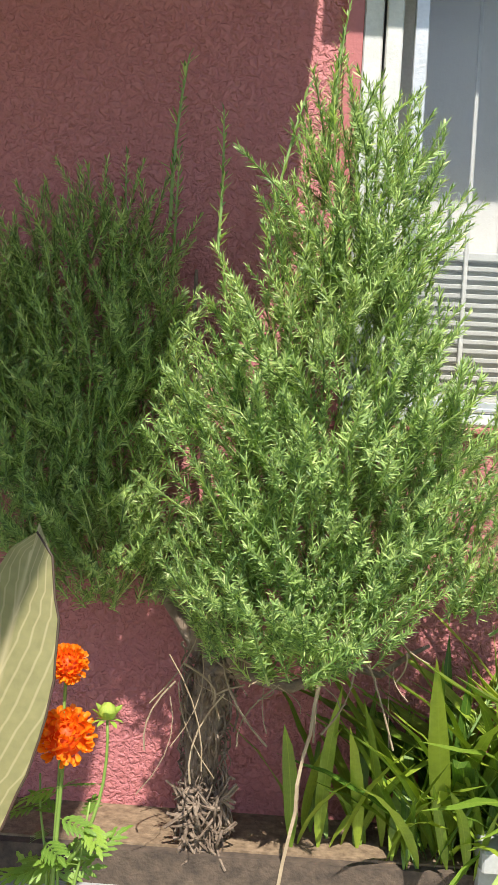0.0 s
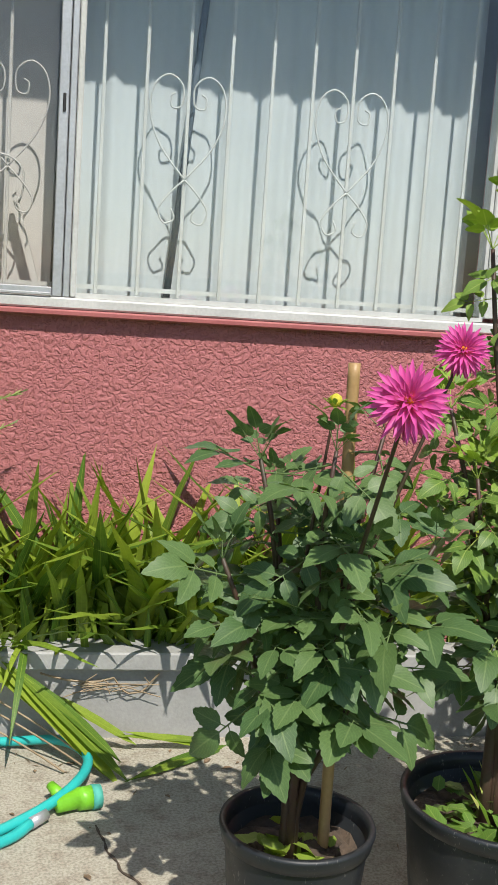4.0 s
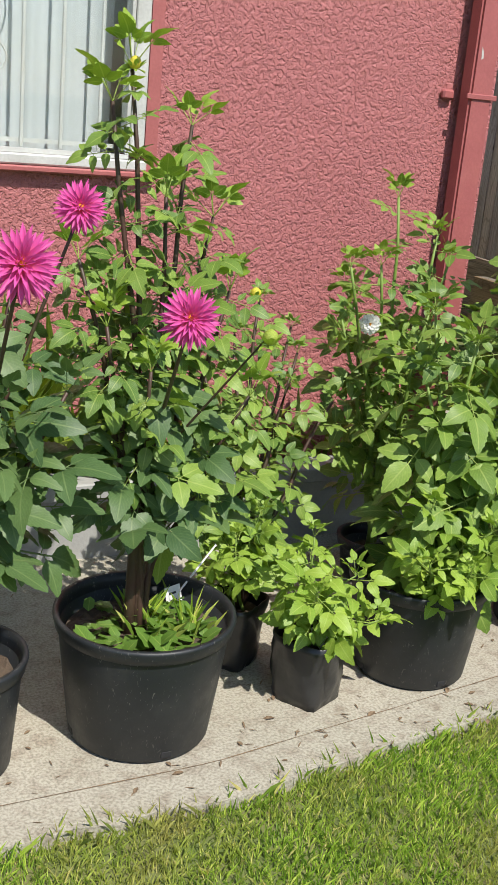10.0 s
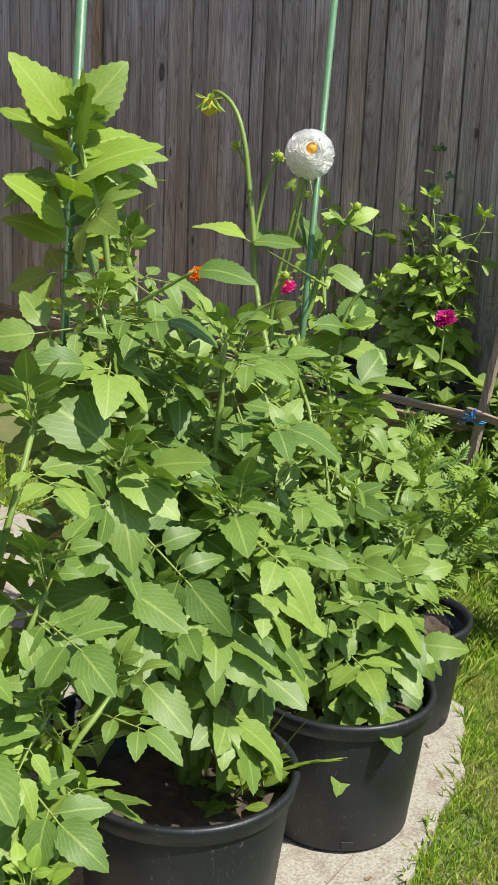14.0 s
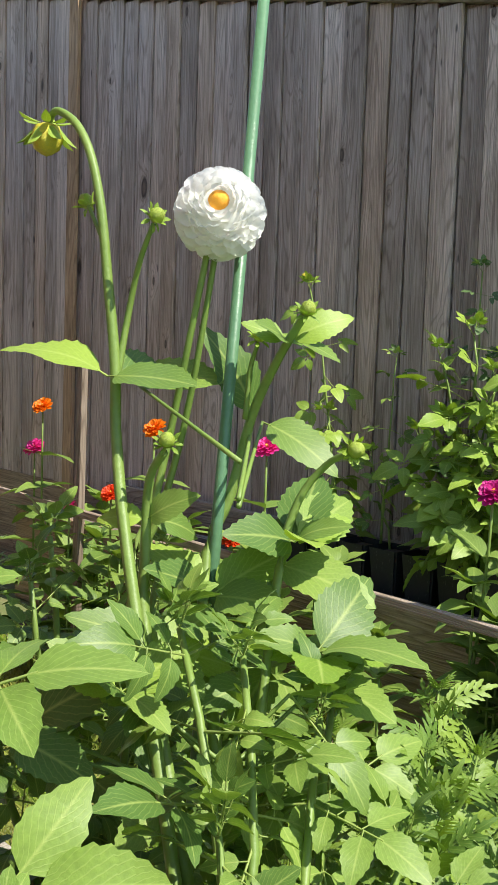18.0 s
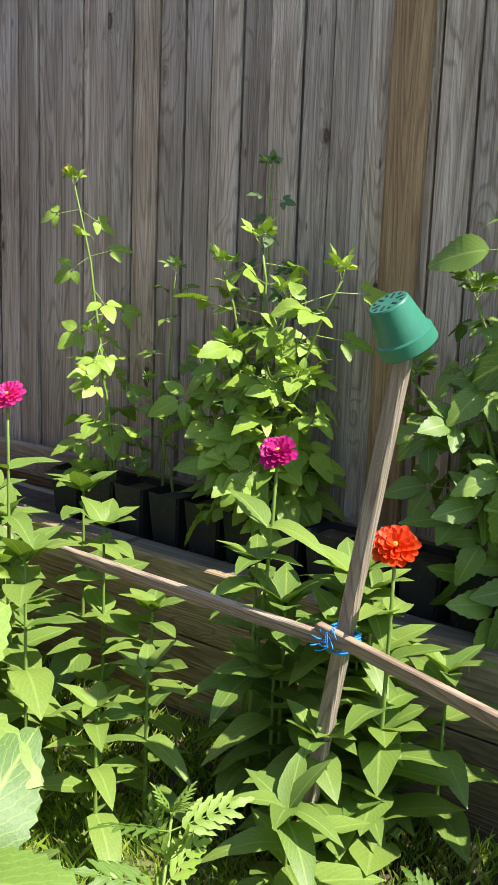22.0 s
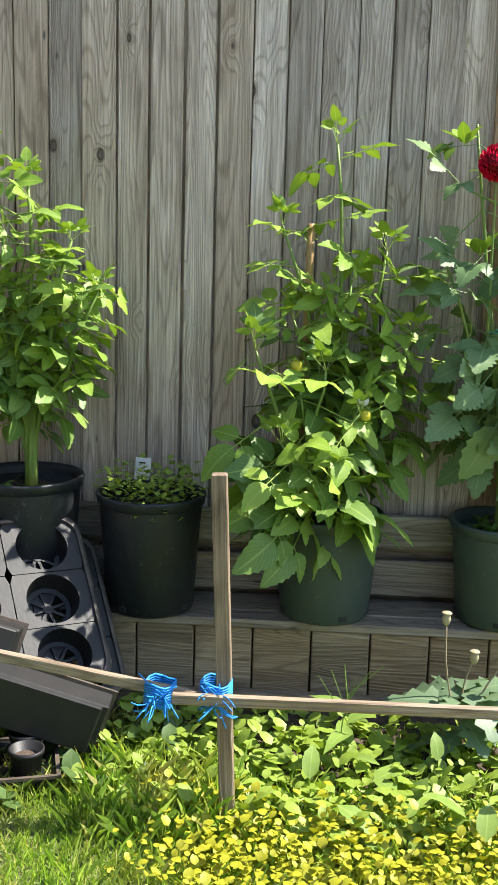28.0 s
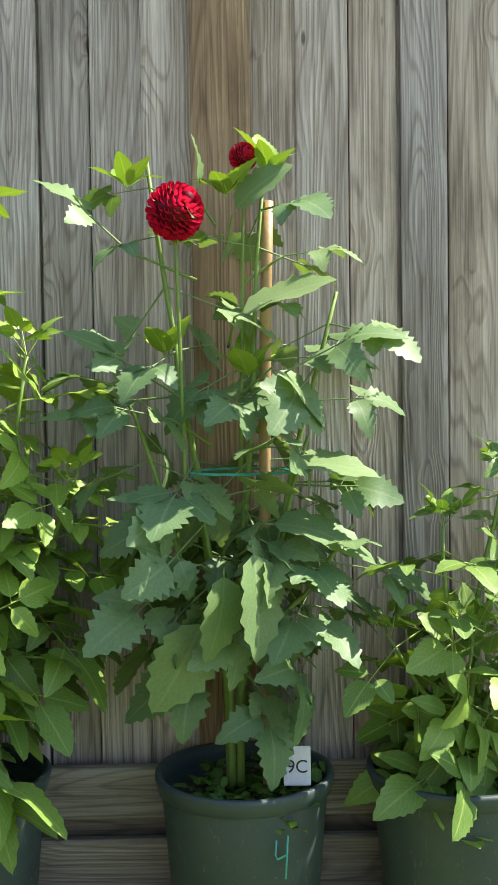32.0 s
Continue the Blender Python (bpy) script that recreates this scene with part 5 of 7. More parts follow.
cut = thing("cut_leaves", "cut strap leaves lying wilted on the path", "leaves", loc=(1.5, -.42, .02))
for a_, b_, w in (((1.36, -.36, .29), (1.78, -.64, .025), 0), ((1.38, -.35, .30), (1.815, -.68, .02), 1), ((1.40, -.36, .29), (1.83, -.665, .03), 2), ((1.37, -.37, .27), (1.72, -.57, .05), 3), ((1.45, -.36, .26), (1.80, -.62, .06), 1), ((1.50, -.37, .20), (1.86, -.46, .05), 0),
                  ((1.80, -.44, .07), (2.10, -.42, .015), 1), ((1.78, -.45, .06), (2.12, -.40, .02), 2), ((1.80, -.68, .015), (2.18, -.39, .015), 3), ((1.82, -.67, .02), (2.05, -.50, .015), 0), ((1.30, -.36, .31), (1.62, -.50, .10), 2)):
    aim_leaf(cut, "blade", a_, b_, (.25, -.45 + .1 * w, .8))
for a_, b_ in (((1.36, -.35, .16), (1.76, -.62, .012)), ((1.34, -.36, .13), (1.70, -.60, .012)), ((1.30, -.38, .1), (1.62, -.60, .01))):
    part("dry_stalk", mesh("stalk", *tube(bend(Vector(a_) - Vector((1.5, -.42, .02)), Vector(b_) - Vector((1.5, -.42, .02)), (0, 0, .01), 5), .0035, 5), smooth=True), M["twig"], cut, "dry pale stalk")
crk = [Vector(p) for p in ((1.712, -.91, .003), (1.722, -.96, .003), (1.735, -1.0, .003), (1.74, -1.05, .003), (1.765, -1.10, .003), (1.775, -1.15, .003), (1.81, -1.19, .003), (1.822, -1.24, .003), (1.80, -1.33, .003))]
part("crack", mesh("crack", *tube(smooth_path(crk, 3), [.0025 + .0015 * (i % 3) for i in range(25)], 4)), M["soil"], pave, "crack in the concrete")
brk = thing("dead_twig", "dry brown twig caught on the planter front", "twig", loc=(1.75, -.345, .2))
tagged(part("twig", mesh("twig", *tubes([(bend((-.22, 0, .03), (.02, -.012, .02), (0, 0, -.02), 6, .004, rng), .0035), (bend((.02, -.012, .02), (.17, -.01, .035), (0, 0, -.06), 8, .006, rng), .003)] + [(bend((rng.uniform(-.1, .14), -.012, .0), (rng.uniform(-.15, .18), -.02, rng.uniform(-.06, .04)), (0, 0, 0), 3), .0018) for _ in range(16)], 4)), M["twig"], brk), kind="stuff")

# ---- dry litter on the path ----
items = []
for k in range(520):
    x = rng.uniform(1.0, 5.4)
    y = rng.choice((rng.uniform(-1.75, -.4), rng.uniform(-.6, -.36), rng.uniform(-1.8, -1.5)))
    a, ln = rng.uniform(0, 3.14), rng.uniform(.008, .04)
    m = Matrix.Translation((x, y, .004)) @ pose(0, 0, 0, 0, 0, math.degrees(a))
    v, f, u = leaflet(ln, ln * rng.choice((.12, .15, .5)), 3, 0, .3, .1, .5)
    items.append(([tuple(m @ Vector(p)) for p in v], f, u))
tagged(part("leaf_litter", mesh("litter", *join(items)), M["litter"]), "dry leaf scraps and straw strewn on the concrete", "litter", kind="stuff")

# ---- potted dahlias by the house ----
G3 = "potted dahlias by the house"
pa = plant("dahlia", "dahlia with dark green leaves and spiky pink flowers", "dahlia", (2.13, -1.50, .24),
           [(2.0, -1.52, 1.18), (2.14, -1.62, 1.22), (2.27, -1.52, 1.25), (1.92, -1.6, .98), (2.2, -1.68, 1.0), (2.38, -1.6, 1.02), (2.06, -1.4, 1.1)],
           "c5_dark", .29, 8, .47, "stemdark", .012, G3, fall=.35, tipkey="c3_dark", elev=(-45, 10), fork=.3)
for p, r in (((2.179, -1.95, 1.366), .075), ((2.365, -1.69, 1.446), .058)):
    flower_stem(pa, (2.18, -1.6, .85), Vector(p) + Vector((0, .02, -.03)), .006, "stemdark")
    bloom(pa, "cactus", p, (-.25, -.85, .35), r, "spiky bright pink flower head")
flower_stem(pa, (2.1, -1.55, .9), (2.135, -1.6, 1.31), .005, "stemdark")
bud(pa, (2.135, -1.6, 1.323), .015, "budy")
tagged(part("bamboo_stake", mesh("stake", *tube(smooth_path([(2.225, -1.46, .2), (2.222, -1.455, .7), (2.213, -1.45, 1.1), (2.208, -1.45, 1.39)]), [.014] * 19, 9), smooth=True), M["bamboo"]), "yellow bamboo stake in the pot", "stake", "bamboo stakes")
pb = plant("dahlia", "tall dahlia with purple stems and pink flowers", "dahlia", (2.655, -1.44, .27),
           [(2.52, -1.40, 1.66), (2.57, -1.38, 1.74), (2.74, -1.36, 1.62), (2.86, -1.4, 1.22), (2.82, -1.35, 1.40), (2.5, -1.5, 1.15), (2.92, -1.45, .95), (2.6, -1.55, 1.05), (2.66, -1.42, 1.45), (2.44, -1.45, 1.3)],
           "c5_dark", .31, 10, .46, "stemdark", .012, G3, fall=.62, tipkey="c3_lime", upkey="c5_mid", elev=(-40, 15), fork=.36)
flower_stem(pb, (2.66, -1.45, .85), (2.565, -1.84, 1.22), .006, "stemdark")
bloom(pb, "cactus", (2.557, -1.865, 1.248), (-.2, -.9, .3), .067, "spiky pink flower head")
flower_stem(pb, (2.68, -1.45, .8), (2.83, -1.7, 1.17), .004, "stemdark")
bud(pb, (2.83, -1.71, 1.17), .02, "bud")
bud(pb, (2.57, -1.4, 1.75), .016, "budy")
for k in range(2):
    part("thick_stem", mesh("stem", *tube(bend((-.03 + .015 * k, .01 * (k % 2), 0), (-.03 + .02 * k, 0, .5), (0, 0, 0), 4), [.017, .015, .014, .013, .012], 8), smooth=True), M["stemdark"], pb, "thick purple stem")


def weeds(name, label, c, r, n, size=.05, key="round", z=0.02):
    root = thing(name, label, "weeds", "", c, kind="stuff")
    items = []
    for k in range(n):
        a, q = rng.uniform(0, 6.283), r * math.sqrt(rng.random())
        m = Matrix.Translation((q * math.cos(a), q * math.sin(a), rng.uniform(.0, z))) @ pose(0, 0, 0, 0, 0, rng.uniform(0, 360)) @ pose(0, 0, 0, rng.uniform(-10, 60), 0, 0) @ Matrix.Diagonal((*[size * rng.uniform(.5, 1.3)] * 3, 1))
        v, f, u = leaflet(1, .8, 4, .12, .15, .2, .5)
        items.append(([tuple(m @ Vector(p)) for p in v], f, u))
    part("leaves", mesh("weed", *join(items), smooth=True), M["cover"], root)
    return root


def grass_tuft(root, c, n, h, spread=.05):
    vs, fs = [], []
    for k in range(n):
        a = rng.uniform(0, 6.283)
        p = Vector(c) + Vector((rng.uniform(-spread, spread), rng.uniform(-spread, spread), 0))
        q = p + Vector((math.cos(a) * h * .5, math.sin(a) * h * .5, h * rng.uniform(.5, 1)))
        mid = p.lerp(q, .5) + Vector((0, 0, h * .15))
        s = Vector((-math.sin(a), math.cos(a), 0)) * .003
        b = len(vs)
        vs += [p - s, p + s, mid + s, q, mid - s]
        fs.append((b, b + 1, b + 2, b + 3, b + 4))
    part("grass", mesh("grass", vs, fs), M["grass"], root)


w2 = weeds("pot_weeds", "pale green weeds and grass growing in the pot", (2.655, -1.47, .275), .17, 120, .06, z=.06)
grass_tuft(w2, (.08, .02, 0), 60, .12, .1)
weeds("pot_weeds", "small weeds in the pot", (2.13, -1.5, .24), .12, 26, .06, z=.04)


def tag_label(at, rz, text, tilt=-20):
    t = thing("plant_label", "white plastic plant label with black handwriting", "label", "plant labels", at, rz)
    part("card", boxm(-.03, .03, -.001, .001, 0, .085, .0008), M["tag"], t, "", pose(0, 0, 0, tilt, 0, 0))
    if isinstance(text, str):
        cu = bpy.data.curves.new("writing", 'FONT')
        cu.body, cu.size, cu.extrude = text, .04, .0004
        cu.align_x = 'CENTER'
        cu.materials.append(M["ink"])
        tmp = bpy.data.objects.new("writing", cu)
        me = bpy.data.meshes.new_from_object(tmp)
        bpy.data.objects.remove(tmp)
        part("writing", me, M["ink"], t, "black writing", pose(0, 0, 0, tilt, 0, 0) @ pose(0, -.002, .028, 90, 0, 0))
    else:
        for i in range(text):
            w = rng.uniform(.012, .022)
            part("writing", boxm(-w, w * .6, -.0022, -.0012, .062 - .02 * i, .068 - .02 * i), M["ink"], t, "unreadable black writing", pose(0, 0, 0, tilt, 0, 0))
    return t


tag_label((2.80, -1.36, .28), 22, 3)
tag_label((3.235, -1.49, .165), 28, 2, -35)
tag_label((7.40, -3.885, .675), -92, "9C", -8)
tagged(part("cane", mesh("cane", *tube([(2.76, -1.36, .3), (2.97, -1.22, .42)], .003, 5)), M["tag"]), "thin pale cane lying across the pots", "cane")
put_leaf(pb, "one_lime", Vector((2.77, -1.3, .5)) - Vector((2.655, -1.44, .27)), 150, -30, .13, 0)

# front small plants in bags
for at, tips, s in (((3.07, -1.17, .17), [(3.02, -1.25, .45), (3.12, -1.2, .5), (3.05, -1.1, .52), (2.98, -1.2, .38)], .17), ((3.205, -1.44, .17), [(3.14, -1.55, .4), (3.28, -1.52, .42), (3.2, -1.4, .5), (3.34, -1.58, .3), (3.1, -1.42, .42)], .18)):
    plant("dahlia_seedling", "young lime-green dahlia with toothed leaves", "dahlia", at, tips, "c5_lime", s, 5, .3, "stem", .006, G3, fall=.3, tipkey="c3_lime", elev=(-30, 30))
pc = plant("dahlia", "dahlia with ruddy stems and lacy mid-green leaves", "dahlia", (3.09, -1.15, .17),
           [(3.1, -.95, 1.0), (3.2, -.9, 1.1), (3.3, -1.0, .95), (3.05, -.85, .85), (3.35, -.85, 1.0), (2.98, -1.0, .9), (3.42, -1.05, .8)],
           "c5_mid", .17, 9, .25, "stemdark", .011, G3, fall=.3, tipkey="c3_mid")
bud(pc, (3.16, -.95, 1.13), .018, "budy")
plant("dahlia", "lime-tipped dahlia low over its pot", "dahlia", (3.6, -1.46, .26),
      [(3.46, -1.62, .48), (3.58, -1.66, .46), (3.68, -1.6, .55), (3.53, -1.5, .6)], "c5_lime", .2, 5, .25, "stem", .008, G3, fall=.3, tipkey="c3_lime")
plant("dahlia", "big leafy dahlia crowding over its pot", "dahlia", (3.66, -1.36, .26),
           [(3.58, -1.3, .95), (3.72, -1.35, 1.05), (3.84, -1.42, .92), (3.66, -1.2, 1.12), (3.9, -1.3, 1.15), (3.78, -1.5, .75), (3.95, -1.45, .72)],
           "c5_mid", .33, 8, .2, "stem", .012, G3, fall=.35, elev=(-50, 12))
pe = plant("dahlia", "tall pale green dahlia with large leaves", "dahlia", (4.36, -1.23, .28),
           [(4.19, -1.03, 1.62), (4.15, -1.15, 1.32), (4.38, -1.25, 1.25), (4.08, -1.3, 1.05), (4.5, -1.33, 1.0), (4.3, -1.38, .95), (4.15, -1.36, .8), (4.52, -1.15, 1.2), (4.3, -1.05, 1.4)],
           "c5_mid", .33, 9, .44, "stem", .014, G3, fall=.38, elev=(-45, 14))
for q in range(20):
    w, h = radians(q * 137.5), 1.41 + .013 * q
    p = Vector((4.18, -1.02, h))
    d = Vector((math.cos(w), math.sin(w), rng.uniform(.1, .7) + .04 * q)).normalized()
    aim_leaf(pe, "one_lime" if q % 3 else "one_mid", p, p + d * rng.uniform(.12, .19), (rng.uniform(-.6, .2), rng.uniform(-.9, -.2), .6))
weeds("pot_weeds", "grass and small weeds in the pot", (4.40, -1.32, .28), .1, 40, .06, z=.08)
for k in range(6):
    put_leaf(pe, "strap", Vector((.06 + rng.uniform(-.06, .06), -.1, 0)), rng.uniform(120, 260), rng.uniform(55, 80), .22, 0)
for x0, y0, z0, x1, y1, z1 in (
    (4.07, -1.29, 1.07, 3.94, -1.27, 1.08), (4.07, -1.30, 1.06, 4.10, -1.44, 1.01), (4.07, -1.31, 1.03, 4.03, -1.41, 0.92), (4.06, -1.34, 0.85, 4.09, -1.48, 0.81),
    (4.05, -1.34, 0.85, 3.89, -1.29, 0.83), (4.05, -1.36, 0.79, 4.00, -1.42, 0.68), (4.02, -1.28, 0.95, 4.04, -1.41, 0.90), (4.21, -1.34, 1.40, 4.23, -1.45, 1.42),
    (4.06, -1.40, 0.69, 4.07, -1.52, 0.64), (4.07, -1.30, 1.08, 3.95, -1.22, 1.23), (4.06, -1.24, 1.23, 3.94, -1.22, 1.26), (4.11, -1.34, 1.06, 4.14, -1.46, 1.10)):
    flower_stem(pe, (4.18, -1.22, z0 - .07), (x0, y0, z0), .004)
    aim_leaf(pe, "one_mid", (x0, y0, z0), (x1, y1, z1))
pf = plant("dahlia", "dahlia with a round white flower on a tall stem", "dahlia", (4.87, -1.24, .28),
           [(5.1, -.92, 1.05), (5.22, -.95, .95), (4.95, -1.05, .9), (5.25, -1.08, .8), (5.05, -.85, 1.08), (4.82, -1.15, .75), (5.1, -1.2, .7), (5.3, -.9, .95)],
           "c5_mid", .27, 9, .16, "stem", .012, G3, fall=.4, elev=(-45, 15))
WH = Vector((5.22, -.71, 1.642))


def run_stem(parent, pts, r, label=""):
    """A stem through points, thinner to its first point."""
    o = parent.matrix_basis.translation
    path = smooth_path([Vector(p) - o for p in pts], 4)
    n = len(path)
    part("flower_stem", mesh("stem", *tube(path, [r * (.65 + .5 * i / n) for i in range(n)], 7), smooth=True), M["stem"], parent, label)


run_stem(pf, [(5.21, -.70, 1.60), (5.2, -.673, 1.46), (5.2, -.64, 1.34), (5.18, -.625, 1.21), (5.12, -.65, 1.06), (5.0, -.95, .7), (4.9, -1.18, .32)], .0075)
run_stem(pf, [(5.225, -.70, 1.60), (5.22, -.672, 1.443), (5.22, -.64, 1.32), (5.2, -.62, 1.2), (5.14, -.63, 1.04), (5.02, -.93, .7), (4.92, -1.2, .32)], .007)
bloom(pf, "ball", WH, (-.66, -.70, .28), .070, "round white flower head with a yellow eye")
run_stem(pf, [(5.1, -.433, 1.785), (5.1, -.445, 1.80), (5.1, -.468, 1.80), (5.1, -.513, 1.775), (5.1, -.552, 1.725), (5.1, -.58, 1.648), (5.1, -.601, 1.54), (5.1, -.623, 1.424), (5.09, -.645, 1.308), (5.06, -.72, 1.15), (4.98, -.95, .75), (4.88, -1.2, .32)], .0085, "hooked flower stem")
bud(pf, (5.1, -.430, 1.763), .027, "budy", (.0, .05, -1))
run_stem(pf, [(5.28, -.836, 1.502), (5.28, -.781, 1.431), (5.28, -.729, 1.343), (5.26, -.71, 1.225), (5.2, -.72, 1.08), (5.05, -.98, .7), (4.93, -1.18, .32)], .0095, "thick leafy stem")
run_stem(pf, [(5.1, -.746, 1.30), (5.1, -.713, 1.258), (5.1, -.708, 1.166), (5.08, -.74, 1.039), (5.0, -.95, .75)], .009)
run_stem(pf, [(5.3, -.909, 1.305), (5.3, -.867, 1.283), (5.28, -.835, 1.229), (5.25, -.83, 1.13), (5.15, -.9, .9)], .007)
run_stem(pf, [(5.27, -.749, 1.455), (5.27, -.733, 1.416), (5.27, -.726, 1.34)], .0045)
run_stem(pf, [(5.12, -.682, 1.62), (5.12, -.65, 1.565), (5.12, -.624, 1.483), (5.1, -.625, 1.38)], .0055)
run_stem(pf, [(5.1, -.545, 1.655), (5.1, -.587, 1.60)], .004)
for p, r, m, d in (((5.12, -.69, 1.632), .012, "bud", (.1, -.6, .3)), ((5.27, -.752, 1.468), .011, "bud", (-.2, -.4, .6)), ((5.30, -.925, 1.312), .013, "bud", (-.3, -.9, -.1)), ((5.1, -.54, 1.66), .012, "bud", (-.3, .3, .5)), ((5.1, -.75, 1.318), .012, "bud", (-.4, -.3, .7)), ((5.28, -.84, 1.508), .012, "bud", (-.2, -.4, .8))):
    bud(pf, p, r, m, d)
# leaf tufts along the thick stems
for p, n, sz in (((5.28, -.80, 1.46), 6, .10), ((5.27, -.84, 1.17), 9, .13), ((5.09, -.62, 1.40), 3, .17), ((5.1, -.71, 1.2), 4, .10), ((5.08, -.76, 1.02), 7, .12), ((5.2, -.74, 1.08), 7, .13), ((5.26, -.9, 1.02), 8, .14), ((4.98, -.82, 1.0), 6, .13)):
    for q in range(n):
        w = q * 137.5 + rng.uniform(-20, 20)
        d = Vector((math.cos(radians(w)), math.sin(radians(w)), rng.uniform(-.2, .9))).normalized()
        aim_leaf(pf, "one_lime" if q % 2 else "one_mid", p, Vector(p) + d * sz * rng.uniform(.7, 1.2), (rng.uniform(-.6, .1), rng.uniform(-.9, -.2), .7))
for x0, y0, z0, x1, y1, z1, k in (
    (5.08, -0.75, 0.95, 4.95, -0.73, 1.06, "one"), (5.04, -0.78, 0.97, 5.00, -0.86, 0.91, "one"), (5.18, -0.85, 0.98, 5.08, -0.86, 0.98, "one"),
    (5.17, -0.94, 0.99, 5.18, -1.08, 0.88, "c3"), (5.31, -0.76, 1.12, 5.36, -0.92, 1.10, "one"), (5.34, -0.67, 1.34, 5.26, -0.68, 1.48, "one"),
    (5.35, -0.68, 1.33, 5.38, -0.82, 1.29, "one"), (5.20, -0.53, 1.39, 5.25, -0.68, 1.42, "one"), (5.06, -0.81, 0.85, 5.08, -0.96, 0.73, "c3"),
    (4.95, -0.64, 0.91, 5.00, -0.77, 1.02, "one"), (4.91, -0.67, 0.91, 4.94, -0.81, 0.90, "one"), (5.24, -0.83, 0.99, 5.14, -0.86, 0.93, "one"),
    (5.30, -0.88, 0.97, 5.31, -1.01, 0.95, "one"), (5.30, -0.97, 0.87, 5.27, -1.06, 0.79, "one"), (5.07, -0.83, 0.84, 4.96, -0.84, 0.80, "one"), (5.18, -0.93, 0.81, 5.07, -0.95, 0.77, "c3")):
    flower_stem(pf, (5.12, -.88, z0 - .09), (x0, y0, z0), .004)
    aim_leaf(pf, k + "_mid", (x0, y0, z0), (x1, y1, z1))
for a, b, lab in (((4.256, -.80, .05), (4.18, -1.07, 2.06), "green plastic-coated stake with a pale cap"), ((5.13, -.745, .25), (5.345, -.665, 2.10), "green plastic-coated stake behind the white flower")):
    st = thing("plant_stake", lab, "stake", "green stakes", a)
    o = Vector(a)
    part("rod", mesh("rod", *tube([Vector((0, 0, 0)), Vector(b) - o], .0095, 8), smooth=True), M["stakegreen"], st)
    e = Vector(b) - o
    part("cap", mesh("cap", *tube([e * .985, e * .99, e * 1.0], [.0095, .012, .003], 8), smooth=True), M["tag"], st, "pale end cap")
tagged(part("stem_clip", boxm(-.02, .02, -.012, .012, -.008, .008, .003), M["chalk"], m=pose(4.831, -.958, .29, 0, 0, 30)), "teal plastic clip holding thick stems", "clip")
# second row against the house
pg = plant("dahlia", "sunlit dahlia with yellow-green tips by the wall", "dahlia", (3.85, -.74, .10),
           [(3.8, -.7, 1.42), (3.7, -.8, 1.2), (3.95, -.75, 1.3), (4.05, -.7, 1.2), (3.6, -.75, 1.0), (3.85, -.9, 1.05), (3.68, -.62, 1.1), (3.55, -.85, 1.2)],
           "c5_mid", .25, 8, .25, "stem", .012, G3, fall=.38, tipkey="c3_lime")
bloom(pg, "whitepetal", (3.62, -.9, 1.02), (-.4, -.9, .1), .035, "fading pale pink flower")
plant("dahlia", "leafy dahlia in the second row", "dahlia", (4.55, -.66, .10),
      [(4.5, -.7, 1.25), (4.65, -.6, 1.3), (4.4, -.75, 1.1), (4.7, -.75, 1.1), (4.55, -.5, 1.2), (4.8, -.6, 1.0)], "c5_mid", .24, 8, .25, "stem", .012, G3, fall=.38)
plant("dahlia", "leafy dahlia in the second row", "dahlia", (5.2, -.45, .10),
      [(5.1, -.4, 1.05), (5.3, -.5, 1.1), (5.2, -.3, 1.1), (5.4, -.35, .95), (5.0, -.3, 1.0), (5.35, -.65, .9)], "c5_mid", .24, 8, .25, "stem", .012, G3, fall=.38)
ph = plant("marigold", "feathery green marigold bush in a pot", "marigold", (5.42, -.98, .27),
           [(5.42 + .34 * math.cos(a), -.98 + .30 * math.sin(a), .70 + .16 * math.sin(3 * a)) for a in np.linspace(0, 5.8, 10)] + [(5.42, -.98, .86), (5.5, -1.1, .82), (5.6, -.95, .8), (5.3, -1.1, .84), (5.35, -.85, .86), (5.55, -1.2, .7)], "feath", .095, 13, .3, "stem", .005, G3, fall=.2, tipkey="feath", elev=(10, 60))

# ---- lawn ----
def blades(n, x0, x1, y0, y1, keep, h0, h1, zbase=-.035):
    r = np.random.RandomState(5)
    x, y = r.uniform(x0, x1, n), r.uniform(y0, y1, n)
    ok = np.array([keep(a, b) for a, b in zip(x, y)])
    x, y = x[ok], y[ok]
    n = len(x)
    h, a = r.uniform(h0, h1, n), r.uniform(0, 6.283, n)
    lean = r.uniform(.2, 1.0, n) * h
    w = r.uniform(.001, .0022, n)
    cx, cy = np.cos(a), np.sin(a)
    z = np.full(n, zbase)
    V = np.stack([np.stack([x - cy * w, y + cx * w, z], 1), np.stack([x + cy * w, y - cx * w, z], 1),
                  np.stack([x + cx * lean * .45 + cy * w * .8, y + cy * lean * .45 - cx * w * .8, z + h * .65], 1),
                  np.stack([x + cx * lean, y + cy * lean, z + h], 1),
                  np.stack([x + cx * lean * .45 - cy * w * .8, y + cy * lean * .45 + cx * w * .8, z + h * .65], 1)], 1)
    F = np.arange(n * 5).reshape(n, 5)
    return V.reshape(-1, 3).tolist(), F.tolist()


def edge_y(x):
    for (a, b), (c, d) in zip(EDGE[:9], EDGE[1:10]):
        if a <= x <= c:
            return b + (d - b) * (x - a) / (c - a)
    return 9.0 if x > 5.7 else -1.9


def on_lawn(x, y):
    return (y < edge_y(x) + .015) if x < 5.7 else True


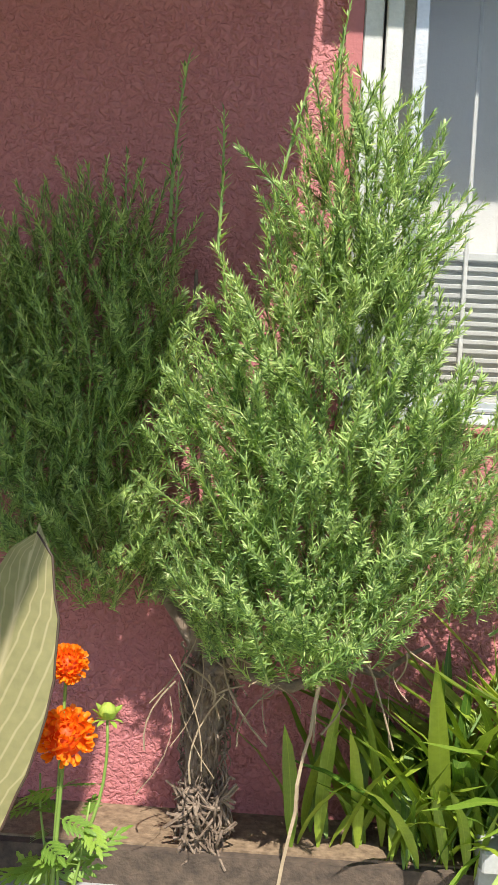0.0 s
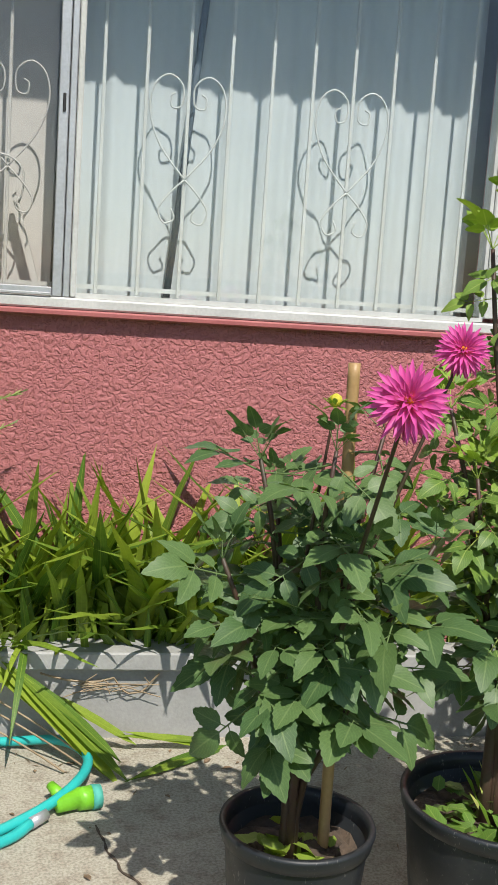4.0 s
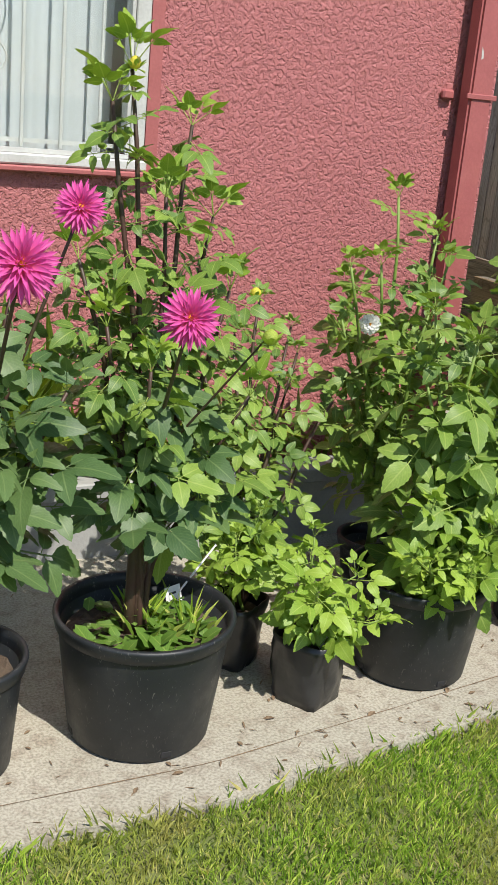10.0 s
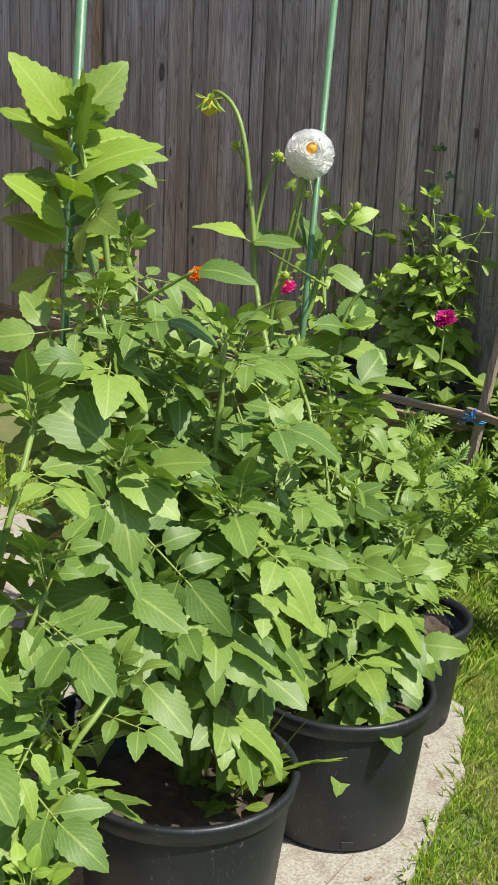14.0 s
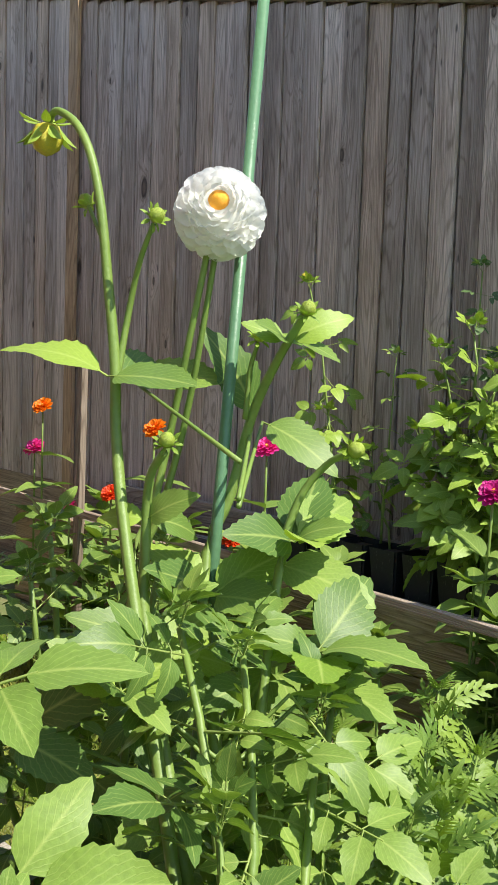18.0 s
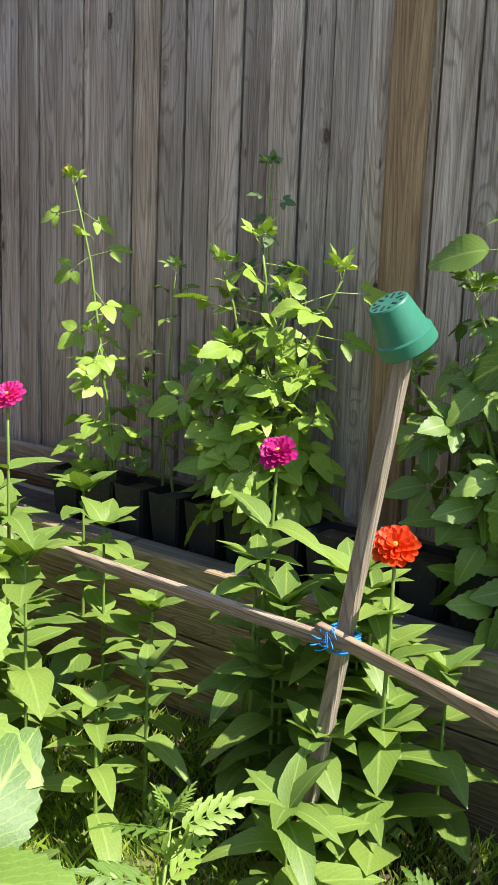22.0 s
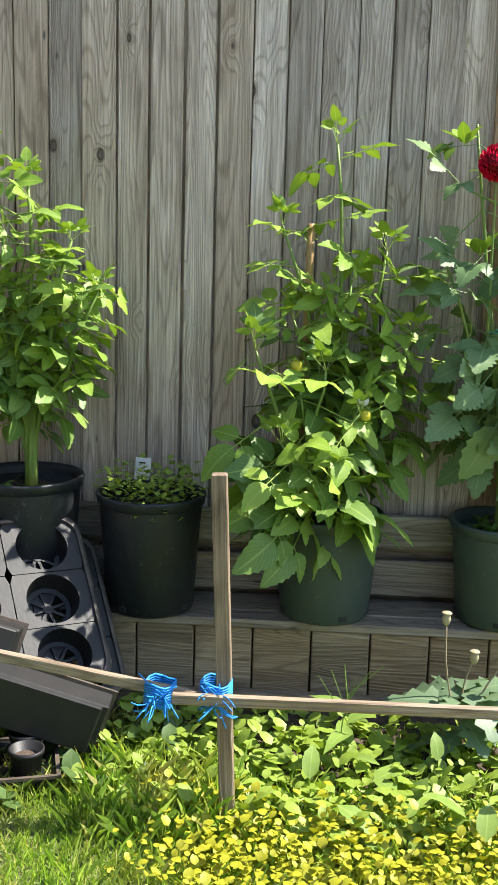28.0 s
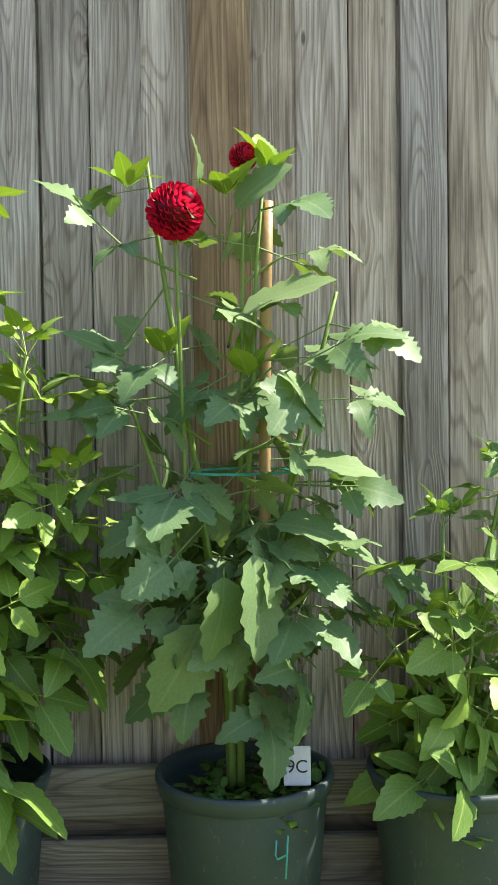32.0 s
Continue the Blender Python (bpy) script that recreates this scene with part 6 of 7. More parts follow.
tagged(part("lawn_grass", mesh("grass", *blades(250000, 1.2, 6.6, -4.4, -.9, on_lawn, .014, .040)), M["grass"]), "short mown lawn grass, yellowed in patches", "grass", kind="stuff")
tagged(part("outer_grass", mesh("grass", *blades(90000, -3.0, 7.2, -8.0, -1.0, lambda x, y: on_lawn(x, y) and not (1.2 < x < 6.6 and y > -4.4), .02, .055)), M["grass"]), "mown lawn grass further out", "grass", kind="stuff")
tagged(part("lawn_edge_grass", mesh("grass", *blades(14000, 1.3, 5.8, -2.0, -1.0, lambda x, y: abs(y - edge_y(x) + .01) < .03 and x < 5.7, .03, .075)), M["grass"]), "longer grass hanging over the path edge", "grass", kind="stuff")
tagged(part("bed_grass", mesh("grass", *blades(34000, 5.7, 7.2, -2.6, 2.6, lambda x, y: y > -1.0 or x > 6.55, .03, .08)), M["grass"]), "rough grass at the foot of the bed", "grass", kind="stuff")
tagged(part("tall_grass", mesh("grass", *blades(700, 6.4, 6.8, -2.85, -2.4, lambda x, y: True, .05, .14)), M["grass"]), "tuft of long bright grass by the stake", "grass", kind="stuff")

# ---- fence side: bed plants ----
G4 = "dahlias along the fence"
pk = plant("dahlia", "slender dahlia with a yellow bud against the fence", "dahlia", (7.48, 1.06, .6), [(7.5, 1.30, 1.68), (7.45, 1.12, 1.15)], "c3_lime", .22, 9, .15, "stem", .008, G4, fall=.3, elev=(-45, 12))
bud(pk, (7.5, 1.33, 1.73), .02, "budy")
plant("dahlia", "thin young dahlia in a square pot", "dahlia", (7.53, .84, .62), [(7.55, .85, 1.40), (7.5, .92, 1.0)], "c3_mid", .17, 5, .3, "stem", .006, G4)
plant("dahlia", "bushy lime-tipped dahlia cluster in square pots", "dahlia", (7.53, .42, .62),
      [(7.53, .47, 1.50), (7.48, .13, 1.42), (7.5, .6, 1.42), (7.48, .32, 1.34), (7.45, .5, 1.15), (7.42, .22, 1.1), (7.5, .68, 1.1), (7.4, .4, .95)], "c3_lime", .28, 9, .2, "stem", .01, G4, fall=.3, elev=(-45, 12))
plant("dahlia", "tall dim dahlia behind the cluster", "dahlia", (7.6, .5, .6), [(7.62, .51, 1.74), (7.6, .42, 1.4)], "c3_dark", .18, 7, .3, "stem", .007, G4)
pq = plant("dahlia", "tall dahlia with long drooping leaves by the fence", "dahlia", (7.48, -.5, .62),
           [(7.52, -.435, 1.70), (7.45, -.55, 1.36), (7.5, -.30, 1.4), (7.5, -.12, 1.15), (7.42, -.38, 1.1)], "c5_mid", .36, 7, .2, "stem", .012, G4, fall=.45, elev=(-50, 8))
bud(pq, (7.52, -.435, 1.75), .016, "budy")
for y0, z0, y1, z1 in ((-0.64, 1.12, -0.64, 0.91), (-0.65, 1.11, -0.78, 0.99), (-0.64, 1.11, -0.53, 1.01), (-0.64, 1.19, -0.53, 1.10), (-0.59, 1.31, -0.36, 1.21), (-0.70, 1.20, -0.87, 1.12), (-0.56, 0.99, -0.52, 0.78), (-0.78, 1.33, -0.98, 1.29), (-0.58, 1.28, -0.55, 1.19), (-0.42, 1.54, -0.24, 1.52), (-0.53, 1.61, -0.65, 1.68), (-0.70, 1.28, -0.80, 1.23), (-0.92, 1.28, -1.05, 1.22), (-0.69, 1.40, -0.83, 1.43)):
    flower_stem(pq, (7.40, -.60 + (y0 + .6) * .3, z0 - .08), (7.34, y0, z0), .004)
    aim_leaf(pq, "one_mid", (7.34, y0, z0), (7.28, y1, z1), (-.6, -.6, .5))
pr_ = plant("dahlia", "tall dahlia with thin budded stems by the fence", "dahlia", (7.48, -.85, .62),
            [(7.52, -.80, 1.66), (7.45, -.72, 1.3), (7.5, -.95, 1.45), (7.42, -.9, 1.15), (7.5, -1.05, 1.25), (7.45, -.62, 1.1)], "c5_mid", .30, 8, .2, "stem", .011, G4, fall=.42, elev=(-50, 8))
for p in ((7.55, -.83, 1.90), (7.55, -.90, 1.88), (7.5, -.86, 1.80)):
    flower_stem(pr_, (7.52, -.8, 1.4), p, .004)
    bud(pr_, p, .015, "budy")
bud(pr_, (7.4, -1.1, 1.24), .026, "tag")


def zinnia(at, h, kind=None, r=.038, n=4, s=.2, key="zin", d=(-.6, -.2, .75), label="", lean=(0, 0)):
    """An upright stem with leaves in crossed pairs, a flower on top or a leaf rosette."""
    lab = label or "zinnia with broad paired leaves and a bright flower"
    root = thing("zinnia", lab, "zinnia", "zinnias by the rail", at)
    tip = Vector((lean[0], lean[1], h))
    pts = bend((0, 0, 0), tip, (lean[0] * .2, lean[1] * .2, 0), 6)
    part("stem", mesh("stem", *tube(pts, [.007 - .0005 * i for i in range(7)], 6), smooth=True), M["stem"], root)
    a = rng.uniform(0, 90)
    top = .88 if kind else 1.0
    for k in range(n):
        f = .18 + (top - .18) * (k + .5) / n
        p = pts[0].lerp(pts[-1], f)
        a += 90
        for q in (0, 180):
            put_leaf(root, key, p, a + q + rng.uniform(-15, 15), rng.uniform(-15, 25) + 15 * f, s * (1.1 - .4 * f) * rng.uniform(.85, 1.15), rng.uniform(-12, 12))
    if kind:
        bloom(root, kind, Vector(at) + tip, d, r, "layered zinnia flower head")
    else:
        for q in range(6):
            put_leaf(root, key, pts[-1], q * 60 + rng.uniform(-15, 15), rng.uniform(25, 60), s * .6, 0)
    return root


zinnia((6.9, .05, -.03), 1.06, "magentapetal", .05, 5, .2, lean=(-.03, -.15))
zinnia((6.9, -.42, -.03), .90, "scarletpetal", .056, 5, .2, lean=(-.05, -.04))
zinnia((7.08, -1.35, -.03), .975, "orangepetal", .058, 5, .24, "zinwide", lean=(.02, .05))
zinnia((7.08, -1.21, -.03), .875, "hotpinkpetal", .043, 5, .2, "zinwide", lean=(.02, .1))
zinnia((7.08, -1.38, -.03), .74, None, .03, 5, .24, "zinwide")
zinnia((7.1, -1.0, -.03), 1.0, None, .03, 5, .22, "zinwide")
for x, yy, h, kd in ((6.6, 1.96, 1.18, "orangepetal"), (6.6, 1.2, 1.15, "orangepetal"), (6.6, 2.02, 1.0, "hotpinkpetal"), (6.6, .60, 1.14, "hotpinkpetal"), (6.7, 1.6, .85, "scarletpetal"), (6.65, .8, .8, "scarletpetal"), (6.6, 1.75, .8, "hotpinkpetal")):
    zinnia((x, yy, -.03), h, kd, .046, 6, .2)
zr = random.Random(11)
for k in range(12):
    zinnia((zr.uniform(6.84, 7.15), zr.uniform(-.55, -.05), -.03), zr.uniform(.4, .78), None, .03, 5, .22, "zin" if k % 2 else "zinwide", label="leafy zinnia crowding round the stake")
for k in range(34):
    x, yy = zr.uniform(6.45, 7.15), zr.uniform(-.5, 2.3)
    if abs(yy + .4) < .06 and abs(x - 6.75) < .08:
        continue
    zinnia((x, yy, -.03), zr.uniform(.35, .75) * (1.0 if yy > 0 else .95), None, .03, 5, zr.uniform(.18, .25), "zin" if k % 2 else "zinwide", label="leafy zinnia not yet in flower")
for k in range(9):
    x, yy = zr.uniform(6.9, 7.15), zr.uniform(-1.35, -.85)
    zinnia((x, yy, -.03), zr.uniform(.3, .6), None, .03, 6, .19, "zin", label="balsam plant with narrow leaves in whorls")
bal = zinnia((6.97, -1.08, -.03), .62, None, .03, 8, .2, "zin", label="balsam with red flowers under narrow leaves")
for p in ((6.88, -1.08, .30), (6.87, -1.1, .2), (6.86, -1.02, .12), (6.87, -1.22, .1), (6.86, -1.13, .24)):
    bloom(bal, "scarletpetal", p, (-.9, -.1, .3), .026, "small red flower")
plant("marigold", "low feathery marigold by the rail", "marigold", (6.0, -.55, -.03), [(5.9, -.6, .3), (6.1, -.5, .34), (6.0, -.7, .3), (6.15, -.65, .28), (5.85, -.45, .3), (6.0, -.4, .3)], "feath", .10, 12, .2, "stem", .005, fall=.2, elev=(10, 60))
plant("marigold", "low feathery marigold by the rail", "marigold", (6.25, -.95, -.03), [(6.2, -1.0, .35), (6.35, -.9, .4), (6.25, -1.1, .3), (6.15, -.85, .35)], "feath", .095, 12, .2, "stem", .005, fall=.2, elev=(10, 60))

gp = thing("green_flower_pot", "small green plastic pot upside down on the stake", "plant pot", loc=(6.75, -.51, 1.275))
gp.matrix_basis = Matrix.Translation((6.75, -.515, 1.345)) @ Vector((-.48, .26, .85)).to_track_quat("Z", "Y").to_matrix().to_4x4() @ Matrix.Diagonal((.72, .72, .70, 1))
part("body", mesh("pot", *lathe([(.088, 0), (.091, .004), (.088, .045), (.081, .05), (.062, .155), (.058, .16), (0.001, .16), (0.001, .156), (.056, .155), (.077, .05), (.084, .0)], 72), smooth=False), M["greenpot"], gp)
for q in range(6):
    m = pose(0, 0, .1605, 0, 0, 60 * q) @ Matrix.Translation((.036, 0, 0))
    part("drain_hole", boxm(-.012, .014, -.0045, .0045, -.002, .001, .001), M["dark"], gp, "", m)
    m = pose(0, 0, .1605, 0, 0, 60 * q + 30) @ Matrix.Translation((.046, 0, 0))
    part("drain_hole", boxm(-.006, .006, -.005, .005, -.002, .001, .001), M["dark"], gp, "", m)

pu = plant("dahlia", "bushy bright green dahlia in a round pot", "dahlia", (7.48, -2.0, .64),
           [(7.48, -1.84, 1.86), (7.47, -2.0, 1.75), (7.45, -2.16, 1.55), (7.5, -1.78, 1.5), (7.42, -2.26, 1.38), (7.45, -1.9, 1.35), (7.52, -2.1, 1.4), (7.45, -1.72, 1.2)], "c5_mid", .31, 8, .45, "stem", .014, G4, fall=.35, tipkey="c3_lime", elev=(-40, 12), fork=.40, upkey="c5_lime")
bud(pu, (7.48, -1.84, 1.9), .018, "budy")
for y0, z0, y1, z1 in ((-1.87, 1.61, -1.59, 1.45), (-1.93, 1.63, -2.14, 1.65), (-1.99, 1.43, -2.20, 1.51), (-2.12, 1.35, -2.33, 1.40), (-1.95, 1.22, -1.99, 1.05), (-1.87, 1.43, -1.65, 1.26), (-2.08, 1.27, -2.28, 1.25), (-1.82, 1.71, -1.61, 1.59), (-1.87, 1.26, -1.61, 1.16), (-2.01, 1.51, -2.20, 1.46)):
    flower_stem(pu, (7.48, -1.97, z0 - .08), (7.42, y0, z0), .004)
    aim_leaf(pu, "c3_mid", (7.42, y0, z0), (7.36, y1, z1))
weeds("pot_weeds", "pale weeds round the stems in the pot", (7.475, -2.0, .67), .16, 60, .05, z=.06)
weeds("pot_weeds", "creeping weeds spilling over the pot", (7.465, -2.47, .67), .2, 620, .026, z=.16)
weeds("pot_weeds", "clover-like weeds in the square pots", (7.475, -1.46, .6), .13, 260, .032, z=.09)
for p in ((7.52, -1.33, .58), (7.52, -1.55, .58)):
    g = clump("strap_seedling", "upright narrow leaves in a small pot", p, .02, .02, 6, .45)
    grass_tuft(g, (0, 0, 0), 20, .3, .03)
tag_label((7.55, -2.42, .76), -95, 1)

pv = plant("dahlia", "tall staked dahlia with bright curling top leaves", "dahlia", (7.50, -3.2, .64),
           [(7.5, -3.13, 1.96), (7.48, -2.95, 1.68), (7.52, -3.32, 1.6), (7.5, -3.0, 1.35), (7.5, -3.42, 1.3), (7.5, -3.2, 1.5)], "c5_mid", .33, 10, .28, "stem", .012, G4, fall=.4, tipkey="c3_lime", elev=(-45, 10), fork=.3, upkey="c5_lime")
pw = plant("dahlia", "low dahlia with broad leaves and a cream bud", "dahlia", (7.36, -3.06, .64),
           [(7.28, -2.88, 1.26), (7.28, -3.12, 1.2), (7.26, -3.24, 1.06), (7.22, -2.98, .95), (7.2, -3.15, .85)], "c3_mid", .38, 7, .1, "stem", .011, G4, fall=.35, elev=(-50, 15), upkey="c3_lime")
for p, m in (((7.3, -3.25, 1.10), "tag"), ((7.3, -3.02, 1.21), "budy"), ((7.29, -3.26, 1.05), "budy")):
    flower_stem(pw, (7.3, -3.1, .75), p, .006)
    bud(pw, p, .022, m, (-.5, -.3, .6))
for a, b in (((7.55, -3.03, .6), (7.55, -3.02, 1.72)), ((7.5, -3.826, .58), (7.5, -3.839, 1.97))):
    tagged(part("bamboo_stake", mesh("stake", *tube(bend(a, b, (0, .008, 0), 8), [.0135] * 9, 9), smooth=True), M["bamboo"]), "yellow bamboo stake tied to the dahlia", "stake", "bamboo stakes")
px = plant("dahlia", "staked dahlia with a round crimson flower", "dahlia", (7.50, -3.78, .6),
           [(7.48, -3.60, 2.02), (7.48, -3.86, 1.98), (7.48, -4.02, 1.72), (7.46, -3.52, 1.55), (7.44, -3.95, 1.4), (7.42, -3.7, 1.3), (7.45, -4.05, 1.2)], "lob", .36, 7, .42, "stem", .011, G4, fall=.42, elev=(-50, 5), crown=False, fork=.45)
for p, q, r, k in (((7.45, -3.68, 1.2), (7.41, -3.665, 1.889), .067, "redball"), ((7.5, -3.8, 1.3), (7.48, -3.815, 2.02), .034, "redball")):
    flower_stem(px, p, Vector(q) - Vector((0, 0, .05)), .006, "stem")
    bloom(px, k, q, (-.62, -.6, .5), r, "round crimson flower head")
part("tie", mesh("tie", *tube([(math.cos(w) * .1 - .02, math.sin(w) * .12 - .02, .72) for w in np.linspace(0, 6.283, 20)], .003, 4, False)), M["chalk"], px, "teal string tie")
for x0, y0, z0, x1, y1, z1, k in (
    (7.45, -3.56, 1.81, 7.40, -3.37, 1.97, "c3"), (7.46, -3.71, 1.93, 7.41, -3.73, 2.05, "one"), (7.45, -3.79, 1.89, 7.40, -3.89, 2.01, "one"),
    (7.40, -3.79, 1.66, 7.35, -4.00, 1.76, "one"), (7.48, -3.90, 1.80, 7.43, -4.07, 1.81, "c3"), (7.42, -3.90, 1.54, 7.37, -4.14, 1.65, "c3"),
    (7.42, -3.87, 1.55, 7.37, -4.01, 1.47, "one"), (7.42, -3.88, 1.33, 7.37, -4.09, 1.37, "one"), (7.40, -3.85, 1.21, 7.35, -4.09, 1.21, "one"),
    (7.38, -3.84, 1.18, 7.33, -4.01, 1.08, "one"), (7.30, -3.82, 1.18, 7.25, -3.85, 0.94, "one"), (7.30, -3.76, 1.13, 7.25, -3.76, 0.94, "one"),
    (7.36, -3.71, 1.13, 7.31, -3.56, 1.08, "one"), (7.36, -3.72, 1.02, 7.31, -3.62, 0.81, "one"), (7.42, -3.65, 1.44, 7.37, -3.44, 1.48, "c3"), (7.45, -3.65, 1.50, 7.40, -3.42, 1.64, "c3")):
    q = Vector((7.49, -3.77 + (y0 + 3.77) * .3, z0 - .06))
    flower_stem(px, q, (x0, y0, z0), .004)
    aim_leaf(px, "lobone" if k == "one" else "lob", (x0, y0, z0), (x1, y1, z1))
for y, z in ((-3.559, 1.95), (-3.775, 1.93), (-3.867, 1.98), (-3.635, 1.58), (-3.82, 1.53)):
    for q in range(5):
        put_leaf(px, "one_lime", Vector((-.03, y + 3.78, z - .6)), q * 72, rng.uniform(40, 75), rng.uniform(.08, .13), 0)
weeds("pot_weeds", "small round-leaved weeds covering the pot", (7.49, -3.80, .59), .165, 420, .03, z=.07)
weeds("pot_weeds", "weeds in the green pot", (7.49, -4.28, .58), .16, 70, .06, z=.06)
py = plant("dahlia", "young leafy dahlia in a green pot", "dahlia", (7.50, -4.28, .57),
           [(7.48, -4.46, 1.42), (7.45, -4.24, 1.2), (7.48, -4.38, 1.3), (7.48, -4.6, 1.2), (7.42, -4.3, .95), (7.44, -4.5, 1.0), (7.45, -4.12, .95)], "c3_mid", .29, 7, .2, "stem", .010, G4, fall=.35, elev=(-45, 10), fork=.15)
for ob, d in ((pu, (0, -.02, .085)), (px, (0, .03, .045)), (py, (0, .02, .035)), (pv, (0, .03, .03)), (pw, (0, .03, .03))):
    ob.matrix_basis = Matrix.Translation(d) @ ob.matrix_basis
fig = thing("pot_mark", "teal crayon figure four on the green pot", "mark", loc=(7.312, -3.847, .505))
fm = Matrix.Translation((0, 0, 0)) @ pose(0, 0, 0, 86, 0, -64)
for row in ([(-.012, .085, 0), (-.016, .055, 0), (-.012, .045, 0), (.012, .05, 0)], [(.016, .09, 0), (.012, .05, 0), (.006, .0, 0)]):
    part("stroke", mesh("stroke", *tube([fm @ Vector(p) for p in row], .0022, 5), smooth=True), M["chalk"], fig)

# ---- seed trays leaning at the bed ----
CAR_X, CAR_Y = Vector((.26, -.44, -.01)).normalized(), Vector((.28, .43, .47)).normalized()
CAR_O = Vector((7.02, -2.0, .415)) - CAR_X * .30 - CAR_Y * .31


def rounded(w, l, r, n=6):
    out = []
    for cx, cy, a0 in ((w - r, l - r, 0), (r, l - r, 90), (r, r, 180), (w - r, r, 270)):
        out += [(cx + r * math.cos(radians(a0 + 90 * k / n)), cy + r * math.sin(radians(a0 + 90 * k / n))) for k in range(n + 1)]
    return out


def carrier(label, o, ax, ay, w, l, rows, cols=2):
    """A pot carrier standing on edge, its sockets towards the viewer: flanged rim, band and spoked cups."""
    x = Vector(ax).normalized()
    z = x.cross(Vector(ay)).normalized()
    y = z.cross(x)
    t = thing("pot_carrier", label, "tray", "pot carriers", o)
    t.matrix_basis = Matrix.Translation(o) @ Matrix((x, y, z)).transposed().to_4x4()
    ring = rounded(w, l, .07)
    n = len(ring)
    cx, cy = w / 2, l / 2

    def loop(grow, h):
        return [(cx + (px_ - cx) * (1 + grow / w * 2), cy + (py_ - cy) * (1 + grow / l * 2), h) for px_, py_ in ring]
    for nm, prof, mt in (("rim", ((.014, -.012), (.014, .004), (.006, .010), (-.004, .010), (-.004, -.002)), "traydust"), ("band", ((.004, -.012), (-.014, -.085), (-.017, -.085), (-.002, -.006)), "traydust")):
        vs = [p for g, h in prof for p in loop(g, h)]
        fs = [(j * n + k, j * n + (k + 1) % n, (j + 1) * n + (k + 1) % n, (j + 1) * n + k) for j in range(len(prof) - 1) for k in range(n)]
        part(nm, mesh(nm, vs, fs), M[mt], t)
    cw, cl = w / cols, l / rows
    r = min(cw, cl) / 2 * .90
    N = 32
    for i in range(cols):
        for j in range(rows):
            vs, fs = [], []
            for k in range(N):
                a = 2 * math.pi * (k + .5) / N
                c_, s_ = math.cos(a), math.sin(a)
                q = min(cw / 2 / max(abs(c_), 1e-6), cl / 2 / max(abs(s_), 1e-6)) * .985
                vs += [(c_ * q, s_ * q, 0), (c_ * r, s_ * r, 0), (c_ * r * .985, s_ * r * .985, -.012), (c_ * r * .88, s_ * r * .88, -.085), (c_ * r * .70, s_ * r * .70, -.088)]
            for k in range(N):
                k2 = (k + 1) % N
                fs += [(5 * k + e, 5 * k2 + e, 5 * k2 + e + 1, 5 * k + e + 1) for e in range(4)]
            cup = part("socket", mesh("socket", vs, fs), M["tray"], t, "", Matrix.Translation((cw * (i + .5), cl * (j + .5), 0)))
            for q in range(8):
                part("spoke", boxm(.012, r * .72, -.005, .005, -.092, -.084), M["tray"], cup, "", pose(0, 0, 0, 0, 0, 45 * q + 13))
            part("hub", mesh("hub", *lathe([(.001, -.080), (.018, -.081), (.018, -.094)], 12)), M["tray"], cup)
    return t


M["tray"] = plain("black_tray_plastic", (0.012, 0.012, 0.013), (0.026, 0.024, 0.023), 0.5, 7.0, .001)
M["traydust"] = plain("dusty_black_plastic", (0.03, 0.027, 0.025), (0.16, 0.12, 0.09), 0.55, 8.0, .001)
carrier("dusty black pot carrier with spoked sockets leaning on edge", CAR_O, CAR_X, CAR_Y, .55, .62, 3)
carrier("second black pot carrier under the first, mostly hidden", CAR_O + Vector((.10, -.06, -.08)), CAR_X, CAR_Y, .52, .60, 3)


def flat_tray(at, rz, rx, w, d, h, label, ry=0, over=False):
    t = thing("seed_tray", label, "tray", "seed trays", at)
    t.matrix_basis = Matrix.Translation(at) @ pose(0, 0, 0, 0, 0, rz) @ pose(0, 0, 0, 0, ry, 0) @ pose(0, 0, 0, rx, 0, 0) @ pose(0, 0, h if over else 0, 180 if over else 0, 0, 0)
    bm = boxm(-w / 2, w / 2, -d / 2, d / 2, 0, h)
    for v in bm.verts:
        if v.co.z < h / 2:
            v.co.x *= .9
            v.co.y *= .86
    top = [f for f in bm.faces if f.normal.z > .9]
    bmesh.ops.inset_region(bm, faces=top, thickness=.012)
    for f in top:
        for v in f.verts:
            v.co.z -= h * .85
    bmesh.ops.bevel(bm, geom=bm.edges[:], offset=.004, segments=1, affect='EDGES')
    part("body", bm, M["tray"], t)
    part("rim", boxes([(-w / 2 - .012, w / 2 + .012, -d / 2 - .012, -d / 2 + .001, h - .006, h + .004), (-w / 2 - .012, w / 2 + .012, d / 2 - .001, d / 2 + .012, h - .006, h + .004), (-w / 2 - .012, -w / 2 + .001, -d / 2 + .0011, d / 2 - .0011, h - .006, h + .004), (w / 2 - .001, w / 2 + .012, -d / 2 + .0011, d / 2 - .0011, h - .006, h + .004)]), M["traydust"], t, "dusty rolled rim")
    return t


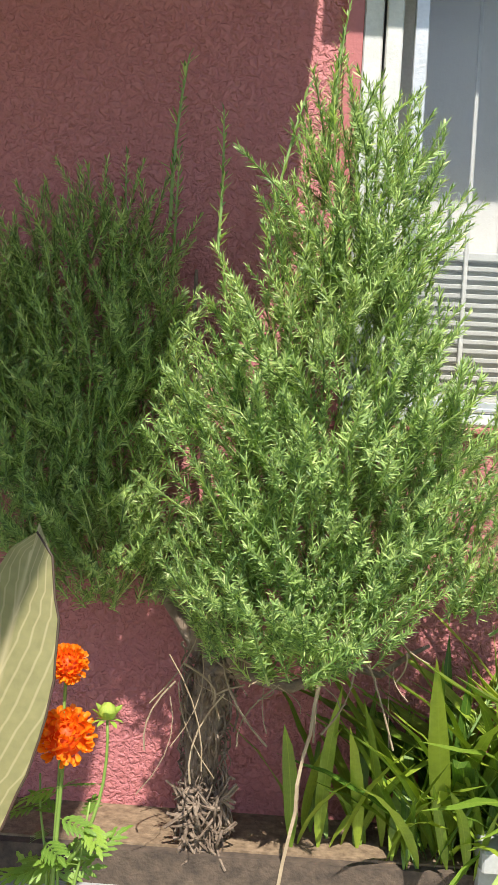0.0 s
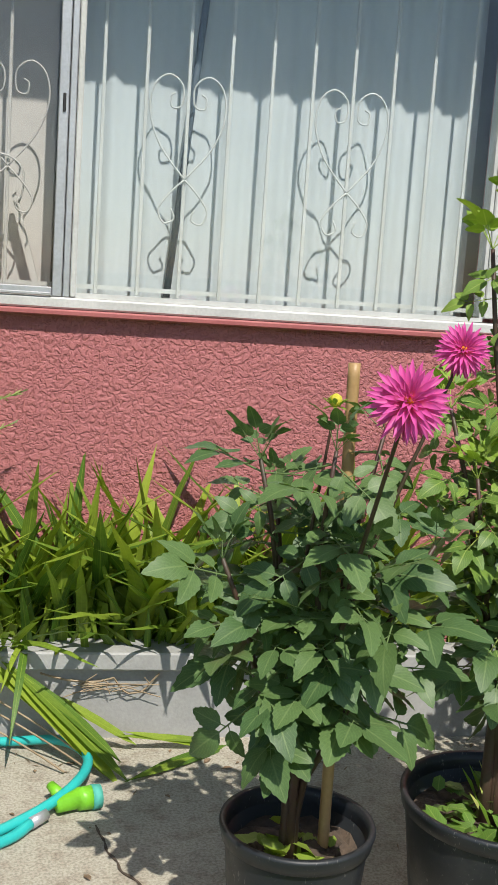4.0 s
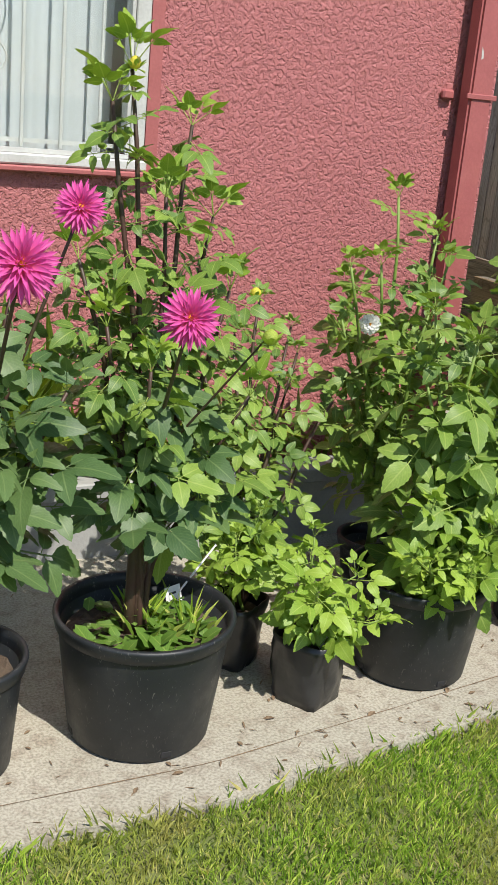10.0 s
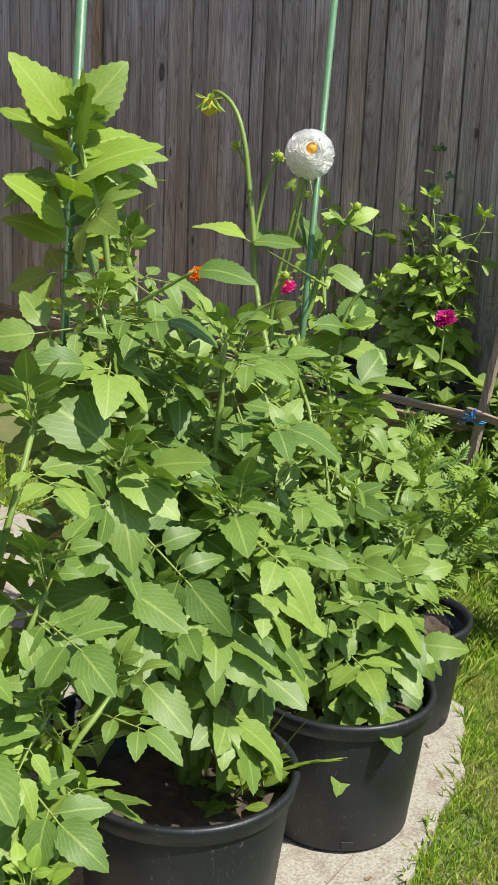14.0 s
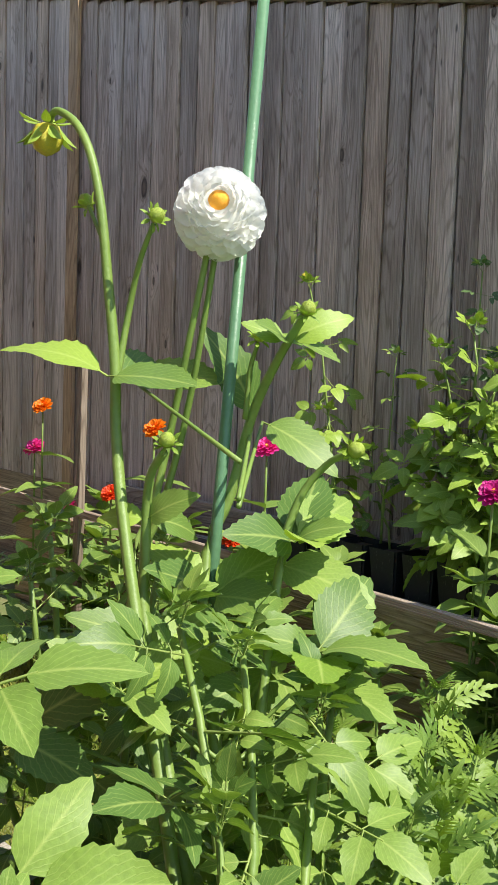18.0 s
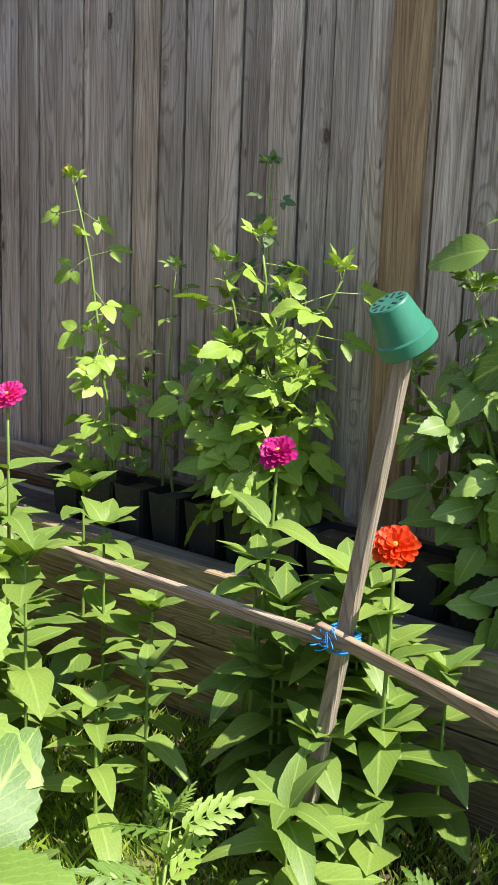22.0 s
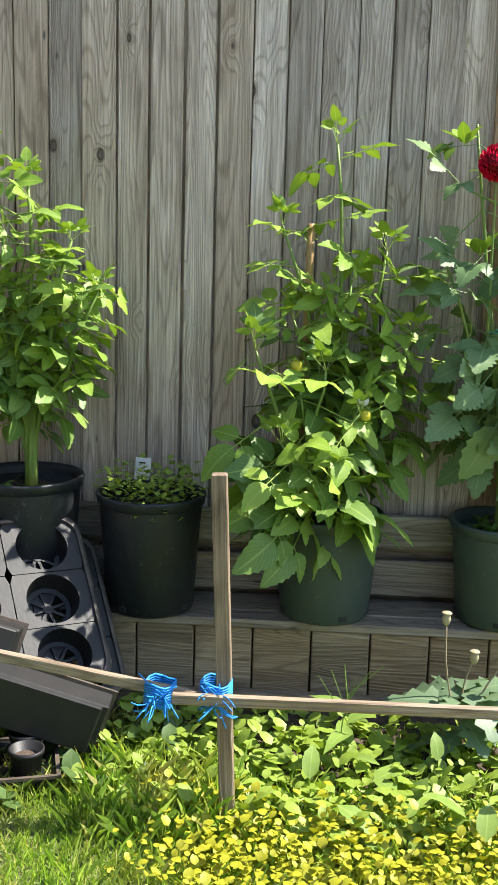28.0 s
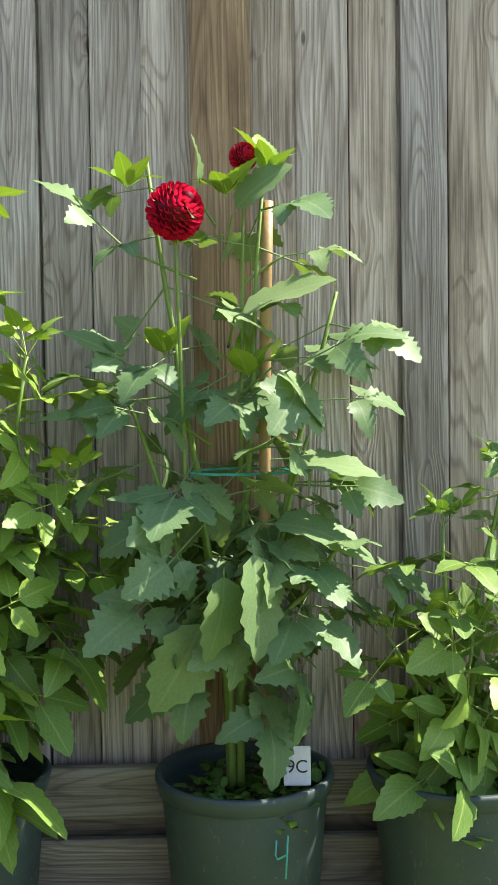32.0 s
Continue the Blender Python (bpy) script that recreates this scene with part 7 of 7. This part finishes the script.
flat_tray((6.91, -1.95, .37), -82, 76, .34, .16, .08, "black plastic seed tray tilted upside down", 18, True)
flat_tray((6.845, -2.11, .215), -80, 92, .64, .19, .10, "larger black tray upside down under the others", 20, True)
flat_tray((7.02, -1.55, .24), -85, 0, .42, .26, .07, "shallow black tray with a plastic tub on it")
tub = thing("plastic_tub", "crumpled cloudy plastic tub", "tub", loc=(6.93, -1.64, .32))
tub.matrix_basis = pose(6.93, -1.64, .32, 20, 10, 30)
part("body", mesh("tub", *lathe([(0.001, 0), (.045, 0), (.055, .01), (.068, .07), (.074, .072), (.066, .069), (.052, .014), (0.001, .006)], 18), smooth=True), M["clear"], tub)
low = flat_tray((6.67, -1.92, .0), -74, 0, .74, .26, .035, "flat black tray of small empty pots on the ground")
for i in range(5):
    for j in range(2):
        sp_ = thing("small_pot", "small empty black seedling pot in the tray", "plant pot", "small pots in the tray", (0, 0, 0))
        m = low.matrix_basis @ Matrix.Translation((-.28 + .14 * i, -.06 + .12 * j, .008))
        sp_.matrix_basis = m
        part("body", mesh("pot", *lathe([(0.001, 0), (.042, 0), (.052, .075), (.056, .075), (.056, .09), (.05, .09), (.04, .01), (0.001, .01)], 20), smooth=True), M["tray"], sp_)
        part("soil", mesh("soil", *lathe([(0.001, .06), (.045, .06)], 14)), M["soil"], sp_)
plant("seedling", "small seedling leaning from the tray", "seedling", (6.78, -1.62, .06), [(6.76, -1.6, .2), (6.74, -1.66, .17)], "one_mid", .1, 2, .5, r0=.004)


# ---- ground cover by the stake ----
def cover(name, label, x0, x1, y0, y1, n, size, mat, zmax=.08, key=.9):
    vs, fs, us = [], [], []
    r = random.Random(hash(name) % 1 + n)
    for k in range(n):
        py_ = r.uniform(y0, y1) + r.gauss(0, .08)
        m = Matrix.Translation((r.uniform(x0, x1) + .07 * math.sin(4.3 * py_) + r.gauss(0, .05), py_, -.03 + r.random() ** 2 * zmax)) @ pose(0, 0, 0, 0, 0, r.uniform(0, 360)) @ pose(0, 0, 0, r.uniform(-5, 70), 0, 0) @ Matrix.Diagonal((*[size * r.uniform(.5, 1.35)] * 3, 1))
        v, f, u = leaflet(1, key, 4, .05, .15, .25, .5)
        o = len(vs)
        vs += [tuple(m @ Vector(p)) for p in v]
        fs += [tuple(i + o for i in q) for q in f]
        us += u
    return tagged(part(name, mesh(name, vs, fs, us, True), mat), label, "ground cover", kind="stuff")


# Darker version of the cover leaf: shade below the trays put into colour
M["weedshade"] = leafy("shaded_weed_leaf", (0.05, 0.10, 0.03), (0.10, 0.18, 0.05), (0.12, 0.2, 0.08))
M["coveryellow"] = leafy("yellow_cover_leaf", (0.22, 0.31, 0.02), (0.54, 0.48, 0.03), (0.4, 0.42, 0.08))
cover("creeping_cover", "mat of yellow-green creeping leaves on the ground", 6.05, 6.60, -5.0, -2.7, 6000, .027, M["coveryellow"], .1)
cover("weed_cover", "green weeds and creeping leaves below the bed", 6.48, 7.25, -5.2, -2.45, 3400, .050, M["cover"], .09, .8)
cover("bed_weeds", "green weeds below the trays, leaf colour darkened for shade", 6.55, 7.0, -2.7, -1.2, 420, .06, M["weedshade"], .06, .8)
cover("broad_weeds", "broad weed leaves sprawling on the ground", 6.45, 7.05, -5.0, -3.2, 90, .12, M["zinnia"], .16, .55)
tagged(part("cover_grass", mesh("grass", *blades(2600, 6.1, 6.8, -5.0, -2.4, lambda x, y: True, .03, .09)), M["grass"]), "loose grass among the creeping leaves", "grass", kind="stuff")
pop = thing("poppy_plant", "grey-green poppy plant with dry seed pods", "poppy", loc=(7.0, -3.585, -.03))
for k in range(16):
    put_leaf(pop, "poppy", Vector((0, 0, .08 + .012 * k)), k * 137, rng.uniform(0, 50), .2 * rng.uniform(.7, 1.15), rng.uniform(-20, 20))
for p in ((.0, .075, .50), (-.02, -.02, .38), (0, -.19, .47)):
    part("pod_stem", mesh("stem", *tube(bend((0, 0, .1), p, (0, .02, 0), 6, .004, rng), .0032, 5), smooth=True), M["twig"], pop)
    pd_ = part("pod", mesh("pod", *lathe([(.004, -.03), (.014, -.022), (.02, 0), (.016, .018), (.012, .022), (.024, .026), (.02, .031), (0.001, .033)], 12), smooth=True), M["pod"], pop, "dry poppy seed pod", Matrix.Translation(p) @ Matrix.Diagonal((.75, .75, .75, 1)))
sw_ = thing("seeding_weed", "thin weed with needle seed heads", "weed", loc=(6.85, -3.2, -.03))
part("stem", mesh("stem", *tube(bend((0, 0, 0), (-.02, .0, .30), (0, .02, 0), 5), .003, 4)), M["stem"], sw_)
for k in range(6):
    part("seed_head", mesh("seed", *tube(bend((-.02, 0, .2 + .02 * k), (-.03, .1 - .04 * k, .36 + .02 * (k % 3)), (0, 0, 0), 3), .0016, 4)), M["stem"], sw_)
for k in range(6):
    put_leaf(sw_, "zin", Vector((0, 0, .03 + .04 * k)), k * 140, 30, .13, 0)

# ---- beyond the fence ----
nh = thing("neighbour_house", "grey-sided neighbouring house behind the fence", "house", loc=(17, 5.5, 0))
part("wall", boxm(0, 6, -4, 4, 0, 5.2), M["siding"], nh)
for k in range(24):
    part("siding_board", boxm(-.03, -.001, -4, 4, .2 * k + .2, .2 * k + .385, .006), M["siding"], nh)
bm = bmesh.new()
vv = [bm.verts.new(p) for p in ((-.6, -4.5, 5.1), (6.6, -4.5, 5.1), (6.6, 4.5, 5.1), (-.6, 4.5, 5.1), (-.6, 0, 7.2), (6.6, 0, 7.2))]
for q in ((0, 1, 5, 4), (2, 3, 4, 5), (0, 4, 3), (1, 2, 5), (0, 3, 2, 1)):
    bm.faces.new([vv[i] for i in q])
part("roof", bm, M["bluegrey"], nh, "dark shingle roof")
wn_ = part("window", boxm(-.06, -.031, -1.5, -.4, 3.2, 4.4, .01), M["white"], nh)
part("pane", boxm(-.07, -.061, -1.4, -.5, 3.3, 4.3), M["dark"], wn_)


def tree(at, h, r, label):
    t = thing("tree", label, "tree", "trees behind the fence", at)
    part("trunk", mesh("trunk", *tube(bend((0, 0, 0), (0, 0, h), (.1, 0, 0), 8), [.18 * (1 - .1 * i) for i in range(9)], 8), smooth=True), M["bark"], t)
    vs, fs, us = [], [], []
    for k in range(2600):
        z = h * rng.uniform(.3, 1.05)
        rr = r * (1.15 - z / h) * rng.uniform(.2, 1.0) + .15
        a = rng.uniform(0, 6.283)
        m = Matrix.Translation((rr * math.cos(a), rr * math.sin(a), z)) @ pose(0, 0, 0, rng.uniform(-60, 60), rng.uniform(-60, 60), rng.uniform(0, 360)) @ Matrix.Diagonal((*[rng.uniform(.12, .28)] * 3, 1))
        v, f, u = leaflet(1, .5, 2, 0, .2, .2, .5)
        o = len(vs)
        vs += [tuple(m @ Vector(p)) for p in v]
        fs += [tuple(i + o for i in q) for q in f]
        us += u
    tagged(part("crown", mesh("crown", vs, fs, us, True), M["treeleaf"], t, "loose green crown"), kind="stuff")


tree((15.5, 9.8, 0), 5.2, 1.5, "slender tree with a thin crown beyond the fence")
tree((22, 14.5, 0), 7.0, 1.8, "dark conifer far beyond the fence")
